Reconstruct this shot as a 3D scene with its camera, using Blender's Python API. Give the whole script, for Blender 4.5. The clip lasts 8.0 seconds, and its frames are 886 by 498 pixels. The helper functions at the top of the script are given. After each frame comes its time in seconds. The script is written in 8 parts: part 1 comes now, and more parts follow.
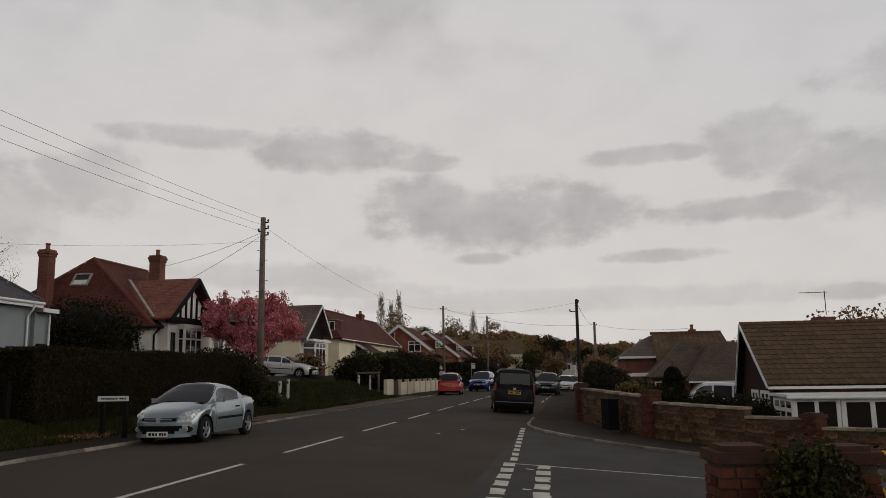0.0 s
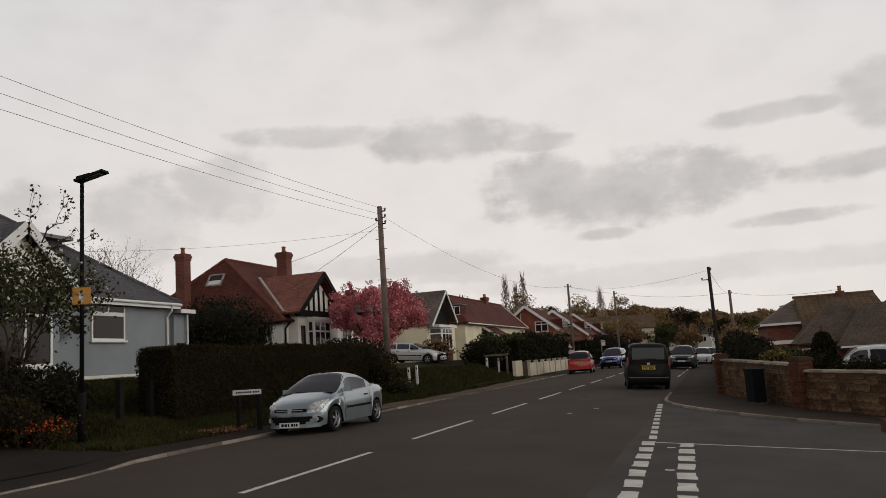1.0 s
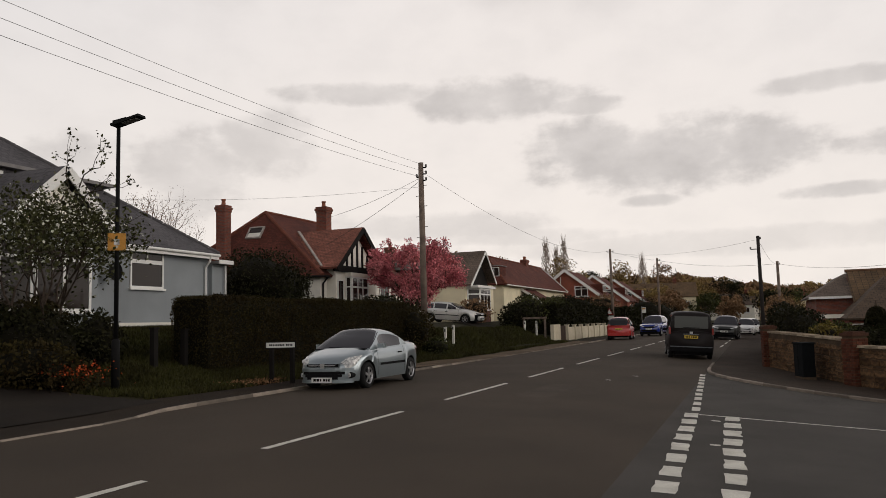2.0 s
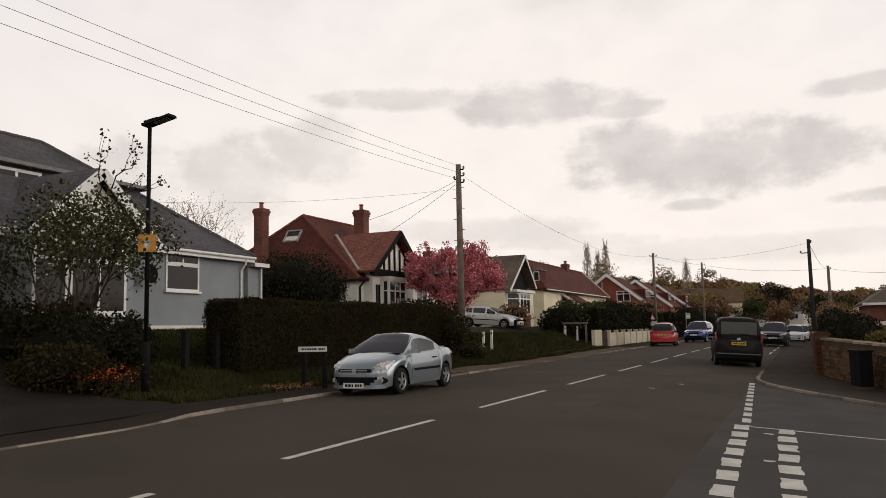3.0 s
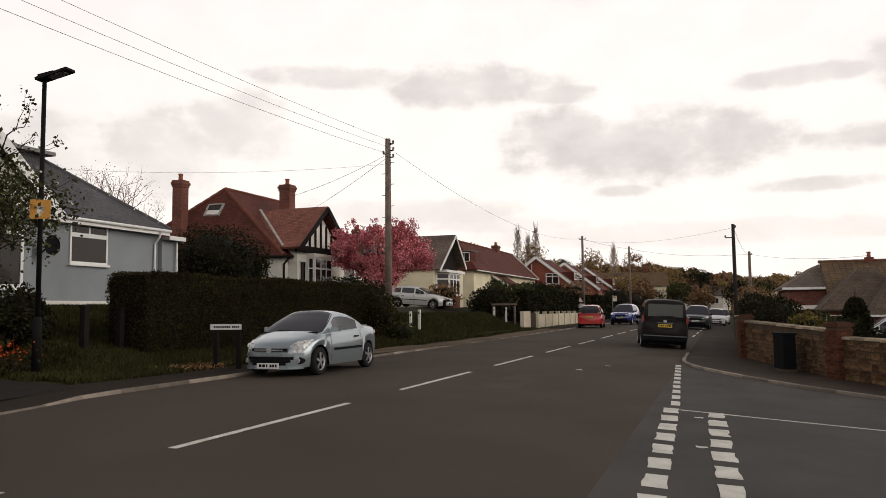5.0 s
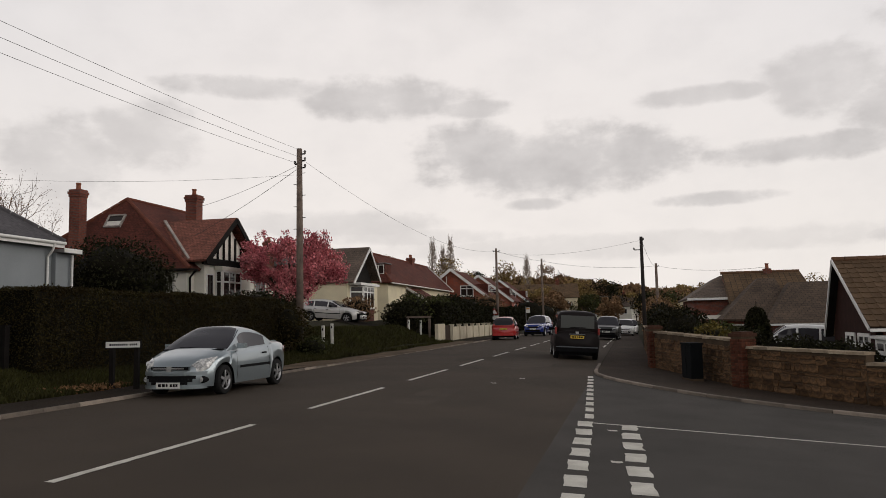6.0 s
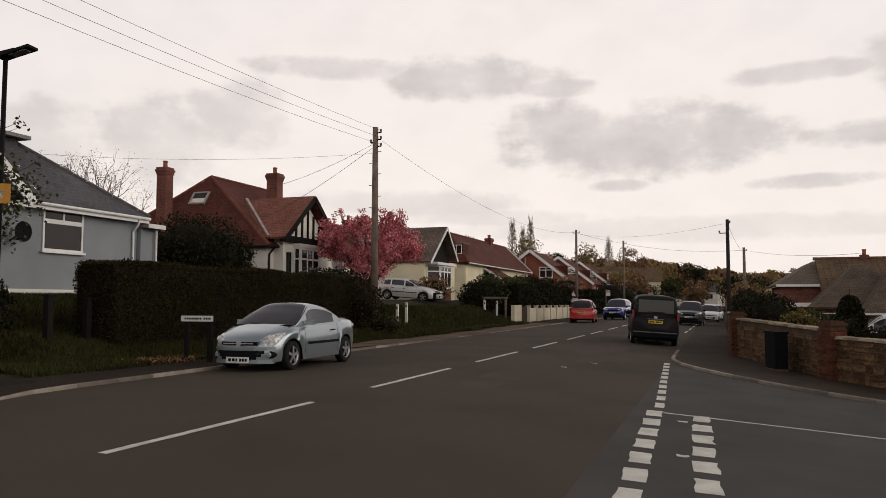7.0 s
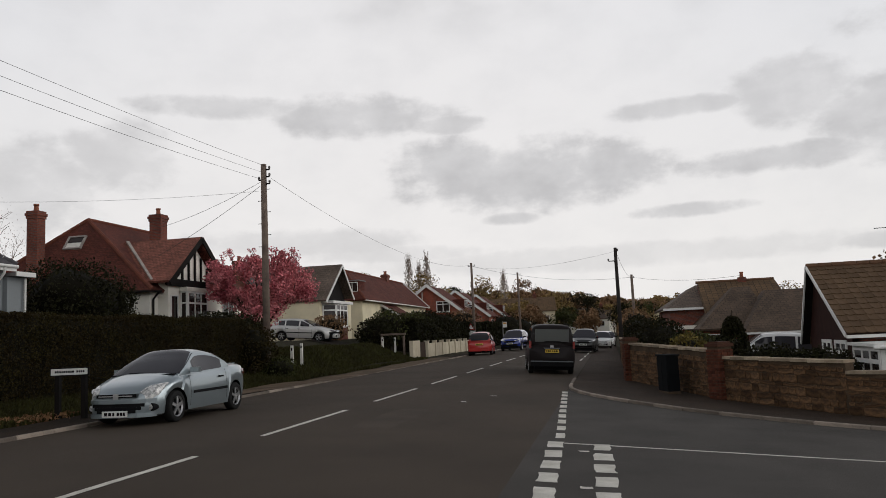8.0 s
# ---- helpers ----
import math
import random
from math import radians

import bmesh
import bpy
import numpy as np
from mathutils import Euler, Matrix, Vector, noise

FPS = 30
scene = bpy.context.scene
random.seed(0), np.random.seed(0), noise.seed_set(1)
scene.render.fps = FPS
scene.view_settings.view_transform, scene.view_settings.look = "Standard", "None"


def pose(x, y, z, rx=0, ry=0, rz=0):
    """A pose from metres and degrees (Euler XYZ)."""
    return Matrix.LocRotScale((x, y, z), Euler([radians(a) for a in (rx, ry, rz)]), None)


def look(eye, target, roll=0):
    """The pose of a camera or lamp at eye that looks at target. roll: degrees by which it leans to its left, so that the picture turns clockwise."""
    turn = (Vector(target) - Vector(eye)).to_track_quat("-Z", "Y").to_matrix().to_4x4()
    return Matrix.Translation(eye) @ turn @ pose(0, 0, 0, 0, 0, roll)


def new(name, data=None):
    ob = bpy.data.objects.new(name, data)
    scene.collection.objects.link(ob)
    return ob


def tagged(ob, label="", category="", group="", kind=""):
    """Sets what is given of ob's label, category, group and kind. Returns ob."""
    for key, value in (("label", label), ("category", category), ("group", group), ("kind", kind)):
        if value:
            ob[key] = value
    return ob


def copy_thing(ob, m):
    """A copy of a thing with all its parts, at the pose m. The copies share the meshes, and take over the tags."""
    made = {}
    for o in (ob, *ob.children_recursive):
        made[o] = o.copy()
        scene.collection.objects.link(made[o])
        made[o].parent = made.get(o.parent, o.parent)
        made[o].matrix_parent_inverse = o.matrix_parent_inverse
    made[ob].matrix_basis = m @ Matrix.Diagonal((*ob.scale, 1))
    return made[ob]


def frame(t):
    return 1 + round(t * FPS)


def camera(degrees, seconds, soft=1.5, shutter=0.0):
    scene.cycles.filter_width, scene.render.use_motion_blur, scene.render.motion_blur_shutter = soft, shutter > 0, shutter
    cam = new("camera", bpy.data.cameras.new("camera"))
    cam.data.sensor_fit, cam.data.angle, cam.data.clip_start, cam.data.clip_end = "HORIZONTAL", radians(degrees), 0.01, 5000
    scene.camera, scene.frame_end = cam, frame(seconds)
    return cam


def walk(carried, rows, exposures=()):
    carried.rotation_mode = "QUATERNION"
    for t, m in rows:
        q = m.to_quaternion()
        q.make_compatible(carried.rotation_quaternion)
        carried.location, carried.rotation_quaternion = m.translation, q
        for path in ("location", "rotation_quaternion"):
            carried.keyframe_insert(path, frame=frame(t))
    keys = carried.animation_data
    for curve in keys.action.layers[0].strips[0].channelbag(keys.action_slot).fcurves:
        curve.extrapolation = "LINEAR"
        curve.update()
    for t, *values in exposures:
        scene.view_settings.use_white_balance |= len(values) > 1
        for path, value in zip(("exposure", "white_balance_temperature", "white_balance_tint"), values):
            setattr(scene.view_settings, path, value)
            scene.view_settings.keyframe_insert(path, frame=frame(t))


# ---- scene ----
cam = camera(59.1, 8.0, soft=0.8)
PATH = [
    (0, (1.335, -3.39, 1.494), (1.013, -1.442, 1.812), -0.9),
    (0.5, (1.262, -3.073, 1.503), (0.941, -1.123, 1.809), -4.3),
    (1, (1.281, -2.728, 1.454), (0.657, -0.85, 1.741), -3.8),
    (1.5, (1.228, -2.408, 1.475), (0.447, -0.583, 1.714), -1.6),
    (1.7, (1.177, -2.315, 1.461), (0.449, -0.463, 1.669), -1.4),
    (2.8, (1.016, -1.652, 1.426), (0.242, 0.183, 1.608), -2.3),
    (3, (0.994, -1.545, 1.43), (0.169, 0.265, 1.637), -1.2),
    (3.5, (0.898, -1.251, 1.416), (0.104, 0.581, 1.542), -0.0),
    (4, (0.777, -1.099, 1.402), (0.209, 0.808, 1.61), -1.0),
    (4.2, (0.807, -0.957, 1.392), (0.192, 0.937, 1.571), -1.8),
    (5.3, (0.775, -0.539, 1.361), (0.105, 1.339, 1.514), -0.5),
    (5.5, (0.763, -0.436, 1.37), (0.148, 1.461, 1.52), -0.3),
    (6, (0.723, -0.271, 1.39), (0.266, 1.667, 1.575), -1.2),
    (6.5, (0.787, -0.1, 1.375), (0.246, 1.822, 1.492), -2.0),
    (7, (0.896, 0.106, 1.399), (0.238, 1.99, 1.536), 0.1),
    (7.5, (0.906, 0.294, 1.378), (0.335, 2.208, 1.487), -0.2),
    (8, (0.85, 0.493, 1.395), (0.451, 2.44, 1.619), -2.6),
]
EXPOSURES = [(0, -0.41, 6450, 10), (0.5, -0.39, 6350, 9), (0.9, -0.17, 6500, 10), (1.5, 0.0, 6650, 11), (2.8, 0.1, 6750, 12), (3.5, 0.3, 6800, 13), (4.0, 0.09, 6570, 11),
             (5.3, 0.38, 6750, 12), (6.0, 0.0, 6550, 11), (6.5, 0.25, 6700, 12), (7.0, 0.1, 6750, 13), (7.5, 0.46, 6800, 12), (8, 0.0, 6250, 9)]
walk(cam, [(t, look(eye, target, roll)) for t, eye, target, roll in PATH], EXPOSURES)

# ---- sky: bright overcast with grey cloud banks ----
world = bpy.data.worlds.new("overcast_sky")
scene.world = world
world.use_nodes = True
WN, WL = world.node_tree.nodes, world.node_tree.links
WN.clear()


def wmath(op, a, b=None, c=None):
    n = WN.new("ShaderNodeMath")
    n.operation = op
    for i, v in enumerate((a, b, c)):
        if v is None:
            continue
        if isinstance(v, (int, float)):
            n.inputs[i].default_value = v
        else:
            WL.new(v, n.inputs[i])
    return n.outputs[0]


def wmix(fac, a, b):
    n = WN.new("ShaderNodeMix")
    n.data_type = "RGBA"
    for i, v in ((0, fac), (6, a), (7, b)):
        if isinstance(v, (int, float, tuple)):
            n.inputs[i].default_value = v
        else:
            WL.new(v, n.inputs[i])
    return n.outputs[2]


def wrange(v, a, b):
    n = WN.new("ShaderNodeMapRange")
    n.interpolation_type = "SMOOTHSTEP"
    n.inputs[1].default_value, n.inputs[2].default_value = a, b
    WL.new(v, n.inputs[0])
    return n.outputs[0]


coord = WN.new("ShaderNodeTexCoord")
split = WN.new("ShaderNodeSeparateXYZ")
WL.new(coord.outputs["Generated"], split.inputs[0])
sx, sy, sz = split.outputs
# cloud layer coordinates: degrees of azimuth and of height, stretched sideways like banks seen from below
az = wmath("MULTIPLY", wmath("ARCTAN2", sx, sy), 57.2958)
el = wmath("MULTIPLY", wmath("ARCSINE", sz), 57.2958)
vec = WN.new("ShaderNodeCombineXYZ")
WL.new(wmath("MULTIPLY", az, 0.085), vec.inputs[0])
WL.new(wmath("MULTIPLY", el, 0.13), vec.inputs[1])


def wnoise(scale, detail, rough, offset):
    m = WN.new("ShaderNodeVectorMath")
    m.inputs[1].default_value = offset
    WL.new(vec.outputs[0], m.inputs[0])
    n = WN.new("ShaderNodeTexNoise")
    n.inputs["Scale"].default_value, n.inputs["Detail"].default_value, n.inputs["Roughness"].default_value = scale, detail, rough
    WL.new(m.outputs[0], n.inputs["Vector"])
    return n.outputs[0]


puff = wnoise(2.6, 7.0, 0.55, (3.1, 7.7, 0))
fine = wnoise(7.0, 5.0, 0.6, (9.1, 1.7, 0))
broad = wnoise(0.8, 3.0, 0.5, (5.3, 2.2, 0))


def bank(a, e, wa, we, gain=1.0):
    """A cloud bank round azimuth a and height e (degrees), wa by we across, its edge torn by the noise."""
    da = wmath("DIVIDE", wmath("SUBTRACT", az, a), wa)
    de = wmath("DIVIDE", wmath("SUBTRACT", el, e), we)
    r = wmath("ADD", wmath("MULTIPLY", da, da), wmath("MULTIPLY", de, de))
    r = wmath("ADD", r, wmath("MULTIPLY", wmath("SUBTRACT", 0.5, puff), 2.3))
    r = wmath("ADD", r, wmath("MULTIPLY", wmath("SUBTRACT", 0.5, fine), 1.3))
    return wmath("MULTIPLY", wrange(r, 1.4, 0.25), gain)


clouds = None
for args in ((-5.5, 11.5, 9.0, 2.7), (-10.5, 12.6, 4.8, 2.0), (0.8, 11.6, 4.6, 2.0), (-17.5, 16.2, 7.0, 1.5, 0.9), (-27, 16.8, 7, 0.8, 0.8), (-11, 15.4, 3.2, 0.7, 0.8),
             (13.5, 15.3, 4.2, 2.3, 0.65), (6, 15.2, 5, 0.7, 0.7), (18.5, 13.4, 4, 2.0, 0.8), (12.5, 11.0, 7.5, 0.9, 0.9), (21, 11.5, 5, 2.2, 0.9), (6.5, 8.1, 4.6, 0.5, 0.8),
             (-6.4, 8.4, 2.0, 0.5, 0.8), (-34, 13.2, 4, 2.3, 0.6), (-39.5, 11, 4.5, 3.0, 0.7), (-47, 10, 5, 3, 0.6), (-22, 7.2, 10, 1.0, 0.5), (-15, 6.2, 7, 0.7, 0.45),
             (18, 5, 3, 0.6, 0.7), (0, 5.2, 22, 0.9, 0.35), (26, 19, 8, 2.2, 0.7)):
    b = bank(*args)
    clouds = b if clouds is None else wmath("MAXIMUM", clouds, b)
elsewhere = wmath("MULTIPLY", wrange(broad, 0.5, 0.68), wrange(el, 19, 27))
clouds = wmath("MAXIMUM", clouds, wmath("MULTIPLY", elsewhere, 0.7))
veil = wmath("MULTIPLY", wrange(puff, 0.35, 0.75), 0.16)
lit = wmix(wrange(el, 2, 32), (0.95, 0.905, 0.86, 1), (0.80, 0.80, 0.83, 1))
# unseen sky: darkened overhead to dim the ground, brightened low behind to light walls
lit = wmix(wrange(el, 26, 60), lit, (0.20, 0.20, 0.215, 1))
lit = wmix(wmath("MULTIPLY", wrange(wmath("ABSOLUTE", wmath("ADD", az, 14)), 50, 110), wrange(el, 40, 20)), lit, (1.1, 1.05, 1.0, 1))
# brighter where the hidden sun stands
glow = wrange(wmath("ABSOLUTE", wmath("ADD", az, 14)), 60, 0)
lit = wmix(wmath("MULTIPLY", wmath("MULTIPLY", glow, wrange(el, 40, 24)), 0.6), lit, (1.05, 0.985, 0.94, 1))
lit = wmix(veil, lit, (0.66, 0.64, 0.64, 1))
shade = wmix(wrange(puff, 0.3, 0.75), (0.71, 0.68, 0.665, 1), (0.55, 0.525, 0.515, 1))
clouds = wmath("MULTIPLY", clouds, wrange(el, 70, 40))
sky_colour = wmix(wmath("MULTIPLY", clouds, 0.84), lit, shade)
below = wrange(el, 0.3, -1.5)
sky_colour = wmix(below, sky_colour, (0.10, 0.10, 0.09, 1))
nishita = WN.new("ShaderNodeTexSky")
nishita.sky_type, nishita.sun_disc = "NISHITA", False
nishita.sun_elevation, nishita.sun_rotation = radians(24), radians(70)
back_cloud = WN.new("ShaderNodeBackground")
back_blue = WN.new("ShaderNodeBackground")
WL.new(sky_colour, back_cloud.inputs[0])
WL.new(nishita.outputs[0], back_blue.inputs[0])
back_cloud.inputs[1].default_value, back_blue.inputs[1].default_value = 0.92, 0.05
both = WN.new("ShaderNodeMixShader")
both.inputs[0].default_value = 0.06
WL.new(back_cloud.outputs[0], both.inputs[1])
WL.new(back_blue.outputs[0], both.inputs[2])
out = WN.new("ShaderNodeOutputWorld")
WL.new(both.outputs[0], out.inputs[0])

sun = new("sun", bpy.data.lights.new("sun", "SUN"))
sun.data.energy, sun.data.angle, sun.data.color = 0.7, radians(40), (1.0, 0.95, 0.88)
sun.matrix_world = look((50, 18, 24), (0, 0, 0))

# ---- materials ----
def material(name, colour, rough=0.8, vary=0.25, scale=6.0, fine=60.0, bump=0.15, metal=0.0, second=None, coat=0.0,
             random_by="", spec=0.5, patch=0.5):
    """A surface with variation at two scales (patches and grain), fine relief and, if asked, a shade of its own for each piece."""
    m = bpy.data.materials.new(name)
    m.use_nodes = True
    n, l = m.node_tree.nodes, m.node_tree.links
    p = n["Principled BSDF"]
    p.inputs["Roughness"].default_value, p.inputs["Metallic"].default_value = rough, metal
    p.inputs["Coat Weight"].default_value, p.inputs["Specular IOR Level"].default_value = coat, (spec if rough < 0.65 else 0.12)
    tc = n.new("ShaderNodeTexCoord")
    big, small = n.new("ShaderNodeTexNoise"), n.new("ShaderNodeTexNoise")
    big.inputs["Scale"].default_value, big.inputs["Detail"].default_value = scale, 5
    small.inputs["Scale"].default_value, small.inputs["Detail"].default_value = fine, 3
    for t in (big, small):
        l.new(tc.outputs["Object"], t.inputs["Vector"])
    c2 = second or tuple(c * (1 - vary) for c in colour)
    ramp = n.new("ShaderNodeMapRange")
    ramp.inputs[1].default_value, ramp.inputs[2].default_value = patch - 0.16, patch + 0.16
    l.new(big.outputs[0], ramp.inputs[0])
    mix = n.new("ShaderNodeMix")
    mix.data_type = "RGBA"
    l.new(ramp.outputs[0], mix.inputs[0])
    mix.inputs[6].default_value, mix.inputs[7].default_value = (*colour, 1), (*c2, 1)
    hsv = n.new("ShaderNodeHueSaturation")
    l.new(mix.outputs[2], hsv.inputs["Color"])
    grain = n.new("ShaderNodeMapRange")
    grain.inputs[1].default_value, grain.inputs[2].default_value = 0.25, 0.75
    grain.inputs[3].default_value, grain.inputs[4].default_value = 1 - vary * 0.6, 1 + vary * 0.6
    l.new(small.outputs[0], grain.inputs[0])
    value = grain.outputs[0]
    if random_by:
        if random_by == "object":
            info = n.new("ShaderNodeObjectInfo").outputs["Random"]
        else:
            info = n.new("ShaderNodeNewGeometry").outputs["Random Per Island"]
        own = n.new("ShaderNodeMapRange")
        own.inputs[3].default_value, own.inputs[4].default_value = 1 - vary * 1.4, 1 + vary * 1.4
        l.new(info, own.inputs[0])
        mul = n.new("ShaderNodeMath")
        mul.operation = "MULTIPLY"
        l.new(value, mul.inputs[0])
        l.new(own.outputs[0], mul.inputs[1])
        value = mul.outputs[0]
    l.new(value, hsv.inputs["Value"])
    l.new(hsv.outputs[0], p.inputs["Base Color"])
    if bump:
        b = n.new("ShaderNodeBump")
        b.inputs["Strength"].default_value, b.inputs["Distance"].default_value = bump, 0.02
        l.new(small.outputs[0], b.inputs["Height"])
        l.new(b.outputs[0], p.inputs["Normal"])
    return m


def tiled(name, colour, second, across, up, rough=0.85, offset=0.5, mortar=0.02, mortar_colour=(0.05, 0.04, 0.035), bump=0.5, axis="x"):
    """Courses too far off to pick apart: brick or roof tile pattern at its true size, laid by generated UVs in metres."""
    m = bpy.data.materials.new(name)
    m.use_nodes = True
    n, l = m.node_tree.nodes, m.node_tree.links
    p = n["Principled BSDF"]
    p.inputs["Roughness"].default_value, p.inputs["Specular IOR Level"].default_value = rough, 0.15
    uv = n.new("ShaderNodeUVMap")
    br = n.new("ShaderNodeTexBrick")
    br.inputs["Scale"].default_value, br.inputs["Brick Width"].default_value, br.inputs["Row Height"].default_value = 1.0, across, up
    br.inputs["Mortar Size"].default_value, br.offset = mortar, offset
    br.inputs["Color1"].default_value, br.inputs["Color2"].default_value = (*colour, 1), (*second, 1)
    br.inputs["Mortar"].default_value = (*mortar_colour, 1)
    l.new(uv.outputs[0], br.inputs["Vector"])
    no, no2 = n.new("ShaderNodeTexNoise"), n.new("ShaderNodeTexNoise")
    no.inputs["Scale"].default_value, no.inputs["Detail"].default_value = 0.7, 6
    no2.inputs["Scale"].default_value, no2.inputs["Detail"].default_value = 9.0, 4
    l.new(uv.outputs[0], no.inputs["Vector"])
    l.new(uv.outputs[0], no2.inputs["Vector"])
    add = n.new("ShaderNodeMath")
    l.new(no.outputs[0], add.inputs[0])
    l.new(no2.outputs[0], add.inputs[1])
    mr = n.new("ShaderNodeMapRange")
    mr.inputs[1].default_value, mr.inputs[2].default_value, mr.inputs[3].default_value, mr.inputs[4].default_value = 0.65, 1.35, 0.55, 1.4
    l.new(add.outputs[0], mr.inputs[0])
    hsv = n.new("ShaderNodeHueSaturation")
    l.new(br.outputs["Color"], hsv.inputs["Color"])
    l.new(mr.outputs[0], hsv.inputs["Value"])
    l.new(hsv.outputs[0], p.inputs["Base Color"])
    b = n.new("ShaderNodeBump")
    b.inputs["Strength"].default_value, b.inputs["Distance"].default_value = bump, 0.02
    b.invert = True
    l.new(br.outputs["Fac"], b.inputs["Height"])
    l.new(b.outputs[0], p.inputs["Normal"])
    return m


def glass(name, tint=(0.02, 0.022, 0.025), rough=0.04):
    """Dark glazing of a room or cabin with nothing lit behind it: a glossy pane over dark depth."""
    m = bpy.data.materials.new(name)
    m.use_nodes = True
    p = m.node_tree.nodes["Principled BSDF"]
    p.inputs["Base Color"].default_value, p.inputs["Roughness"].default_value = (*tint, 1), rough
    p.inputs["Specular IOR Level"].default_value = 0.32
    return m


ASPHALT = material("asphalt", (0.064, 0.050, 0.038), 0.9, 0.3, 0.35, 140, 0.35, second=(0.048, 0.038, 0.029))
ASPHALT_PATCH = material("asphalt_patch", (0.070, 0.064, 0.058), 0.9, 0.25, 0.8, 120, 0.35)
ASPHALT_WORN = material("asphalt_worn", (0.070, 0.056, 0.043), 0.9, 0.3, 1.2, 130, 0.35, second=(0.054, 0.043, 0.034))
FOOTWAY_WORN = material("worn_footway", (0.050, 0.035, 0.025), 0.92, 0.3, 0.9, 70, 0.4, second=(0.032, 0.023, 0.017))
DRIVE = material("driveway_asphalt", (0.022, 0.017, 0.013), 0.92, 0.35, 0.9, 70, 0.4, second=(0.013, 0.010, 0.008))
FOOTWAY = material("footway", (0.028, 0.019, 0.012), 0.92, 0.35, 0.9, 70, 0.4, second=(0.018, 0.013, 0.009))
DIRT = material("trodden_earth", (0.130, 0.092, 0.062), 0.95, 0.35, 0.8, 30, 0.6, second=(0.075, 0.054, 0.034))
KERB = material("kerb_concrete", (0.27, 0.225, 0.185), 0.9, 0.28, 2.0, 40, 0.3, second=(0.15, 0.125, 0.105), random_by="object")
PAINT = material("road_paint", (0.62, 0.60, 0.54), 0.75, 0.2, 3.0, 55, 0.3, second=(0.46, 0.44, 0.39))
GRASS = material("grass", (0.024, 0.022, 0.007), 0.9, 0.35, 1.3, 45, 0.5, second=(0.016, 0.013, 0.005))
BLADE = material("grass_blades", (0.042, 0.042, 0.011), 0.8, 0.3, 0.8, 20, 0.0, second=(0.028, 0.026, 0.008), random_by="island")
# near-black filler colour: the shade deep inside hedges and shrubs
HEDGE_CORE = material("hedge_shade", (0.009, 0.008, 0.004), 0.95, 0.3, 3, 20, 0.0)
LEAF_HEDGE = material("hedge_leaf", (0.030, 0.024, 0.006), 0.8, 0.28, 1.2, 20, 0.0, second=(0.021, 0.014, 0.004), random_by="island")
LEAF_DARK = material("dark_leaf", (0.015, 0.016, 0.005), 0.8, 0.32, 1.0, 20, 0.0, second=(0.013, 0.011, 0.004), random_by="island")
LEAF_GREEN = material("green_leaf", (0.046, 0.050, 0.015), 0.75, 0.4, 1.0, 20, 0.0, second=(0.034, 0.036, 0.012), random_by="island")
LEAF_OLIVE = material("spring_leaf", (0.26, 0.185, 0.070), 0.8, 0.4, 0.25, 20, 0.0, second=(0.17, 0.105, 0.045), random_by="island")
LEAF_YELLOW = material("yellow_leaf", (0.125, 0.095, 0.025), 0.75, 0.4, 1.0, 20, 0.0, second=(0.075, 0.065, 0.016), random_by="island")
LEAF_BROWN = material("budding_leaf", (0.22, 0.130, 0.070), 0.85, 0.4, 0.25, 20, 0.0, second=(0.15, 0.090, 0.048), random_by="island")
BLOSSOM = material("pink_blossom", (0.66, 0.25, 0.26), 0.75, 0.32, 1.3, 20, 0.0, second=(0.42, 0.10, 0.125), random_by="island")
BLOSSOM_WHITE = material("white_blossom", (0.5, 0.5, 0.42), 0.8, 0.3, 2, 20, 0.0, random_by="island")
FLOWER_RED = material("red_flower", (0.42, 0.07, 0.02), 0.7, 0.4, 3, 20, 0.0, random_by="island")
FLOWER_YELLOW = material("yellow_flower", (0.65, 0.40, 0.02), 0.7, 0.3, 3, 20, 0.0, random_by="island")
BARK = material("bark", (0.07, 0.052, 0.04), 0.95, 0.4, 6, 50, 0.7)
RED_TWIG = material("reddish_twig", (0.17, 0.105, 0.08), 0.95, 0.3, 4, 40, 0.0)
TWIG = material("bare_twig", (0.40, 0.33, 0.28), 0.95, 0.3, 4, 40, 0.0)
POLE_WOOD = material("weathered_pole", (0.20, 0.155, 0.125), 0.9, 0.3, 3.0, 40, 0.4, second=(0.12, 0.092, 0.078))
POLE_DARK = material("dark_pole", (0.035, 0.03, 0.028), 0.85, 0.3, 3.0, 40, 0.4)
BLACK_METAL = material("black_paint_metal", (0.006, 0.006, 0.006), 0.7, 0.2, 5, 50, 0.05)
WIRE = material("cable", (0.05, 0.05, 0.05), 0.7, 0.1, 5, 50, 0.0)
RENDER_BLUE = material("blue_grey_render", (0.265, 0.285, 0.30), 0.9, 0.16, 0.7, 60, 0.3, second=(0.225, 0.24, 0.25))
RENDER_WHITE = material("white_render", (0.82, 0.79, 0.71), 0.9, 0.12, 0.8, 50, 0.3, second=(0.68, 0.65, 0.58))
RENDER_CREAM = material("cream_render", (0.74, 0.66, 0.47), 0.9, 0.12, 0.8, 50, 0.3, second=(0.63, 0.56, 0.40))
UPVC = material("white_plastic", (0.74, 0.73, 0.70), 0.45, 0.08, 1.5, 20, 0.0)
WHITE_PAINT = material("white_painted_wood", (0.70, 0.68, 0.62), 0.6, 0.14, 2, 30, 0.1)
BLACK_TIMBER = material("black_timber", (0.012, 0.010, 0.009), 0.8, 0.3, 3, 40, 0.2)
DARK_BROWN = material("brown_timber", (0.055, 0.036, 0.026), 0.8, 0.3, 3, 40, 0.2)
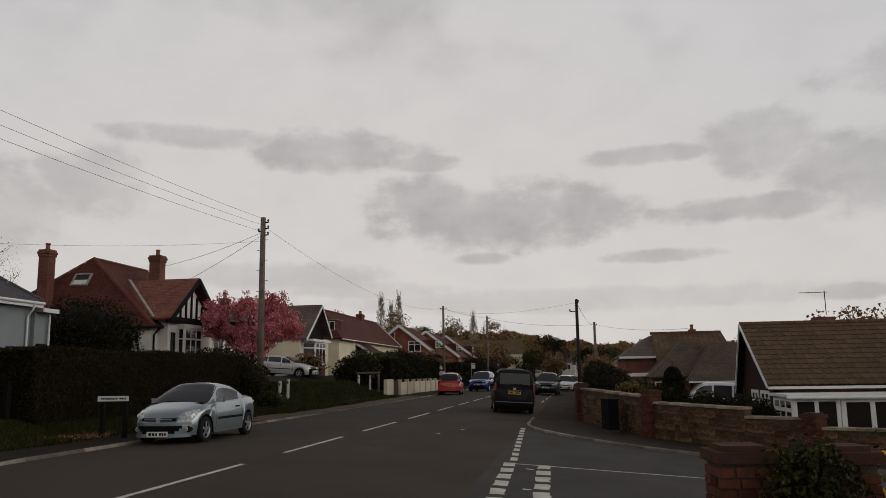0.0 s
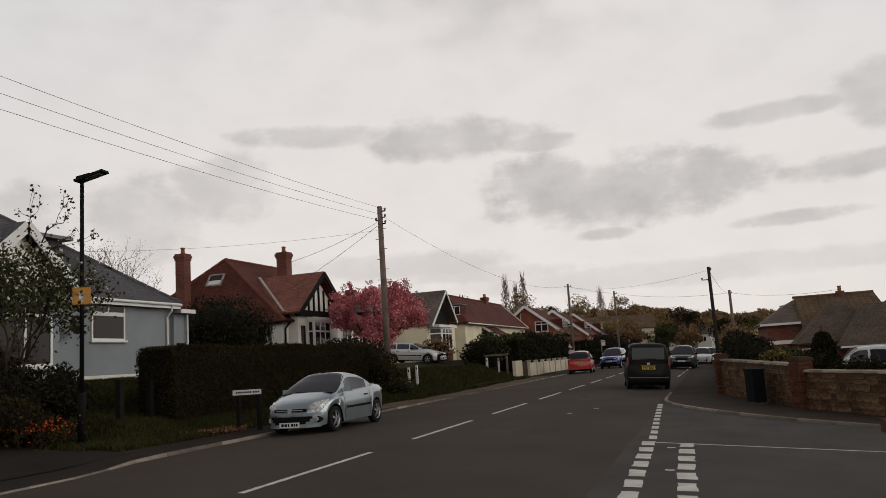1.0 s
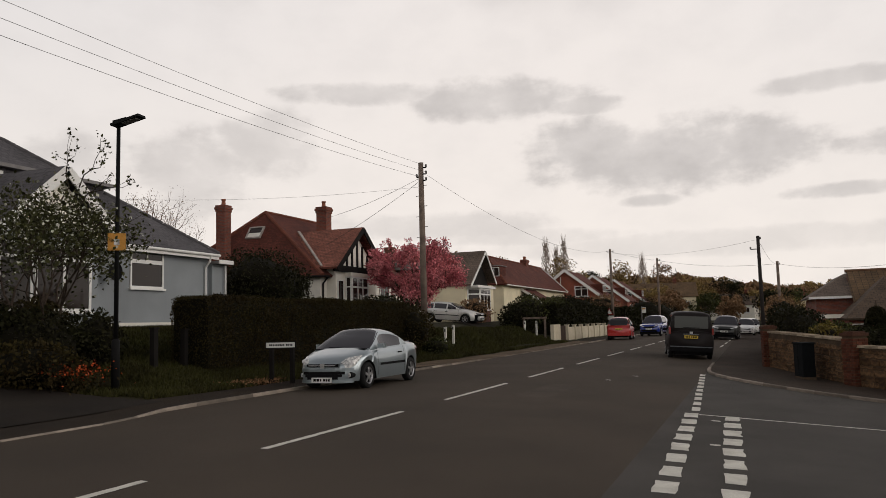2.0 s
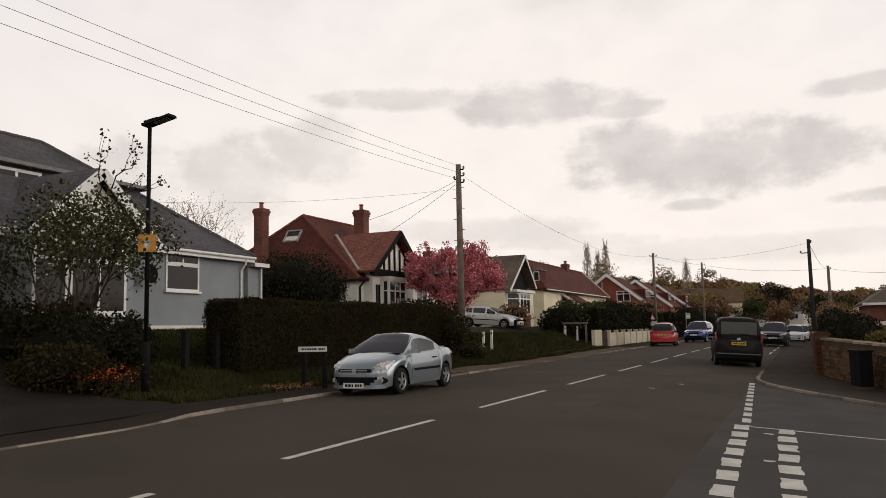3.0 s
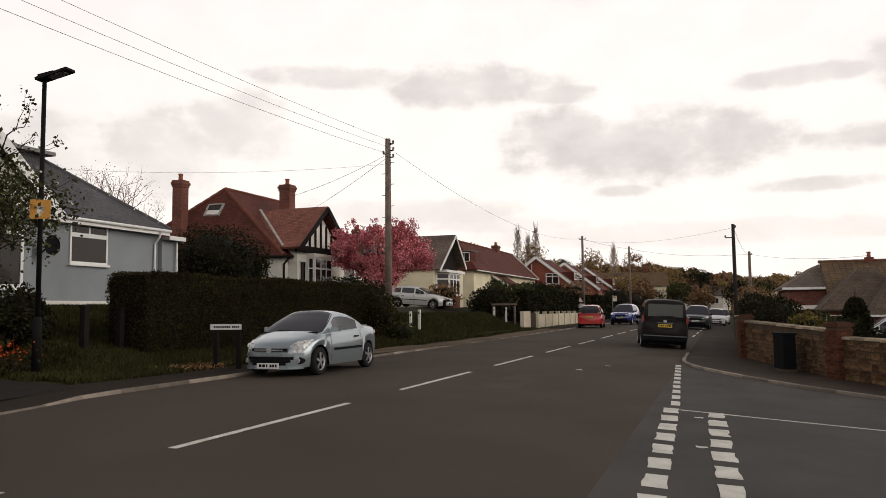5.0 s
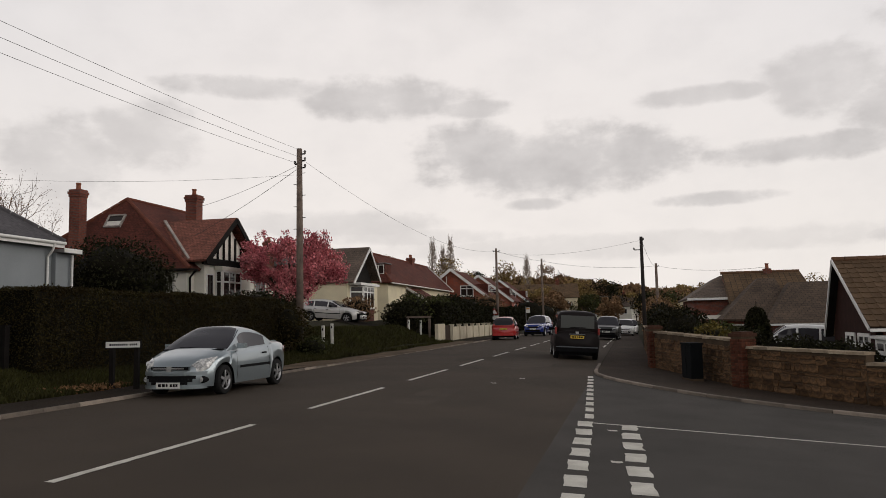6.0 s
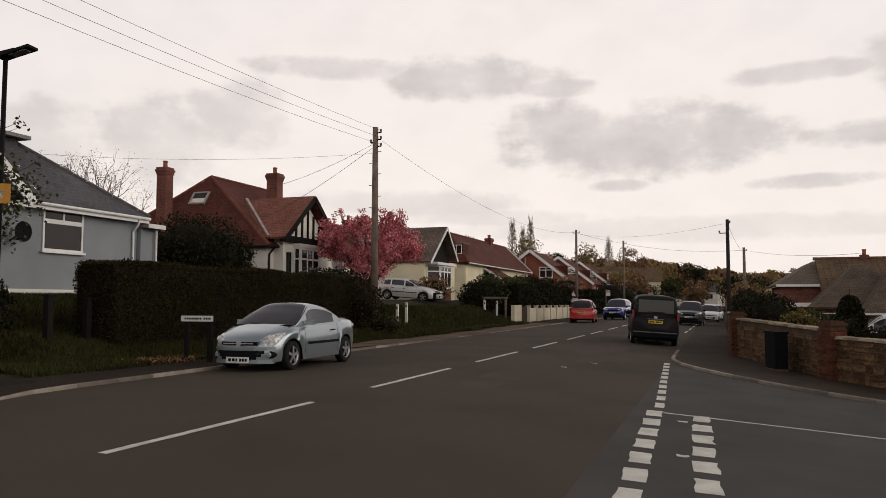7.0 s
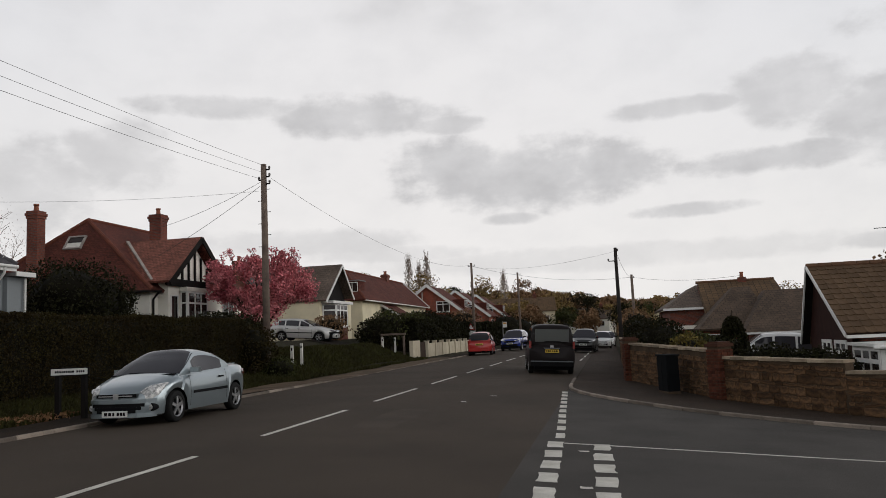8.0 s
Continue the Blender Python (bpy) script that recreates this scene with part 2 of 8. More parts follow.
LEAD = material("lead_flashing", (0.22, 0.21, 0.205), 0.7, 0.2, 3, 40, 0.1)
RIDGE_RED = material("red_ridge_tile", (0.165, 0.055, 0.036), 0.88, 0.3, 3, 40, 0.2, second=(0.11, 0.042, 0.03))
TERRACOTTA = material("terracotta", (0.30, 0.115, 0.07), 0.85, 0.3, 4, 50, 0.2)
SLATE = tiled("grey_slate", (0.098, 0.092, 0.098), (0.080, 0.075, 0.080), 0.30, 0.22, mortar=0.008, mortar_colour=(0.045, 0.045, 0.046))
ROOF_RED = tiled("red_clay_tile", (0.125, 0.036, 0.025), (0.080, 0.027, 0.020), 0.17, 0.12, mortar=0.008, mortar_colour=(0.045, 0.018, 0.013))
ROOF_BAY = tiled("lichened_clay_tile", (0.27, 0.105, 0.075), (0.17, 0.070, 0.052), 0.17, 0.14, mortar=0.01, mortar_colour=(0.06, 0.028, 0.02))
ROOF_BROWN = tiled("brown_tile", (0.135, 0.085, 0.046), (0.105, 0.068, 0.040), 0.33, 0.32, mortar=0.015, mortar_colour=(0.04, 0.03, 0.022), offset=0.0)
ROOF_GREY = tiled("grey_tile", (0.145, 0.108, 0.085), (0.11, 0.085, 0.068), 0.3, 0.26, mortar=0.012, mortar_colour=(0.045, 0.04, 0.035))
ROOF_WEATHERED = tiled("weathered_brown_tile", (0.105, 0.074, 0.052), (0.078, 0.056, 0.042), 0.3, 0.26, mortar=0.012, mortar_colour=(0.035, 0.028, 0.022))
BRICK_RED = tiled("red_brick", (0.36, 0.085, 0.045), (0.27, 0.065, 0.038), 0.225, 0.075, mortar=0.01, mortar_colour=(0.16, 0.12, 0.10))
BRICK_DARK = tiled("dark_red_brick", (0.21, 0.06, 0.038), (0.16, 0.05, 0.034), 0.225, 0.075, mortar=0.01, mortar_colour=(0.11, 0.09, 0.08))
BRICK_PIECE = material("brick_piece", (0.115, 0.038, 0.022), 0.9, 0.28, 9, 60, 0.4, second=(0.070, 0.028, 0.018), random_by="object")
STONE_PIECE = material("wall_stone", (0.145, 0.082, 0.042), 0.92, 0.34, 3, 35, 0.6, second=(0.060, 0.038, 0.024), random_by="object")
STONE_REST = material("wall_stone_far", (0.145, 0.082, 0.042), 0.92, 0.34, 3, 35, 0.6, second=(0.060, 0.038, 0.024), random_by="island")
MORTAR = material("mortar", (0.095, 0.066, 0.042), 0.95, 0.3, 3, 40, 0.5, second=(0.055, 0.040, 0.028))
COPING = material("coping_stone", (0.34, 0.275, 0.20), 0.9, 0.25, 4, 45, 0.3, second=(0.22, 0.17, 0.12), random_by="object")
TILE_PIECE = material("concrete_roof_tile", (0.125, 0.078, 0.046), 0.9, 0.13, 0.5, 40, 0.3, second=(0.085, 0.060, 0.038), random_by="object")
TILE_REST = material("concrete_roof_tile_far", (0.125, 0.078, 0.046), 0.9, 0.13, 0.5, 40, 0.3, second=(0.085, 0.060, 0.038), random_by="island")
GLASS = glass("window_glass", (0.024, 0.017, 0.015))
# opaque pane, its pale tint standing for daylight seen through the van
VAN_GLASS = glass("sky_tinted_car_glass", (0.10, 0.105, 0.10), 0.08)
GABLE_MAROON = material("maroon_boarding", (0.034, 0.013, 0.010), 0.85, 0.3, 3, 40, 0.2)
# base lifted to purplish grey as painted-in sky reflection on the windscreens
CAR_GLASS = glass("car_glass", (0.038, 0.037, 0.043), 0.03)
TYRE = material("tyre_rubber", (0.016, 0.016, 0.016), 0.85, 0.2, 10, 60, 0.1)
ALLOY = material("alloy", (0.45, 0.45, 0.46), 0.35, 0.1, 10, 60, 0.0, metal=0.8)
BLACK_TRIM = material("black_trim", (0.007, 0.007, 0.008), 0.85, 0.15, 10, 60, 0.05)
LAMP_CLEAR = material("headlamp", (0.62, 0.62, 0.60), 0.12, 0.3, 16, 60, 0.0, second=(0.16, 0.165, 0.17), coat=1.0)
LAMP_RED = material("tail_lamp", (0.26, 0.03, 0.025), 0.2, 0.3, 12, 60, 0.0, coat=1.0)
PLATE_WHITE = material("white_plate", (0.65, 0.65, 0.62), 0.5, 0.05, 10, 60, 0.0)
PLATE_YELLOW = material("yellow_plate", (0.62, 0.42, 0.04), 0.5, 0.05, 10, 60, 0.0)
CABINET_GREEN = material("dark_green_cabinet", (0.006, 0.007, 0.008), 0.95, 0.25, 4, 50, 0.05)


def car_paint(name, colour, metal=0.3, rough=0.35, coat=0.5):
    return material(name, colour, rough, 0.06, 1.5, 90, 0.0, metal=metal, coat=coat)


PAINT_SILVER = car_paint("silver_blue_paint", (0.275, 0.32, 0.342), 0.6, 0.3, 0.8)
PAINT_SILVER_GREY = car_paint("silver_paint", (0.64, 0.63, 0.61), 0.4, 0.3, 1.0)
PAINT_BLACK = car_paint("black_paint", (0.012, 0.009, 0.009), 0.0, 0.66, 0.12)
PAINT_RED = car_paint("red_paint", (0.42, 0.012, 0.010), 0.0, 0.3, 0.6)
PAINT_BLUE = car_paint("blue_paint", (0.012, 0.030, 0.20), 0.1, 0.25, 1.0)
PAINT_WHITE = car_paint("white_paint", (0.68, 0.68, 0.67), 0.0)
PAINT_DARK = car_paint("dark_grey_paint", (0.012, 0.014, 0.013), 0.0, 0.4, 0.5)

# ---- builders ----
SLOPE = 0.06            # the hillside falls towards +x


def smooth(a, b, v):
    t = min(1.0, max(0.0, (v - a) / (b - a)))
    return t * t * (3 - 2 * t)


def plane_z(x):
    """The road: level on the uphill side of its crown, falling sideways from there."""
    return -SLOPE * max(0.0, x + 4.5)


def bank_z(x, y):
    """Height of the natural ground: road, grassy bank and gardens above it, gardens falling away below it."""
    if x < -10.4:
        gap = smooth(13.2, 12.0, y) * smooth(2.0, 5.0, y)
        mound = 0.66 * math.exp(-((x + 12.4) / 1.15) ** 2) * smooth(32.8, 35, y) * smooth(47.5, 44, y)
        mound += 0.42 * math.exp(-((x + 12.8) / 0.9) ** 2 - ((y - 12.35) / 0.55) ** 2)
        return 0.05 + mound + smooth(-10.5, -13.2, x) * (0.48 - 0.34 * gap) + smooth(-12.4, -17.8, x) * (1.05 + 0.34 * gap)
    if x < 9:
        return plane_z(x)
    return plane_z(9) - 0.45 * smooth(9, 20, x) - 0.02 * min(x - 9, 30)


def part(name, bm, mat, parent=None, label="", smooth_faces=False, bevel=0.0):
    """Links a bmesh as one mesh object, under a thing or part if one is given."""
    if bevel:
        bmesh.ops.bevel(bm, geom=[e for e in bm.edges if e.calc_face_angle(0) > 0.6], offset=bevel, segments=1, affect="EDGES")
    bmesh.ops.recalc_face_normals(bm, faces=bm.faces)
    me = bpy.data.meshes.new(name)
    bm.to_mesh(me)
    bm.free()
    return mesh_part(name, me, mat, parent, label, smooth_faces)


def mesh_part(name, me, mat, parent=None, label="", smooth_faces=False):
    me.materials.append(mat)
    if smooth_faces:
        me.polygons.foreach_set("use_smooth", [True] * len(me.polygons))
    ob = new(name, me)
    if parent:
        ob.parent = parent
    if label:
        ob["label"] = label
    return ob


def thing(name, label, category, group="", at=None, kind=""):
    ob = new(name)
    ob.empty_display_size = 0.2
    if at:
        ob.matrix_world = at if isinstance(at, Matrix) else Matrix.Translation(at)
    return tagged(ob, label, category, group, kind)


def box(bm, lo, hi, m=None):
    v = [bm.verts.new((x, y, z)) for x in (lo[0], hi[0]) for y in (lo[1], hi[1]) for z in (lo[2], hi[2])]
    if m is not None:
        for q in v:
            q.co = m @ q.co
    for f in ((0, 1, 3, 2), (4, 6, 7, 5), (0, 4, 5, 1), (2, 3, 7, 6), (0, 2, 6, 4), (1, 5, 7, 3)):
        bm.faces.new([v[i] for i in f])
    return v


def boxes(*spans):
    bm = bmesh.new()
    for lo, hi in spans:
        box(bm, lo, hi)
    return bm


def bar(bm, a, b, w, d, up=(0, 0, 1)):
    """A straight bar from a to b, w wide (across up and run) and d deep along up."""
    a, b = Vector(a), Vector(b)
    run = (b - a).normalized()
    side = run.cross(Vector(up)).normalized()
    upv = side.cross(run).normalized()
    v = []
    for q in (a, b):
        for i, j in ((-1, -1), (1, -1), (1, 1), (-1, 1)):
            v.append(bm.verts.new(q + side * (i * w / 2) + upv * (j * d / 2)))
    for f in ((0, 1, 2, 3), (7, 6, 5, 4), (0, 4, 5, 1), (1, 5, 6, 2), (2, 6, 7, 3), (3, 7, 4, 0)):
        bm.faces.new([v[i] for i in f])


def tube(bm, path, radii, sides=8):
    """A round tapering tube along a list of points."""
    rings = []
    path = [Vector(p) for p in path]
    for i, p in enumerate(path):
        run = (path[min(i + 1, len(path) - 1)] - path[max(i - 1, 0)]).normalized()
        ref = Vector((1, 0, 0)) if abs(run.x) < 0.8 else Vector((0, 1, 0))
        a = run.cross(ref).normalized()
        b = run.cross(a)
        r = radii[i] if isinstance(radii, (list, tuple)) else radii
        rings.append([bm.verts.new(p + a * (r * math.cos(k * math.tau / sides)) + b * (r * math.sin(k * math.tau / sides))) for k in range(sides)])
    for r0, r1 in zip(rings, rings[1:]):
        for k in range(sides):
            bm.faces.new((r0[k], r0[(k + 1) % sides], r1[(k + 1) % sides], r1[k]))
    bm.faces.new(rings[0][::-1])
    bm.faces.new(rings[-1])
    return bm


def slab(corners, thick):
    """A plate on a polygon of corners, thickened along its normal (downwards for a roof seen from above)."""
    bm = bmesh.new()
    c = [Vector(p) for p in corners]
    nrm = sum(((c[i] - c[0]).cross(c[i + 1] - c[0]) for i in range(1, len(c) - 1)), Vector()).normalized()
    top = [bm.verts.new(p) for p in c]
    low = [bm.verts.new(p - nrm * thick) for p in c]
    faces = [bm.faces.new(top), bm.faces.new(low[::-1])]
    for i in range(len(c)):
        j = (i + 1) % len(c)
        faces.append(bm.faces.new((top[i], low[i], low[j], top[j])))
    uv = bm.loops.layers.uv.new("UVMap")
    flat = Vector((nrm.x, nrm.y, 0))
    across = Vector((-nrm.y, nrm.x, 0)).normalized() if flat.length > 0.05 else Vector((1, 0, 0))
    rise = nrm.cross(across)
    for f in faces:
        for lo in f.loops:
            lo[uv].uv = (lo.vert.co.dot(across), lo.vert.co.dot(rise))
    return bm


def wall_bm(corners, thick):
    """A wall plate with UVs in metres: corners of its outer face, in order."""
    return slab(corners, thick)


def leaves(name, centres, size, mat, parent=None, label="", seed=1, flat=0.0, long=1.6):
    """Many small leaf blades round the given centres, in one mesh."""
    rng = np.random.default_rng(seed)
    c = np.asarray(centres, float)
    n = len(c)
    a = rng.normal(size=(n, 3))
    a[:, 2] *= 1 - flat
    a /= np.linalg.norm(a, axis=1, keepdims=True)
    b = np.cross(a, rng.normal(size=(n, 3)))
    b /= np.linalg.norm(b, axis=1, keepdims=True)
    s = size * rng.uniform(0.6, 1.4, (n, 1))
    v = np.stack([c - a * s * long / 2, c + b * s / 2, c + a * s * long / 2, c - b * s / 2], 1).reshape(-1, 3)
    me = bpy.data.meshes.new(name)
    me.vertices.add(4 * n)
    me.vertices.foreach_set("co", v.ravel())
    me.loops.add(4 * n)
    me.loops.foreach_set("vertex_index", np.arange(4 * n, dtype=np.int32))
    me.polygons.add(n)
    me.polygons.foreach_set("loop_start", np.arange(0, 4 * n, 4, dtype=np.int32))
    me.update(calc_edges=True)
    return mesh_part(name, me, mat, parent, label)


def lumpy(centre, radii, count, rng, fill=0.35, clumps=14, squash=0.6):
    """Leaf centres of a crown: shells of many clumps scattered in an ellipsoid, with gaps between them."""
    out_pts = []
    cen, rad = np.array(centre, float), np.array(radii, float)
    for i in range(clumps):
        d = rng.normal(size=3)
        d /= np.linalg.norm(d)
        r = rng.uniform(0.35, 0.85)
        cc = cen + d * rad * r
        cr = rad.mean() * rng.uniform(0.28, 0.48)
        m = count // clumps
        q = rng.normal(size=(m, 3))
        q /= np.linalg.norm(q, axis=1, keepdims=True)
        q *= (rng.uniform(fill, 1.0, (m, 1)) ** 0.6) * cr
        q[:, 2] *= squash
        out_pts.append(cc + q)
    return np.concatenate(out_pts)


def blob(name, centre, radii, mat, parent, seed=0, rough=0.25):
    bm = bmesh.new()
    bmesh.ops.create_icosphere(bm, subdivisions=3, radius=1)
    for v in bm.verts:
        k = 1 + rough * noise.noise(v.co * 2.2 + Vector((seed, seed * 2, 0)))
        v.co = Vector(centre) + Vector((v.co.x * radii[0], v.co.y * radii[1], v.co.z * radii[2])) * k
    return part(name, bm, mat, parent, smooth_faces=True)


def shrub(name, label, centre, radii, mat, count=2500, size=0.07, seed=1, category="shrub", clumps=16, group=""):
    rng = np.random.default_rng(seed)
    base = bank_z(centre[0], centre[1])
    t = thing(name, label, category, group, at=(centre[0], centre[1], base))
    cz = centre[2] - base
    # solid filler, its near-black colour standing for shade among the leaves
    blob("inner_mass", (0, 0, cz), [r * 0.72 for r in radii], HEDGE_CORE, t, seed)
    bm = bmesh.new()
    for k in range(5):
        a = rng.uniform(0, math.tau)
        tube(bm, [(0.05 * math.cos(a), 0.05 * math.sin(a), -0.05), (radii[0] * 0.4 * math.cos(a), radii[1] * 0.4 * math.sin(a), cz)], [0.03, 0.012], 5)
    part("stem", bm, BARK, t)
    pts = np.concatenate([lumpy((0, 0, cz), radii, count // 2, rng, clumps=clumps), shell((0, 0, cz), radii, count // 2, rng)])
    pts[:, 2] = np.maximum(pts[:, 2], 0.02)
    leaves("foliage", pts, size, mat, t, seed=seed)
    return t


def shell(centre, radii, count, rng, low=0.8, high=1.08):
    q = rng.normal(size=(count, 3))
    q /= np.linalg.norm(q, axis=1, keepdims=True)
    wob = np.array([noise.noise(Vector(p) * 2.3 + Vector(centre)) for p in q])[:, None]
    return np.array(centre) + q * np.array(radii) * (rng.uniform(low, high, (count, 1)) + 0.22 * wob)


def limbs(bm, start, direction, length, radius, depth, rng, tips, spread=0.55, upward=0.15):
    """Recursive tapering limbs; collects the ends."""
    p0, d = Vector(start), Vector(direction).normalized()
    mid = p0 + d * length * 0.5 + Vector(rng.normal(0, 0.05 * length, 3))
    end = p0 + d * length + Vector(rng.normal(0, 0.06 * length, 3))
    tube(bm, [p0, mid, end], [radius, radius * 0.82, radius * 0.62], 6 if depth > 1 else 4)
    tips.append((end, depth))
    if depth == 0:
        return
    for k in range(2 if depth < 3 else 3):
        nd = (d + Vector(rng.normal(0, spread, 3)) + Vector((0, 0, upward))).normalized()
        limbs(bm, end, nd, length * rng.uniform(0.6, 0.85), radius * 0.6, depth - 1, rng, tips, spread, upward)


def window(parent, at, u, w, h, cols=2, transom=0.0, nrm=None, frame_mat=None, sill=True, name="window", bar_w=0.05, mullion=None):
    """A framed window on a wall: at is its lower left outer corner, u runs along the wall, nrm out of it."""
    u, nrm = Vector(u).normalized(), Vector(nrm).normalized()
    at = Vector(at)
    up = Vector((0, 0, 1))
    m = Matrix((( u.x, nrm.x, up.x, at.x), (u.y, nrm.y, up.y, at.y), (u.z, nrm.z, up.z, at.z), (0, 0, 0, 1)))
    fm = frame_mat or UPVC
    bm = bmesh.new()
    o = bar_w
    # local: x along, y out, z up
    spans = [((0, -0.05, 0), (w, 0.035, o)), ((0, -0.05, h - o), (w, 0.035, h)), ((0, -0.05, o), (o, 0.035, h - o)), ((w - o, -0.05, o), (w, 0.035, h - o))]
    cells = []
    step = (w - 2 * o) / cols
    for i in range(cols):
        x0, x1 = o + i * step, o + (i + 1) * step
        if i:
            spans.append(((x0 - o / 2, -0.05, o), (x0 + o / 2, 0.03, h - o)))
        if transom:
            spans.append(((x0 + (o / 2 if i else 0), -0.05, transom - o / 2), (x1 - (o / 2 if i < cols - 1 else 0), 0.03, transom + o / 2)))
            cells += [(x0, x1, o, transom), (x0, x1, transom, h - o)]
        else:
            cells.append((x0, x1, o, h - o))
    for lo, hi in spans:
        box(bm, lo, hi, m)
    win = part(name, bm, fm, parent)
    for x0, x1, z0, z1 in cells:
        b = bmesh.new()
        box(b, (x0 + 0.005, 0.004, z0 + 0.005), (x1 - 0.005, 0.012, z1 - 0.005), m)
        part("pane", b, GLASS, win)
    if sill:
        b = bmesh.new()
        box(b, (-0.06, -0.02, -0.07), (w + 0.06, 0.10, -0.002), m)
        part("sill", b, fm, win)
    return win


def chimney(parent, x, y, z0, z1, w=0.62, d=0.62, pots=1, mat=None):
    bm = bmesh.new()
    for a, b, k in ((z0, z1 - 0.55, 1.0), (z1 - 0.55, z1 - 0.42, 1.12), (z1 - 0.42, z1 - 0.3, 1.24), (z1 - 0.3, z1 - 0.2, 1.1)):
        box(bm, (x - w / 2 * k, y - d / 2 * k, a), (x + w / 2 * k, y + d / 2 * k, b))
    add_uv(bm)
    c = part("chimney", bm, mat or BRICK_DARK, parent)
    for i in range(pots):
        bm = bmesh.new()
        yy = y + (i - (pots - 1) / 2) * 0.3
        tube(bm, [(x, yy, z1 - 0.21), (x, yy, z1 + 0.06), (x, yy, z1 + 0.08), (x, yy, z1 + 0.14)], [0.12, 0.10, 0.13, 0.12], 10)
        part("chimney_pot", bm, TERRACOTTA, c)
    return c


def add_uv(bm):
    uv = bm.loops.layers.uv.verify()
    bm.normal_update()
    for f in bm.faces:
        nx, ny, nz = (abs(v) for v in f.normal)
        for lo in f.loops:
            c = lo.vert.co
            lo[uv].uv = (c.y, c.z) if nx >= ny and nx >= nz else ((c.x, c.z) if ny >= nz else (c.x, c.y))


def ridge_tiles(parent, a, b, r=0.11, mat=None, name="ridge_tiles"):
    bm = bmesh.new()
    a, b = Vector(a), Vector(b)
    n = max(2, int((b - a).length / 0.45))
    for i in range(n):
        p, q = a.lerp(b, i / n), a.lerp(b, (i + 0.97) / n)
        tube(bm, [p, q], [r, r * 0.94], 8)
    return part(name, bm, mat or RIDGE_RED, parent)

# ---- ground, roads, kerbs ----
def sheet(name, xs, ys, zf, mat, label, skirt=0.0):
    bm = bmesh.new()
    g = [[bm.verts.new((x, y, zf(x, y))) for x in xs] for y in ys]
    for j in range(len(ys) - 1):
        for i in range(len(xs) - 1):
            bm.faces.new((g[j][i], g[j][i + 1], g[j + 1][i + 1], g[j + 1][i]))
    ob = part(name, bm, mat, smooth_faces=True)
    return tagged(ob, label, name.replace("_", " "), kind="structure")


def ground_z(x, y):
    z = bank_z(x, y)
    if -10.9 < x < 9:
        z -= 0.12
    elif x >= 9:
        z -= 0.12
    if x < -10.9:
        z += 0.05 * noise.noise(Vector((x * 0.6, y * 0.35, 0)))
    z += 7.0 * smooth(130, 300, y) + 3 * smooth(-40, -200, x)
    return z


gx = [-3000, -1200, -500, -200, -120, -80, -60, -45, -35] + [-28 + 0.5 * i for i in range(42)] + [-7, -5, -2, 0, 3, 6, 9, 12, 16, 20, 28, 40, 60, 100, 200, 500, 1200, 3000]
gy = [-3000, -1000, -300, -100, -50, -30, -20, -12] + [-8 + 1.0 * i for i in range(80)] + [75, 80, 90, 100, 115, 130, 150, 170, 200, 240, 290, 340, 420, 600, 1000, 1800, 3000]
ground = sheet("ground", gx, gy, ground_z, GRASS, "grassy hillside ground with gardens along the road")

LEFT, RIGHT = -9.02, -0.36


def kerb_x(y):
    """The uphill kerb swings out a little at the near driveway."""
    return LEFT + 0.42 * smooth(9.8, 7.4, y)


FAR_KERB = [(-0.36, 120), (-0.36, 26), (-0.34, 24), (-0.22, 22.9), (0.1, 21.8), (0.6, 20.8), (1.4, 19.5), (2.4, 18.2), (3.4, 17.25), (4.7, 16.3), (6.2, 15.6), (8.5, 15.1)]
NEAR_KERB = [(-0.36, -40), (-0.36, 0.9), (-0.3, 1.7), (0.0, 2.9), (0.5, 4.0), (1.2, 5.2), (2.2, 6.4), (3.2, 7.3), (4.7, 8.3), (6.2, 9.0), (8.5, 9.4)]

road = sheet("road", [LEFT - 0.1, -7.5, -6, -4.5, -3, -1.5, RIGHT], [-40, -20] + list(range(-10, 60, 5)) + [70, 90, 110, 140, 180], lambda x, y: plane_z(x), ASPHALT,
             "worn dark grey asphalt road sloping sideways")
bm = bmesh.new()
n_side = 24
far_c = [Vector((x, y, 0)) for x, y in FAR_KERB[1:]]
near_c = [Vector((x, y, 0)) for x, y in NEAR_KERB[1:]]


def along(pts, t):
    k = t * (len(pts) - 1)
    i = min(int(k), len(pts) - 2)
    return pts[i].lerp(pts[i + 1], k - i)


rows = []
for i in range(n_side + 1):
    a, b = along(near_c, i / n_side), along(far_c, i / n_side)
    rows.append([bm.verts.new((p.x, p.y, plane_z(p.x))) for p in (a.lerp(b, k / 6) for k in range(7))])
ext = [bm.verts.new((40, 9.6 + 5.4 * k / 6, bank_z(40, 10) + 0.05)) for k in range(7)]
rows.append(ext)
for r0, r1 in zip(rows, rows[1:]):
    for k in range(6):
        bm.faces.new((r0[k], r1[k], r1[k + 1], r0[k + 1]))
tagged(part("side_road", bm, ASPHALT_PATCH), "lighter grey asphalt mouth of the side road", "side road", kind="structure")


def footway(name, outline, lift, label):
    turn = sum(a[0] * b[1] - a[1] * b[0] for a, b in zip(outline, outline[1:] + outline[:1]))
    if turn < 0:
        outline = outline[::-1]
    bm = slab([(x, y, plane_z(x) + lift) for x, y in outline], 0.25)
    return tagged(part(name, bm, FOOTWAY_WORN), label, "pavement", kind="structure")


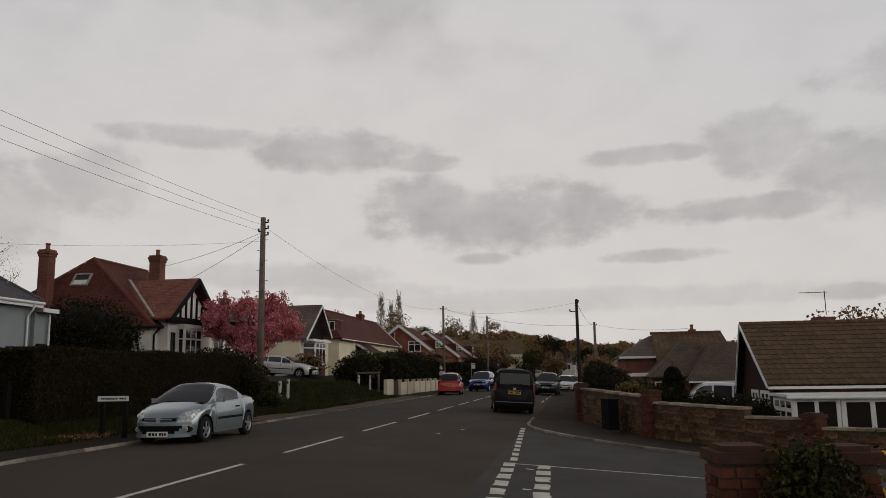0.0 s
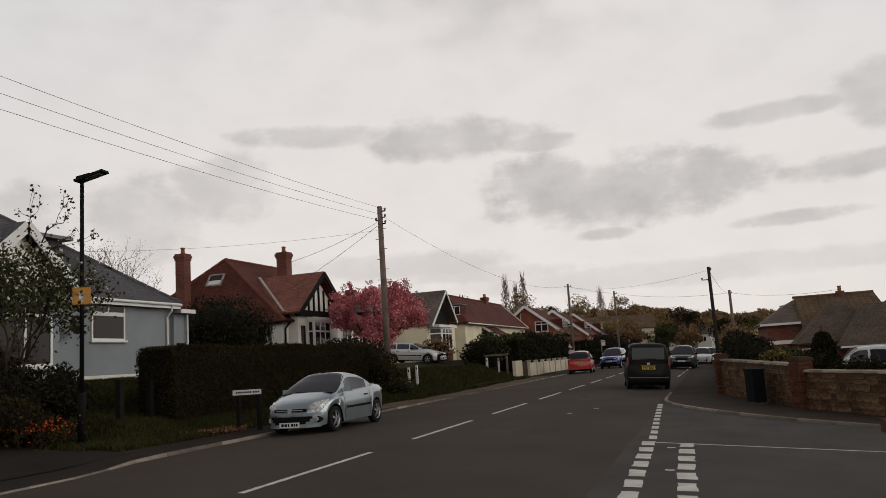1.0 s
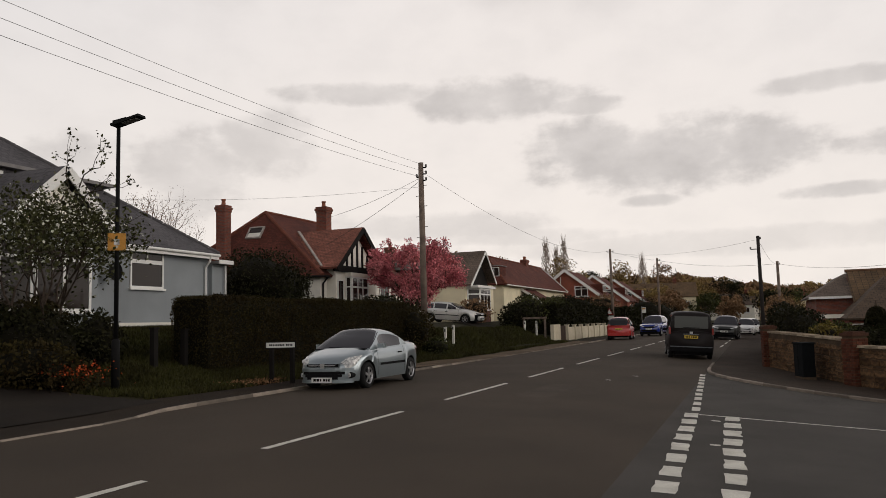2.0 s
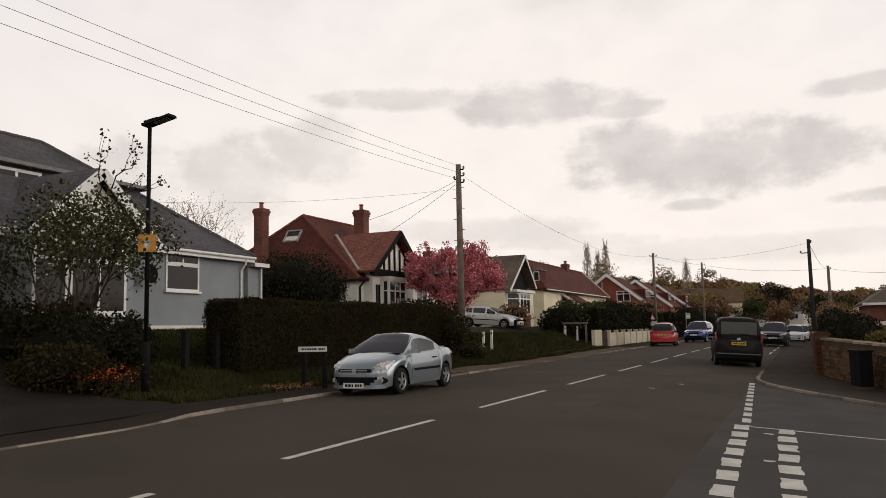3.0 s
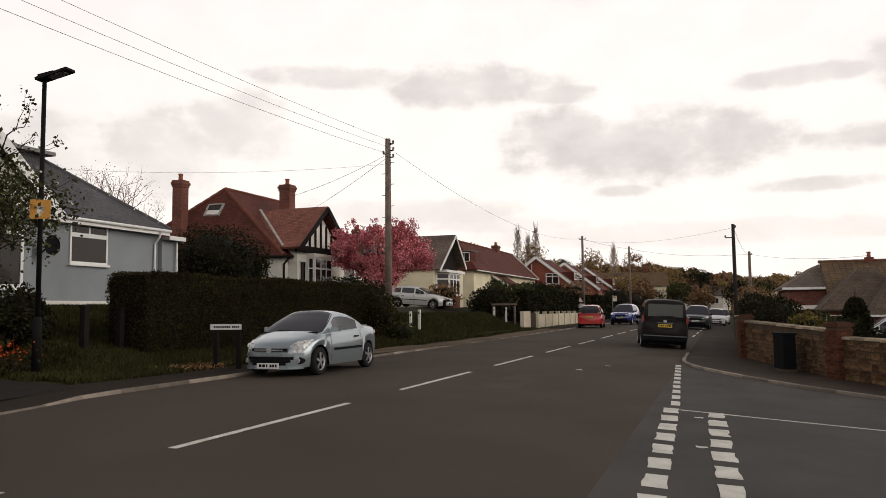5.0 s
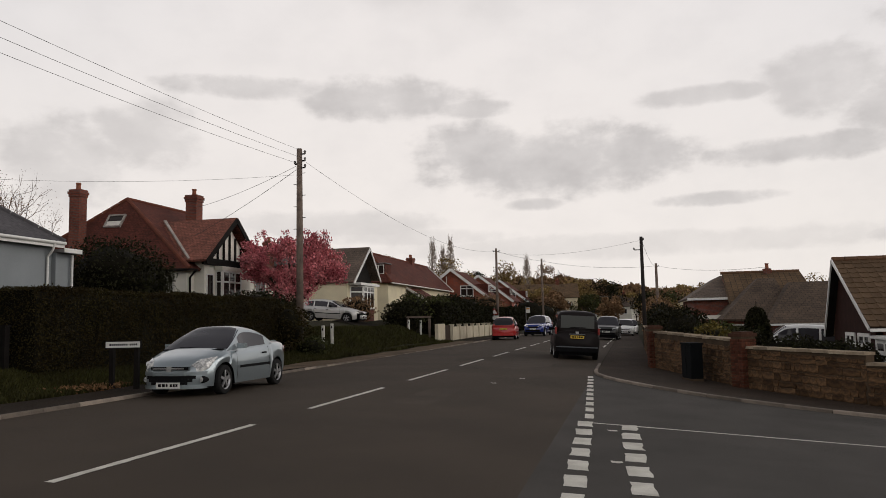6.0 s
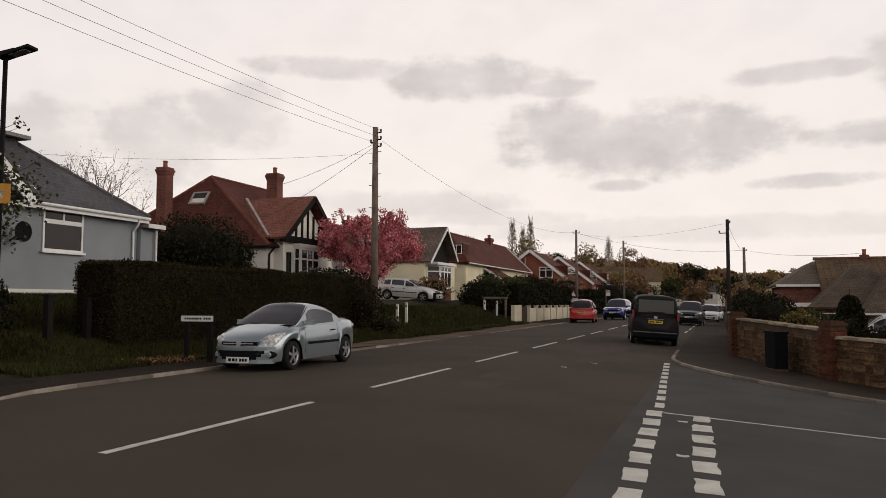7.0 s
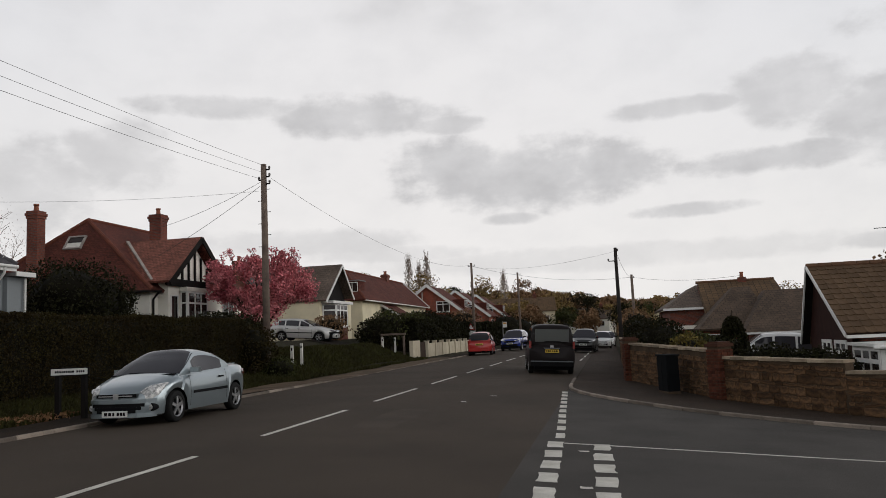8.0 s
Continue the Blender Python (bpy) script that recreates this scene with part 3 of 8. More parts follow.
WALL_LINE = [(1.55, 120), (1.45, 29), (1.5, 27.3), (2.2, 24.8), (2.75, 23.0), (3.45, 20.9), (4.6, 19.2), (5.9, 17.7), (7.6, 16.7), (8.9, 16.4)]
footway("pavement_far", [(x + 0.06, y + 0.06) for x, y in FAR_KERB][::-1] + WALL_LINE + [(8.9, 15.2)], 0.05, "dark asphalt footway round the street corner")
NEAR_WALL = [(2.1, -40), (2.1, 2.4), (2.3, 3.0), (3.6, 4.2), (5.6, 6.4), (7.4, 7.4), (8.8, 7.9)]
footway("pavement_near", [(x + 0.06, y - 0.06) for x, y in NEAR_KERB] + NEAR_WALL[::-1], 0.05, "dark asphalt footway on which the viewer stands")


def left_lift(y):
    """Height of the kerb over the road: it drops at the two driveways."""
    d = max(smooth(9.9, 8.4, y), smooth(26.5, 28, y) * smooth(41, 39, y))
    return 0.055 - 0.045 * d


bm = bmesh.new()
prev = None
for y in [-40, -20, -10, -5, 0, 3, 5, 6, 7, 7.4, 8.0, 8.4, 8.8, 9.2, 9.6, 10, 10.5, 12, 14, 16, 18, 20, 22, 24, 26.5, 27, 27.5, 28, 31, 34, 37, 39, 40, 41, 45, 50, 60, 80, 120]:
    edge = -10.45 - 0.12 * math.sin(y * 1.3) - 0.08 * math.sin(y * 3.1)
    ring = [bm.verts.new((x, y, plane_z(x) + left_lift(y) + dz)) for x, dz in ((kerb_x(y) - 0.06, 0), (-9.7, 0.0), (edge, 0.01), (edge - 0.6, -0.1))]
    if prev:
        for k in range(3):
            bm.faces.new((prev[k], ring[k], ring[k + 1], prev[k + 1]))
    prev = ring
tagged(part("pavement_left", bm, FOOTWAY, smooth_faces=True), "narrow brown-grey footway below the grassy bank", "pavement", kind="structure")

# trodden earth washed over the footway and kerb beyond the parked car
bm = bmesh.new()
prev = None
for i in range(61):
    y = 21.0 + 0.5 * i
    f = smooth(21, 24, y) * smooth(51, 46, y)
    inner = -10.35 - 0.10 * math.sin(y * 1.3)
    outer = kerb_x(y) + 0.06 * f + 0.10 * f * noise.noise(Vector((y * 0.7, 3, 0))) - 0.2 * (1 - f)
    ring = [bm.verts.new((x, y, plane_z(x) + left_lift(y) + dz)) for x, dz in ((outer, 0.024), (outer - 0.3, 0.03), (-9.8, 0.022), (inner, 0.02))]
    if prev:
        for k in range(3):
            bm.faces.new((prev[k], ring[k], ring[k + 1], prev[k + 1]))
    prev = ring
tagged(part("dirt_verge", bm, DIRT, smooth_faces=True), "brown trodden earth along the edge of the road", "dirt verge", kind="structure")

# driveway aprons up the bank
for name, y0, y1, x1 in (("driveway_near", 6.2, 10.4, -19), ("driveway_far", 45.6, 49.2, -19)):
    bm = bmesh.new()
    prev = None
    for i in range(14):
        x = (-9.9 if name == "driveway_near" else -13.6) + (x1 + (9.9 if name == "driveway_near" else 13.6)) * i / 13
        ring = [bm.verts.new((x, y, plane_z(x) + left_lift(y) + 0.016 if x > -10.45 else bank_z(x, y) + 0.06)) for y in (y0, (y0 + y1) / 2, y1)]
        if prev:
            for k in range(2):
                bm.faces.new((prev[k], prev[k + 1], ring[k + 1], ring[k]))
        prev = ring
    tagged(part(name, bm, DRIVE, smooth_faces=True), "dark asphalt driveway climbing from the road", "driveway", kind="structure")

# ---- road markings ----
centre = tagged(new("centre_line"), "broken white centre line of four-metre dashes", "road marking", kind="structure")


def painted(parent, a, b, w, name="dash", jitter=0.0, seed=0):
    """A painted bar from a to b on the road plane, w wide, with slightly uneven edges."""
    rng = random.Random(seed)
    a, b = Vector((*a, 0)), Vector((*b, 0))
    run = (b - a).normalized()
    side = Vector((run.y, -run.x, 0))
    n = max(2, int((b - a).length / 0.15))
    bm = bmesh.new()
    prev = None
    for i in range(n + 1):
        p = a.lerp(b, i / n)
        ring = []
        for s in (-1, 1):
            q = p + side * (s * w / 2 + rng.uniform(-jitter, jitter)) + run * (rng.uniform(-jitter, jitter) if i in (0, n) else 0)
            ring.append(bm.verts.new((q.x, q.y, plane_z(q.x) + 0.005)))
        if prev:
            bm.faces.new((prev[0], prev[1], ring[1], ring[0]))
        prev = ring
    return part(name, bm, PAINT, parent)


for k in range(-1, 21):
    painted(centre, (-4.5, 6 * k), (-4.5, 6 * k + 4), 0.105, jitter=0.006, seed=k)
give_way = tagged(new("give_way_lines"), "double row of thick worn white give-way dashes", "road marking", kind="structure")


def line_x(y, base, slope):
    return base - (y - 12.5) * slope


for k in range(10):
    y = 12.75 - 0.88 * k
    painted(give_way, (line_x(y, -0.03, 0.031), y), (line_x(y - 0.58, -0.03, 0.031), y - 0.58), 0.235, jitter=0.014, seed=100 + k)
    if k < 9:
        y -= 0.1
        painted(give_way, (line_x(y, 0.645, 0.031), y), (line_x(y - 0.58, 0.645, 0.031), y - 0.58), 0.245, jitter=0.022, seed=130 + k)
edge_line = tagged(new("edge_line"), "short white dashes along the carriageway edge", "road marking", kind="structure")
for k in range(10):
    y = 13.15 + 0.97 * k
    painted(edge_line, (line_x(y, 0.03, 0.045), y), (line_x(y + 0.6, 0.03, 0.045), y + 0.6), 0.15, jitter=0.008, seed=160 + k)
for k in range(8):
    painted(edge_line, (-0.75 + 0.05 * k, 44.5 + 5.5 * k), (-0.72 + 0.05 * k, 47.5 + 5.5 * k), 0.1, seed=180 + k)
side_line = tagged(new("side_road_line"), "thin solid white line down the side road", "road marking", kind="structure")
painted(side_line, (0.1, 12.62), (8.4, 11.75), 0.085, "line", 0.006, 7)
for k, (x, y) in enumerate(((-2.55, 18.6), (-2.1, 20.4), (0.42, 11.9), (0.5, 9.3))):
    painted(side_line, (x - 0.06, y), (x + 0.08, y + 0.03), 0.12, "paint_scrap", 0.03, 40 + k)

# repaired and worn patches of the carriageway
for k, (x0, y0, w, l) in enumerate(((-3.2, 15.0, 0.8, 3.4), (-2.6, 26.0, 1.5, 4.5))):
    bm = bmesh.new()
    n = 28
    ring = []
    for i in range(n):
        a = i * math.tau / n
        r = 1 + 0.16 * noise.noise(Vector((math.cos(a) * 1.7 + k * 3, math.sin(a) * 1.7, k)))
        px, py = x0 + w / 2 * r * max(-0.9, min(0.9, math.cos(a) * 1.2)), y0 + l / 2 * r * max(-0.9, min(0.9, math.sin(a) * 1.2))
        ring.append(bm.verts.new((px, py, plane_z(px) + 0.0035)))
    bm.faces.new(ring)
    tagged(part("road_patch", bm, ASPHALT_WORN), "slightly paler worn patch of asphalt", "road patch", kind="structure")

# ---- kerb stones ----
def kerb_mesh(length):
    bm = boxes(((-0.05, 0.004, -0.2), (0.05, length - 0.004, 0.0)))
    bmesh.ops.bevel(bm, geom=[e for e in bm.edges if all(v.co.z > -0.01 for v in e.verts)], offset=0.012, segments=1, affect="EDGES")
    me = bpy.data.meshes.new("kerb_stone")
    bm.to_mesh(me)
    bm.free()
    me.materials.append(KERB)
    return me


STONE_ME = kerb_mesh(0.914)


def lay_kerb(parent, a, b, za, zb):
    a, b = Vector((*a, za)), Vector((*b, zb))
    run = b - a
    ob = new("kerb_stone", STONE_ME)
    ob.matrix_world = Matrix.Translation(a) @ run.to_track_quat("Y", "Z").to_matrix().to_4x4() @ Matrix.Diagonal((1, run.length / 0.914, 1, 1))
    ob.parent = parent
    return ob


kerb_left = tagged(new("kerb_left"), "weathered concrete kerb stones, dropped at the driveways", "kerb", kind="structure")
y = -8.0
while y < 78:
    lay_kerb(kerb_left, (kerb_x(y), y), (kerb_x(y + 0.914), y + 0.914), plane_z(LEFT) + left_lift(y) + 0.012, plane_z(LEFT) + left_lift(y + 0.914) + 0.012)
    y += 0.914


def kerb_along(parent, pts, y_cut):
    pts = [Vector((*p, 0)) for p in pts]
    walk_pts = []
    for a, b in zip(pts, pts[1:]):
        n = max(1, int((b - a).length / 0.05))
        walk_pts += [a.lerp(b, i / n) for i in range(n)]
    p0 = walk_pts[0]
    for p in walk_pts[1:]:
        if (p - p0).length >= 0.914:
            if p.y < y_cut:
                lay_kerb(parent, p0[:2], p[:2], plane_z(p0.x) + 0.07, plane_z(p.x) + 0.07)
            p0 = p


kerb_corner = tagged(new("kerb_corner"), "weathered concrete kerb stones round the corner", "kerb", kind="structure")
kerb_along(kerb_corner, FAR_KERB, 27.5)
kerb_near = tagged(new("kerb_near"), "weathered concrete kerb stones round the near corner", "kerb", kind="structure")
kerb_along(kerb_near, [(-0.36, -6)] + NEAR_KERB[1:], 75)

# ---- houses ----
def roof_plane(parent, corners, mat, thick=0.12, name="roof_slope"):
    return part(name, slab(corners, thick), mat, parent)


def gutter(parent, a, b, mat=None, r=0.055, name="gutter"):
    bm = bmesh.new()
    tube(bm, [a, b], r, 8)
    return part(name, bm, mat or UPVC, parent)


def board(parent, a, b, h=0.16, t=0.035, mat=None, name="bargeboard", up=(0, 0, 1)):
    bm = bmesh.new()
    bar(bm, a, b, t, h, up)
    return part(name, bm, mat or UPVC, parent)


def wall_plate(parent, a, b, z0, z1, mat, thick=0.25, name="wall"):
    """An upright wall from a to b (plan points, outer face to the right of the run)."""
    d = Vector((b[0] - a[0], b[1] - a[1])).normalized() * 0.004
    (ax, ay), (bx, by) = (a[0] + d.x, a[1] + d.y), (b[0] - d.x, b[1] - d.y)
    return part(name, wall_bm([(ax, ay, z0), (bx, by, z0), (bx, by, z1), (ax, ay, z1)], thick), mat, parent)


# blue-grey bungalow with slate roof and box dormer
h1 = thing("bungalow", "blue-grey rendered bungalow with slate hipped roof and dormer", "house", "houses along the road")
E1, F1, N1, S1, B1 = 4.38, -18.2, 22.3, 8.6, -28.2
wall_plate(h1, (F1, S1), (F1, N1), 1.2, E1, RENDER_BLUE)
wall_plate(h1, (F1, N1), (B1, N1), 1.2, E1, RENDER_BLUE)
wall_plate(h1, (B1, N1), (B1, S1), 1.2, E1, RENDER_BLUE)
wall_plate(h1, (B1, S1), (F1, S1), 1.2, E1, RENDER_BLUE)
part("plinth", boxes(((F1 - 0.02, 12.0, 1.0), (F1 + 0.045, N1, 1.78))), RENDER_WHITE, h1)
P1 = 0.755
ov = 0.28
ex0, ex1, ey0, ey1 = B1 - ov, F1 + ov, S1 - ov, N1 + ov
half = (ex1 - ex0) / 2
rz = E1 + half * P1
ra, rb = (ex0 + half, ey0 + half, rz), (ex0 + half, ey1 - half, rz)
roof_plane(h1, [(ex1, ey0, E1), (ex1, ey1, E1), rb, ra], SLATE)
roof_plane(h1, [(ex1, ey1, E1), (ex0, ey1, E1), rb], SLATE)
roof_plane(h1, [(ex0, ey1, E1), (ex0, ey0, E1), ra, rb], SLATE)
roof_plane(h1, [(ex0, ey0, E1), (ex1, ey0, E1), ra], SLATE)
ridge_tiles(h1, (ex1, ey1, E1), rb, 0.09, SLATE_RIDGE := material("slate_ridge", (0.10, 0.095, 0.10), 0.8, 0.25, 3, 40, 0.2), "hip_tiles")
ridge_tiles(h1, ra, rb, 0.09, SLATE_RIDGE)
gutter(h1, (ex1 + 0.03, ey0, E1 - 0.07), (ex1 + 0.03, ey1, E1 - 0.07))
board(h1, (ex1 - 0.02, ey0, E1 - 0.16), (ex1 - 0.02, ey1, E1 - 0.16), 0.13, 0.03, name="fascia")
gutter(h1, (ex1, ey1 + 0.03, E1 - 0.07), (ex0, ey1 + 0.03, E1 - 0.07))
bm = bmesh.new()
tube(bm, [(ex1 + 0.03, N1 - 0.25, E1 - 0.1), (ex1 - 0.02, N1 - 0.25, E1 - 0.32), (F1 + 0.06, N1 - 0.25, E1 - 0.55), (F1 + 0.06, N1 - 0.25, 1.6)], 0.04, 8)
part("downpipe", bm, UPVC, h1)
window(h1, (F1 + 0.01, 18.22, 2.95), (0, 1, 0), 1.58, 0.90, 1, 0, (1, 0, 0), bar_w=0.065)
window(h1, (F1 + 0.01, 18.22, 3.852), (0, 1, 0), 1.58, 0.37, 2, 0, (1, 0, 0), sill=False, name="top_light", bar_w=0.065)
# low side extension
part("extension_wall", boxes(((-24, N1 + 0.02, 1.2), (-18.05, 23.05, 3.98))), RENDER_BLUE, h1)
part("extension_roof", boxes(((-24.2, N1 + 0.02, 3.99), (-17.75, 23.2, 4.1))), LEAD, h1)
board(h1, (-17.74, N1 + 0.05, 4.06), (-17.74, 23.22, 4.06), 0.15, 0.03, name="fascia")
board(h1, (-17.74, 23.22, 4.06), (-24.2, 23.22, 4.06), 0.15, 0.03, name="fascia")
bm = bmesh.new()
tube(bm, [(-17.95, 23.0, 3.95), (-17.95, 23.0, 3.5), (-17.95, 23.0, 1.6)], 0.04, 8)
part("downpipe", bm, UPVC, h1)
part("meter_box", boxes(((-18.06, 22.45, 2.4), (-17.98, 22.9, 2.85))), BLACK_TRIM, h1)
# front gabled bay with tall windows
G1, gc, gh, gz = -17.35, 14.55, 2.2, 4.3
wall_plate(h1, (G1, gc - 2.1), (G1, gc + 1.5), 1.2, E1, RENDER_BLUE)
wall_plate(h1, (G1, gc + 1.5), (F1, gc + 1.5), 1.2, E1, RENDER_BLUE)
wall_plate(h1, (F1, gc - 2.1), (G1, gc - 2.1), 1.2, E1, RENDER_BLUE)
apex = gz + gh * 0.86
part("gable", slab([(G1 + 0.02, gc - gh + 0.3, gz), (G1 + 0.02, gc + gh - 0.3, gz), (G1 + 0.02, gc, apex - 0.22)], 0.12), RENDER_WHITE, h1)
roof_plane(h1, [(G1 + 0.3, gc - gh, gz - 0.05), (G1 + 0.3, gc, apex), (-21.6, gc, apex), (-18.6, gc - gh, gz - 0.05)][::-1], SLATE)
roof_plane(h1, [(G1 + 0.3, gc, apex), (G1 + 0.3, gc + gh, gz - 0.05), (-18.6, gc + gh, gz - 0.05), (-21.6, gc, apex)][::-1], SLATE)
for s in (-1, 1):
    board(h1, (G1 + 0.33, gc + s * (gh + 0.05), gz - 0.14), (G1 + 0.33, gc, apex - 0.04), 0.3, 0.04)
window(h1, (G1 + 0.01, gc - 1.95, 2.1), (0, 1, 0), 1.1, 1.95, 1, 1.5, (1, 0, 0), bar_w=0.09)
window(h1, (G1 + 0.01, gc - 0.8, 2.1), (0, 1, 0), 2.0, 1.95, 2, 1.5, (1, 0, 0), bar_w=0.09)
# box dormer
D1 = -20.6
bm = boxes(((-25, 12.2, 5.6), (D1, 19.4, 6.72)))
add_uv(bm)
part("dormer", bm, SLATE, h1)
part("dormer_roof", boxes(((-25.2, 11.95, 6.73), (D1 + 0.25, 19.65, 6.84))), LEAD, h1)
board(h1, (D1 + 0.27, 11.95, 6.78), (D1 + 0.27, 19.65, 6.78), 0.12, 0.03, LEAD, name="fascia")
board(h1, (D1 + 0.27, 19.66, 6.78), (-25.2, 19.66, 6.78), 0.12, 0.03, name="fascia")
window(h1, (D1 + 0.01, 13.6, 6.02), (0, 1, 0), 1.7, 0.6, 2, 0, (1, 0, 0), sill=False, bar_w=0.09)
bm = bmesh.new()
for k in range(5):
    r0, r1, x0, x1 = 0.30 * math.sin(k * 0.31), 0.30 * math.sin((k + 1) * 0.31), 0.05 * (1 - math.cos(k * 0.31)), 0.05 * (1 - math.cos((k + 1) * 0.31))
    for j in range(16):
        a0, a1 = j * math.tau / 16, (j + 1) * math.tau / 16
        pts = [(-17.75 + x0, 17.1 + r0 * math.cos(a0), 3.4 + r0 * math.sin(a0)), (-17.75 + x1, 17.1 + r1 * math.cos(a0), 3.4 + r1 * math.sin(a0)),
               (-17.75 + x1, 17.1 + r1 * math.cos(a1), 3.4 + r1 * math.sin(a1)), (-17.75 + x0, 17.1 + r0 * math.cos(a1), 3.4 + r0 * math.sin(a1))]
        bm.faces.new([bm.verts.new(p) for p in (pts if k else pts[:1] + pts[1:3])])
bmesh.ops.remove_doubles(bm, verts=bm.verts, dist=0.001)
bar(bm, (-18.2, 17.1, 3.15), (-17.74, 17.1, 3.4), 0.03, 0.03)
part("satellite_dish", bm, BLACK_TRIM, h1)

# white rendered bungalow with red tiled roof, two stacks and half-timbered gable
h2 = thing("bungalow", "white bungalow with red tiled roof and half-timbered gable", "house", "houses along the road")
x0, x1, y0, y1, e2 = -27.8, -18.5, 31.1, 41.5, 4.1
for a, b in (((x1, y0), (x1, y1)), ((x1, y1), (x0, y1)), ((x0, y1), (x0, y0)), ((x0, y0), (x1, y0))):
    wall_plate(h2, a, b, 1.2, e2, RENDER_WHITE)
ex0, ex1, ey0, ey1 = x0 - 0.35, x1 + 0.35, y0 - 0.35, y1 + 0.35
ra, rb = (-23.2, 33.4, 7.75), (-23.2, 38.6, 7.75)
e2r = e2 - 0.1
roof_plane(h2, [(ex1, ey0, e2r), (ex1, ey1, e2r), rb, ra], ROOF_RED)
roof_plane(h2, [(ex1, ey1, e2r), (ex0, ey1, e2r), rb], ROOF_RED)
roof_plane(h2, [(ex0, ey1, e2r), (ex0, ey0, e2r), ra, rb], ROOF_RED)
roof_plane(h2, [(ex0, ey0, e2r), (ex1, ey0, e2r), ra], ROOF_RED)
ridge_tiles(h2, (ex1, ey0, e2r), ra, 0.1, name="hip_tiles")
ridge_tiles(h2, (ex0, ey0, e2r), ra, 0.1, name="hip_tiles")
ridge_tiles(h2, ra, rb, 0.1)
gutter(h2, (ex1, ey0, e2r - 0.06), (ex1, 31.4, e2r - 0.06), BLACK_TIMBER)
gutter(h2, (ex1, ey0, e2r - 0.06), (ex0, ey0, e2r - 0.06), BLACK_TIMBER)
bm = bmesh.new()
tube(bm, [(ex1, 31.25, e2r - 0.1), (x1 + 0.08, 31.25, 3.6), (x1 + 0.08, 31.25, 1.5)], 0.05, 8)
part("downpipe", bm, BLACK_TIMBER, h2)
chimney(h2, -24.4, 31.35, 4.6, 8.15, 0.54, 0.54, 1, BRICK_DARK)
chimney(h2, -21.1, 36.0, 5.4, 8.40, 0.62, 0.6, 1, BRICK_DARK)
# projecting gable
gx, gc, gh, gz, apex = -18.0, 33.95, 2.75, 4.35, 6.5
wall_plate(h2, (gx, gc - 2.2), (gx, gc + 2.2), 1.2, 4.5, RENDER_WHITE)
wall_plate(h2, (x1, gc - 2.2), (gx, gc - 2.2), 1.2, 4.5, RENDER_WHITE)
wall_plate(h2, (gx, gc + 2.2), (x1, gc + 2.2), 1.2, 4.5, RENDER_WHITE)
part("gable_infill", slab([(gx + 0.02, gc - gh + 0.45, gz), (gx + 0.02, gc + gh - 0.45, gz), (gx + 0.02, gc, apex - 0.3)], 0.1), RENDER_WHITE, h2)
part("gable_beam", boxes(((gx + 0.03, gc - 2.5, 4.2), (gx + 0.14, gc + 2.5, 4.52))), BLACK_TIMBER, h2)
for k in range(-3, 4):
    yy = gc + k * 0.56
    top = apex - 0.4 - abs(k) * 0.56 * 0.8
    part("gable_stud", boxes(((gx + 0.03, yy - 0.06, 4.52), (gx + 0.09, yy + 0.06, top))), BLACK_TIMBER, h2)
for s in (-1, 1):
    board(h2, (gx + 0.45, gc + s * (gh + 0.02), gz - 0.1), (gx + 0.45, gc, apex - 0.02), 0.26, 0.05, BLACK_TIMBER)
roof_plane(h2, [(gx + 0.45, gc - gh, gz - 0.05), (gx + 0.45, gc, apex), (-22.0, gc, apex), (-19.3, gc - gh, gz - 0.05)][::-1], ROOF_BAY)
roof_plane(h2, [(gx + 0.45, gc, apex), (gx + 0.45, gc + gh, gz - 0.05), (-19.3, gc + gh, gz - 0.05), (-22.0, gc, apex)][::-1], ROOF_BAY)
ridge_tiles(h2, (gx + 0.45, gc, apex), (-21.6, gc, apex), 0.1)
FLASHING = material("pale_mortar_flashing", (0.42, 0.38, 0.34), 0.85, 0.3, 3, 40, 0.2, second=(0.28, 0.25, 0.23))
bm = bmesh.new()
bar(bm, (-18.45, gc - gh + 0.02, gz + 0.10), (-21.45, gc - 0.02, apex + 0.13), 0.14, 0.08)
part("valley_flashing", bm, FLASHING, h2)
part("bay_body", boxes(((gx + 0.01, gc - 1.25, 1.2), (gx + 0.34, gc + 0.65, 2.42))), RENDER_WHITE, h2)
part("bay_head", boxes(((gx + 0.01, gc - 1.3, 4.0), (gx + 0.4, gc + 0.7, 4.18))), RENDER_WHITE, h2)
window(h2, (gx + 0.35, gc - 1.2, 2.44), (0, 1, 0), 1.8, 1.55, 3, 1.02, (1, 0, 0), name="bay_window", bar_w=0.09, sill=False)
window(h2, (gx + 0.02, gc - 1.21, 2.44), (1, 0, 0), 0.33, 1.55, 1, 1.02, (0, -1, 0), name="bay_window", bar_w=0.06, sill=False)
window(h2, (gx + 0.02, gc - 2.05, 1.9), (0, 1, 0), 0.6, 1.9, 1, 0, (1, 0, 0), sill=False, name="side_light")
window(h2, (x1 + 0.02, 37.6, 2.6), (0, 1, 0), 1.2, 1.2, 2, 0, (1, 0, 0))
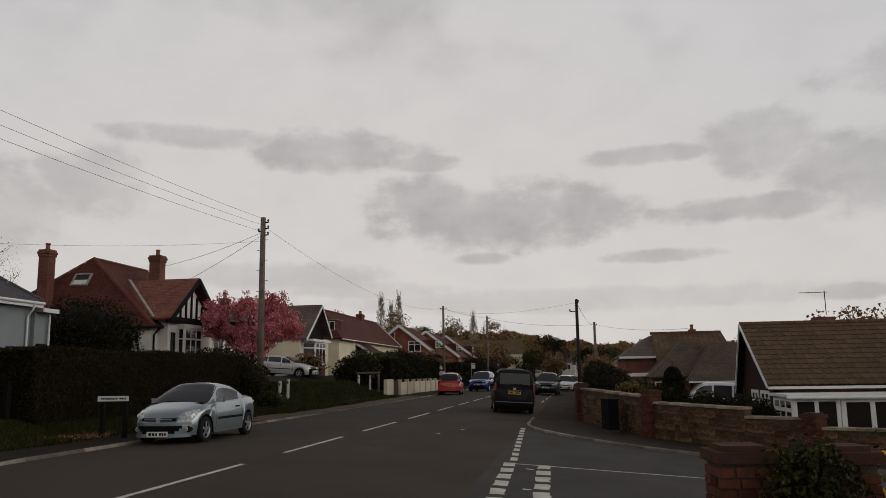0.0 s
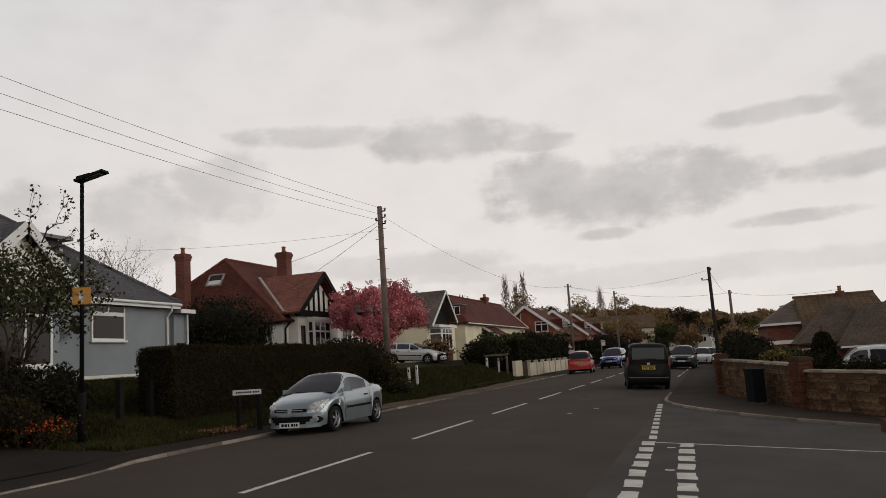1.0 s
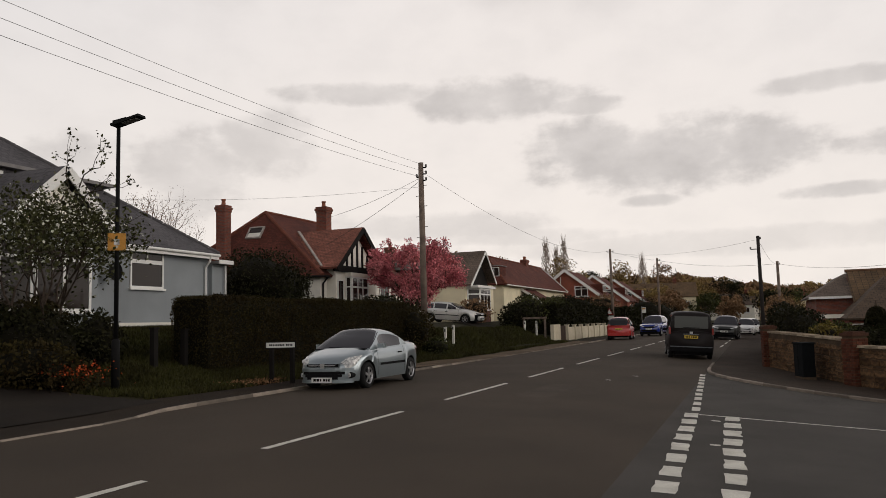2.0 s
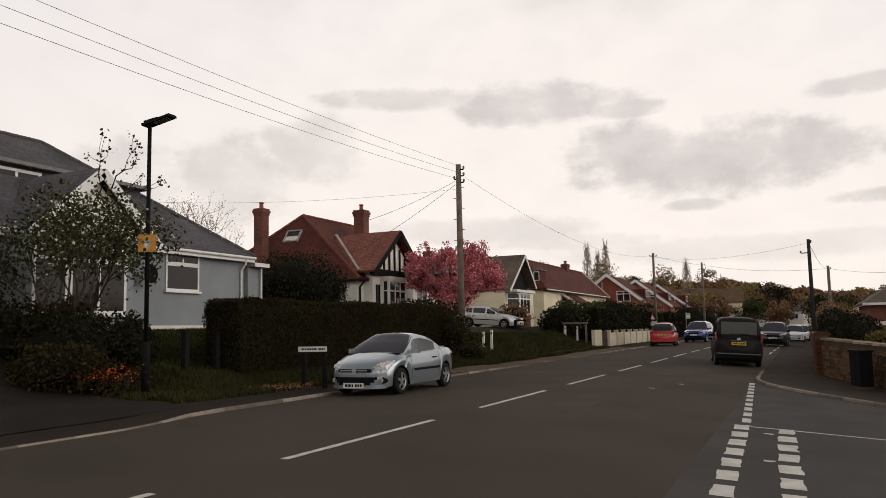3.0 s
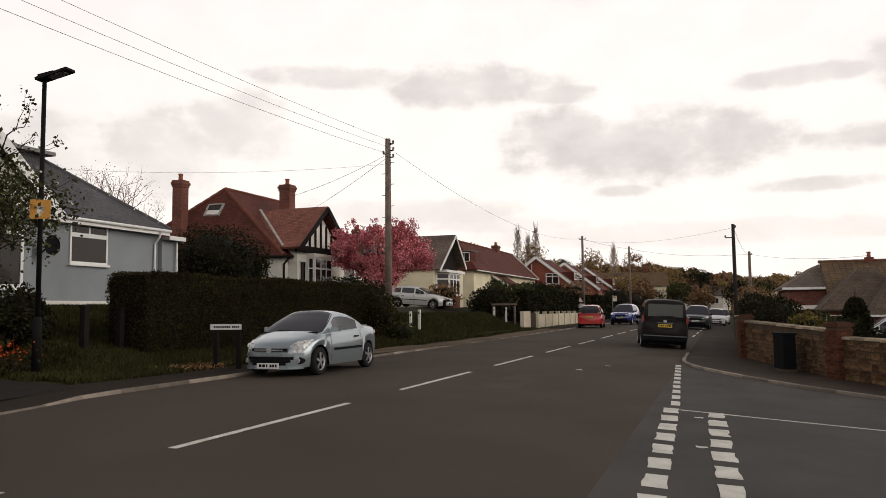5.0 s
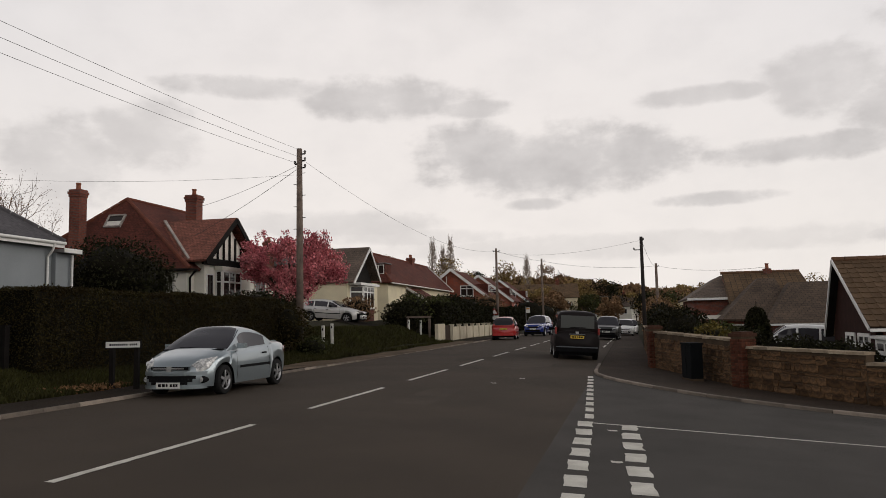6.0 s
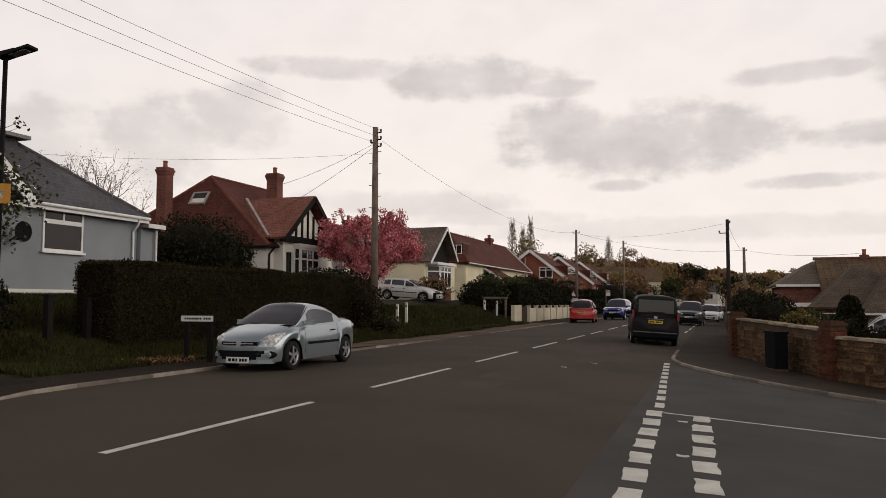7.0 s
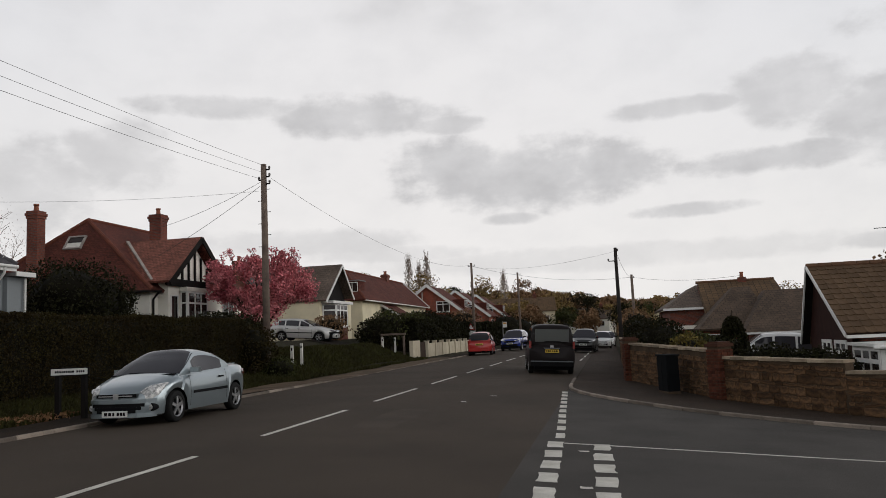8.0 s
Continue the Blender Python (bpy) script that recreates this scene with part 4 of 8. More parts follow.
# rooflight on the side slope
u_, v_ = Vector((1, 0, 0)), Vector((0, 33.4 - ey0, 7.75 - e2r)).normalized()
c_ = Vector((-23.25, ey0, e2r)) + v_ * 3.1
n_ = u_.cross(v_)
m_ = Matrix(((u_.x, v_.x, n_.x, c_.x), (u_.y, v_.y, n_.y, c_.y), (u_.z, v_.z, n_.z, c_.z), (0, 0, 0, 1)))
bm = bmesh.new()
for lo, hi in (((-0.47, -0.40, 0), (-0.39, 0.40, 0.09)), ((0.39, -0.40, 0), (0.47, 0.40, 0.09)), ((-0.39, -0.40, 0), (0.39, -0.32, 0.09)), ((-0.39, 0.32, 0), (0.39, 0.40, 0.09))):
    box(bm, lo, hi, m_)
sky_l = part("rooflight", bm, FLASHING, h2)
bm = bmesh.new()
box(bm, (-0.39, -0.32, 0.02), (0.39, 0.32, 0.05), m_)
part("pane", bm, GLASS, sky_l)
# white strip over the lower pane, painted in for the reflected sky
bm = bmesh.new()
box(bm, (-0.38, -0.31, 0.052), (0.38, -0.02, 0.056), m_)
part("sky_reflection", bm, WHITE_PAINT, sky_l, "pale strip painted as sky reflected in the lower pane")

# cream bungalow with grey gabled roof and white bay
h3 = thing("bungalow", "cream bungalow with grey tiled roof and white gable boards", "house", "houses along the road")
fx, gc, gh, gz, apex, bx = -18.0, 53.6, 3.5, 4.2, 6.8, -27.0
wall_plate(h3, (fx, gc - 3.3), (fx, gc + 3.3), 1.2, 4.4, RENDER_CREAM)
wall_plate(h3, (bx, gc - 3.3), (fx, gc - 3.3), 1.2, 4.4, RENDER_CREAM)
wall_plate(h3, (fx, gc + 3.3), (bx, gc + 3.3), 1.2, 4.4, RENDER_CREAM)
part("gable", slab([(fx + 0.01, gc - gh + 0.5, gz), (fx + 0.01, gc + 2.1, gz), (fx + 0.01, gc, apex - 0.35)], 0.15), BLACK_TIMBER, h3)
roof_plane(h3, [(fx + 0.55, gc - gh, gz - 0.05), (fx + 0.55, gc, apex), (bx, gc, apex), (bx, gc - gh, gz - 0.05)][::-1], ROOF_GREY)
roof_plane(h3, [(fx + 0.55, gc, apex), (fx + 0.55, gc + 2.4, gz + 0.35), (bx, gc + 2.4, gz + 0.35), (bx, gc, apex)][::-1], ROOF_GREY)
for s in (-1, 1):
    board(h3, (fx + 0.58, gc + (2.42 if s > 0 else -gh - 0.02), gz + (0.28 if s > 0 else -0.12)), (fx + 0.58, gc, apex - 0.02), 0.17, 0.05)
ridge_tiles(h3, (fx + 0.5, gc, apex), (bx, gc, apex), 0.1, SLATE_RIDGE)
part("flat_dormer", boxes(((-25.5, 50.9, 5.6), (-20.3, 53.8, 6.86))), LEAD, h3)
board(h3, (-20.2, 50.8, 6.86), (-25.5, 50.8, 6.86), 0.2, 0.04, name="fascia")
# canted bay
bay = bmesh.new()
pl = [(fx, 50.8), (fx + 0.75, 51.5), (fx + 0.75, 53.8), (fx, 54.5)]
v0 = [bay.verts.new((x, y, 1.3)) for x, y in pl]
v1 = [bay.verts.new((x, y, 2.45)) for x, y in pl]
for i in range(3):
    bay.faces.new((v0[i], v0[i + 1], v1[i + 1], v1[i]))
bay.faces.new(v1[::-1])
add_uv(bay)
part("bay_base", bay, BRICK_DARK, h3)
for (ax, ay), (bx_, by), cols in ((pl[0], pl[1], 1), (pl[1], pl[2], 3), (pl[2], pl[3], 1)):
    u = Vector((bx_ - ax, by - ay, 0))
    window(h3, (ax, ay, 2.45), u, u.length, 1.55, cols, 1.12, Vector((u.y, -u.x, 0)), name="bay_window", bar_w=0.09)
part("bay_roof", boxes(((fx - 0.1, 50.6, 4.02), (fx + 0.9, 54.7, 4.2))), UPVC, h3)
chimney(h3, -24.0, 50.7, 4.6, 7.5, 0.6, 0.6, 1)

# cream house with a broad red roof
h4 = thing("house", "cream house under a broad dark red tiled roof", "house", "houses along the road")
fx, y0, y1, e4 = -18.4, 61.0, 83.5, 4.7
wall_plate(h4, (fx, y0), (fx, y1), 1.2, e4, RENDER_CREAM)
wall_plate(h4, (-23.8, y0), (fx, y0), 1.2, e4, RENDER_CREAM)
wall_plate(h4, (fx, y1), (-23.8, y1), 1.2, e4, BRICK_RED)
roof_plane(h4, [(fx + 0.4, y0 - 0.4, e4), (fx + 0.4, y1, e4), (-20.9, y1, 7.45), (-20.9, y0 + 3.2, 7.45)], ROOF_RED)
roof_plane(h4, [(-24.2, y0 - 0.4, e4), (fx + 0.4, y0 - 0.4, e4), (-20.9, y0 + 3.2, 7.45)], ROOF_RED)
roof_plane(h4, [(-24.2, y1, e4), (-24.2, y0 - 0.4, e4), (-20.9, y0 + 3.2, 7.45), (-20.9, y1, 7.45)], ROOF_RED)
part("gable", slab([(fx + 0.3, y1 - 0.02, e4), (-24.0, y1 - 0.02, e4), (-20.9, y1 - 0.02, 7.35)], 0.2), BRICK_RED, h4)
board(h4, (fx + 0.45, y1 + 0.03, e4 - 0.1), (-20.9, y1 + 0.03, 7.45), 0.24, 0.05)
ridge_tiles(h4, (-20.9, y0 + 3.2, 7.45), (-20.9, y1, 7.45), 0.1)
ridge_tiles(h4, (fx + 0.4, y0 - 0.4, e4), (-20.9, y0 + 3.2, 7.45), 0.1, name="hip_tiles")
gutter(h4, (fx + 0.45, y0 - 0.4, e4 - 0.08), (fx + 0.45, y1, e4 - 0.08), WHITE_PAINT)
chimney(h4, -20.9, 76.8, 6.9, 8.15, 0.6, 0.9, 2)
bm = boxes(((-19.95, 61.6, 5.3), (-18.85, 63.2, 6.3)))
add_uv(bm)
part("dormer", bm, ROOF_RED, h4)
part("dormer_roof", boxes(((-20.05, 61.5, 6.301), (-18.75, 63.3, 6.37))), LEAD, h4)
window(h4, (-19.88, 61.59, 5.42), (1, 0, 0), 0.96, 0.78, 2, 0, (0, -1, 0), sill=False)
part("porch", boxes(((fx - 0.1, 66.5, 1.2), (fx + 1.3, 71.0, 3.5))), RENDER_CREAM, h4)
roof_plane(h4, [(fx + 1.6, 66.2, 3.5), (fx + 1.6, 71.3, 3.5), (fx, 71.3, 4.5), (fx, 66.2, 4.5)], ROOF_RED, name="porch_roof")
board(h4, (fx + 1.62, 66.2, 3.46), (fx, 66.2, 4.46), 0.2, 0.04)
window(h4, (fx + 1.31, 67.2, 2.2), (0, 1, 0), 2.6, 1.0, 3, 0, (1, 0, 0))

# three brick chalet houses with white boards, gables to the camera side
def chalet(y, length=9.0):
    h = thing("chalet_house", "red brick chalet house with white edged tiled roof", "house", "brick chalets up the road", at=(-18.5, y, 1.4))
    zz = -1.4
    rx, lx, ax_, ap, ez = 4.6, -4.6, 0.0, 7.2 + zz, 3.7 + zz
    part("gable_wall", slab([(lx + 0.3, 0, -0.4), (rx - 0.3, 0, -0.4), (rx - 0.3, 0, ez + 0.1), (0, 0, ap - 0.15), (lx + 0.3, 0, ez + 0.1)], 0.25), BRICK_RED, h)
    part("front_wall", slab([(rx - 0.3, 0, -0.4), (rx - 0.3, length, -0.4), (rx - 0.3, length, ez + 0.1), (rx - 0.3, 0, ez + 0.1)], 0.25), BRICK_RED, h)
    part("rear_wall", slab([(lx + 0.3, length, -0.4), (lx + 0.3, 0, -0.4), (lx + 0.3, 0, ez + 0.1), (lx + 0.3, length, ez + 0.1)], 0.25), BRICK_RED, h)
    part("roof_slope", slab([(rx, -0.35, ez), (rx, length, ez), (0, length, ap), (0, -0.35, ap)], 0.14), ROOF_RED, h)
    part("roof_slope", slab([(lx, length, ez), (lx, -0.35, ez), (0, -0.35, ap), (0, length, ap)], 0.14), ROOF_RED, h)
    for s in (rx, lx):
        board(h, (s, -0.39, ez - 0.08), (0, -0.39, ap - 0.04), 0.3, 0.05)
    window(h, (-1.9, -0.01, 2.9), (1, 0, 0), 1.3, 0.95, 2, 0, (0, -1, 0), bar_w=0.09)
    window(h, (1.0, -0.01, 2.75), (1, 0, 0), 1.5, 1.2, 2, 0.85, (0, -1, 0), bar_w=0.09)
    window(h, (rx - 0.29, 2.0, 0.7), (0, 1, 0), 2.4, 1.2, 3, 0, (1, 0, 0))
    bm = bmesh.new()
    box(bm, (1.6, 3.0, ez + 0.7), (3.6, 5.2, ez + 1.9))
    add_uv(bm)
    d = part("dormer", bm, ROOF_RED, h)
    window(d, (3.61, 3.2, ez + 1.0), (0, 1, 0), 1.8, 0.8, 3, 0, (1, 0, 0), sill=False)
    bm = bmesh.new()
    tube(bm, [(-0.55, -0.1, ap - 0.8), (-0.55, -0.1, 0)], 0.05, 6)
    part("downpipe", bm, WHITE_PAINT, h)
    return h


ch = chalet(85)
for k in (1, 2):
    copy_thing(ch, Matrix.Translation((-18.5 + 0.1 * k, 85 + 16 * k, 1.4 + 0.15 * k)))


# far houses closing the view
def far_house(x, y, w, d, eave, ridge, wall_mat, roof_mat, label, base=0.0, rot=0.0):
    h = thing("far_house", label, "house", "far houses", at=Matrix.Translation((x, y, base)) @ Matrix.Rotation(radians(rot), 4, "Z"))
    for a, b in (((-w / 2, -d / 2), (w / 2, -d / 2)), ((w / 2, -d / 2), (w / 2, d / 2)), ((w / 2, d / 2), (-w / 2, d / 2)), ((-w / 2, d / 2), (-w / 2, -d / 2))):
        wall_plate(h, a, b, -0.5, eave, wall_mat)
    o = 0.35
    roof_plane(h, [(-w / 2 - o, -d / 2 - o, eave), (w / 2 + o, -d / 2 - o, eave), (w / 2 + o, 0, ridge), (-w / 2 - o, 0, ridge)], roof_mat)
    roof_plane(h, [(w / 2 + o, d / 2 + o, eave), (-w / 2 - o, d / 2 + o, eave), (-w / 2 - o, 0, ridge), (w / 2 + o, 0, ridge)], roof_mat)
    for s in (-1, 1):
        part("gable", slab([(s * w / 2, -s * d / 2, eave), (s * w / 2, s * d / 2, eave), (s * w / 2, 0, ridge - 0.15)], 0.2), wall_mat, h)
    nw = max(2, int(w / 3))
    for k in range(nw):
        window(h, (-w / 2 + (k + 0.5) * w / nw - 0.6, -d / 2 - 0.01, 1.0), (1, 0, 0), 1.2, 1.1, 2, 0, (0, -1, 0), bar_w=0.09)
        if eave > 4:
            window(h, (-w / 2 + (k + 0.5) * w / nw - 0.6, -d / 2 - 0.01, 3.4), (1, 0, 0), 1.2, 1.1, 2, 0, (0, -1, 0), bar_w=0.09)
    chimney(h, w * 0.25, 0, ridge - 0.6, ridge + 0.9, 0.6, 0.6, 2)
    return h


far_house(-15, 142, 13, 8, 3.0, 5.6, RENDER_CREAM, ROOF_BROWN, "low brown-roofed house far up the road", 2.2, 8)
far_house(-2.5, 172, 9, 7, 2.6, 5.0, RENDER_WHITE, ROOF_GREY, "small white house among trees far off", 1.2, -12)
far_house(8.0, 160, 8, 7, 2.6, 5.2, RENDER_WHITE, ROOF_BROWN, "small white house among trees far off", 0.2, 20)
far_house(9.5, 92, 9, 8, 2.7, 5.0, RENDER_CREAM, ROOF_BROWN, "pale house behind garden bushes", -0.8, 70)

# ---- houses below the road on the other side ----
r2 = thing("brick_house", "red brick house with brown hipped and gabled roofs", "house", "houses below the road")
zb = -1.2
# two-storey end with low hipped roof, then long brown roof
wall_plate(r2, (4.6, 50), (7.0, 50), zb, 2.45, BRICK_DARK)
wall_plate(r2, (4.6, 60), (4.6, 50), zb, 2.45, BRICK_DARK)
roof_plane(r2, [(4.25, 49.7, 2.5), (7.0, 49.7, 2.5), (7.0, 53.5, 4.0), (6.6, 53.5, 4.0)], ROOF_GREY)
roof_plane(r2, [(4.25, 60, 2.5), (4.25, 49.7, 2.5), (6.6, 53.5, 4.0), (6.6, 60, 4.0)], ROOF_GREY)
board(r2, (4.2, 49.66, 2.43), (7.0, 49.66, 2.43), 0.14, 0.04, name="fascia")
wall_plate(r2, (6.9, 48.5), (12.5, 48.5), zb, 1.5, BRICK_DARK)
roof_plane(r2, [(6.5, 48.1, 1.7), (11.6, 48.1, 1.7), (11.2, 52.5, 4.1), (6.6, 52.5, 4.1)], ROOF_BROWN)
part("gable", slab([(6.62, 56, zb), (6.62, 48.4, zb), (6.62, 48.4, 1.6), (6.62, 52.5, 4.0), (6.62, 56, 2)], 0.2), BRICK_DARK, r2)
ridge_tiles(r2, (6.5, 52.5, 4.1), (11.2, 52.5, 4.1), 0.1, ROOF_RIDGE := material("brown_ridge", (0.16, 0.09, 0.055), 0.9, 0.3, 3, 40, 0.2))
roof_plane(r2, [(5.6, 44.6, 1.2), (9.6, 44.6, 1.2), (9.1, 49.0, 3.55), (8.2, 49.0, 3.55)], ROOF_WEATHERED)
roof_plane(r2, [(5.6, 50, 1.2), (5.6, 44.6, 1.2), (8.2, 49.0, 3.55), (8.2, 50.0, 3.55)], ROOF_WEATHERED)
roof_plane(r2, [(7.6, 42.6, 0.95), (15.5, 42.6, 0.95), (15.5, 47.0, 3.2), (9.6, 47.0, 3.2)], ROOF_WEATHERED)
roof_plane(r2, [(7.6, 48, 0.95), (7.6, 42.6, 0.95), (9.6, 47.0, 3.2), (9.6, 48, 3.2)], ROOF_WEATHERED)
board(r2, (7.55, 42.55, 0.88), (15.5, 42.55, 0.88), 0.10, 0.04, name="fascia")
wall_plate(r2, (7.9, 43.0), (15.5, 43.0), zb, 1.0, BRICK_DARK)
wall_plate(r2, (5.8, 45.0), (8.0, 45.0), zb, 1.2, BRICK_DARK)
wall_plate(r2, (5.8, 50.0), (5.8, 45.0), zb, 1.2, BRICK_DARK)
board(r2, (4.5, 47.5, 1.32), (6.2, 47.5, 1.32), 0.22, 0.06, RENDER_WHITE, name="lintel")
window(r2, (5.95, 44.98, -0.3), (1, 0, 0), 0.9, 1.2, 1, 0, (0, -1, 0))
window(r2, (9.2, 42.98, -0.4), (1, 0, 0), 1.8, 1.2, 2, 0, (0, -1, 0))
window(r2, (12.4, 42.98, -0.4), (1, 0, 0), 1.8, 1.2, 2, 0, (0, -1, 0))
chimney(r2, 9.3, 52.5, 3.7, 4.5, 0.42, 0.42, 1)

# brown-tiled bungalow with a white glazed porch
r1 = thing("bungalow", "brown-tiled bungalow with white glazed porch below the road", "house", "houses below the road")
RW, RE, RYF, RYR, RZE, RZR = 8.72, 23.0, 29.4, 33.8, 0.93, 3.5
wall_plate(r1, (RW + 0.35, RYF + 0.4), (RE, RYF + 0.4), -1.8, RZE, BRICK_DARK)
part("gable_wall", slab([(RW + 0.3, 35.4, -1.8), (RW + 0.3, RYF + 0.4, -1.8), (RW + 0.3, RYF + 0.4, RZE), (RW + 0.3, RYR, RZR - 0.15), (RW + 0.3, 35.4, 0.75)], 0.25), GABLE_MAROON, r1)
roof_plane(r1, [(RE, 35.7, 0.5), (RW + 0.31, 35.7, 0.5), (RW + 0.31, RYR, RZR), (RE, RYR, RZR)], ROOF_BROWN)
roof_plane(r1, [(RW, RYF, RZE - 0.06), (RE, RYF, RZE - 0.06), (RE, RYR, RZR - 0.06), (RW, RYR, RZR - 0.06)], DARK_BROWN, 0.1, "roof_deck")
board(r1, (RW - 0.02, RYF - 0.05, RZE - 0.1), (RW - 0.02, RYR, RZR), 0.13, 0.05)
board(r1, (RW - 0.02, 35.75, 0.45), (RW - 0.02, RYR, RZR), 0.10, 0.05)
# added soffit, coloured black for the shadow beneath the overhanging verge
part("verge_shadow_soffit", slab([(RW + 0.02, 35.68, 0.42), (RW + 0.32, 35.68, 0.42), (RW + 0.32, RYR, RZR - 0.06), (RW + 0.02, RYR, RZR - 0.06)], 0.05), BLACK_TIMBER, r1)
board(r1, (RW, RYF - 0.08, RZE - 0.14), (RE, RYF - 0.08, RZE - 0.14), 0.11, 0.04, name="fascia")
ridge_tiles(r1, (RW, RYR, RZR + 0.03), (RE, RYR, RZR + 0.03), 0.12, ROOF_RIDGE)
chimney(r1, 12.4, RYR + 0.5, 3.0, 4.0, 0.7, 0.6, 0)
window(r1, (RW + 0.29, 33.6, -0.85), (0, -1, 0), 1.3, 1.5, 2, 1.05, (-1, 0, 0), bar_w=0.13)
window(r1, (RW + 0.29, 31.9, -0.85), (0, -1, 0), 1.5, 1.5, 2, 1.05, (-1, 0, 0), bar_w=0.13)
# cross roof at the far end
roof_plane(r1, [(14.6, 27.6, 0.9), (17.0, RYR, RZR), (17.0, 27.6, 3.0)], ROOF_BROWN, name="cross_roof")
roof_plane(r1, [(17.0, 27.6, 3.0), (17.0, RYR, RZR + 0.02), (20.5, RYR, 0.9), (20.5, 27.6, 0.9)], ROOF_BROWN, name="cross_roof")
part("cross_gable", slab([(14.9, 27.9, -1.8), (20.2, 27.9, -1.8), (20.2, 27.9, 0.9), (17.0, 27.9, 2.85), (14.9, 27.9, 0.95)], 0.2), BRICK_DARK, r1)
# aerial
bm = bmesh.new()
tube(bm, [(12.6, RYR + 0.5, 3.9), (12.6, RYR + 0.5, 5.0)], 0.02, 5)
tube(bm, [(11.5, RYR + 0.5, 4.93), (12.75, RYR + 0.5, 4.93)], 0.013, 5)
for k in range(9):
    tube(bm, [(11.55 + 0.11 * k, RYR + 0.36, 4.93), (11.55 + 0.11 * k, RYR + 0.64, 4.93)], 0.008, 4)
part("aerial", bm, BLACK_METAL, r1)
# porch: flat white roof, glazed sides
PX0, PX1, PY0, PY1, PZ = 9.0, 14.6, 27.0, 29.7, 0.50
part("porch_roof", boxes(((PX0 - 0.2, PY0 - 0.2, PZ), (PX1 + 0.2, PY1, PZ + 0.10))), UPVC, r1)
part("porch_gutter", tube(bmesh.new(), [(PX0 - 0.25, PY0 - 0.25, PZ - 0.02), (PX1 + 0.2, PY0 - 0.25, PZ - 0.02)], 0.06, 8), UPVC, r1)
part("porch_base", boxes(((PX0, PY0, -1.8), (PX1, PY0 + 0.15, -0.95)), ((PX0, PY0 + 0.15, -1.8), (PX0 + 0.15, PY1, -0.95))), BRICK_DARK, r1)
window(r1, (PX0, PY0, -0.93), (1, 0, 0), 1.6, 1.41, 2, 0, (0, -1, 0), bar_w=0.14)
window(r1, (PX0 + 1.62, PY0, -1.5), (1, 0, 0), 2.1, 1.98, 2, 0, (0, -1, 0), sill=False, name="glazed_door", bar_w=0.17)
window(r1, (PX0 + 3.74, PY0, -0.93), (1, 0, 0), 1.86, 1.41, 2, 0, (0, -1, 0), bar_w=0.14)
window(r1, (PX0, PY1, -0.93), (0, -1, 0), 2.7, 1.41, 3, 0.95, (-1, 0, 0), bar_w=0.14)
part("downpipe", tube(bmesh.new(), [(PX1 + 0.05, PY0 - 0.1, 0.9), (PX1 + 0.05, PY0 - 0.1, -1.2)], 0.05, 6), BLACK_TRIM, r1)

# ---- vehicles ----
def curve_at(knots, s):
    """Smooth monotone cubic value at s through (s, value) knots."""
    n = len(knots)
    if s <= knots[0][0]:
        return knots[0][1]
    if s >= knots[-1][0]:
        return knots[-1][1]

    def secant(i):
        return (knots[i + 1][1] - knots[i][1]) / (knots[i + 1][0] - knots[i][0])

    def tangent(i):
        if i == 0:
            return secant(0)
        if i == n - 1:
            return secant(n - 2)
        p, q = secant(i - 1), secant(i)
        return 0.0 if p * q <= 0 else 2 * p * q / (p + q)

    for i in range(n - 1):
        (a, va), (b, vb) = knots[i], knots[i + 1]
        if s <= b:
            h, t = b - a, (s - a) / (b - a)
            return ((2 * t ** 3 - 3 * t * t + 1) * va + (t ** 3 - 2 * t * t + t) * h * tangent(i)
                    + (3 * t * t - 2 * t ** 3) * vb + (t ** 3 - t * t) * h * tangent(i + 1))
    return knots[-1][1]


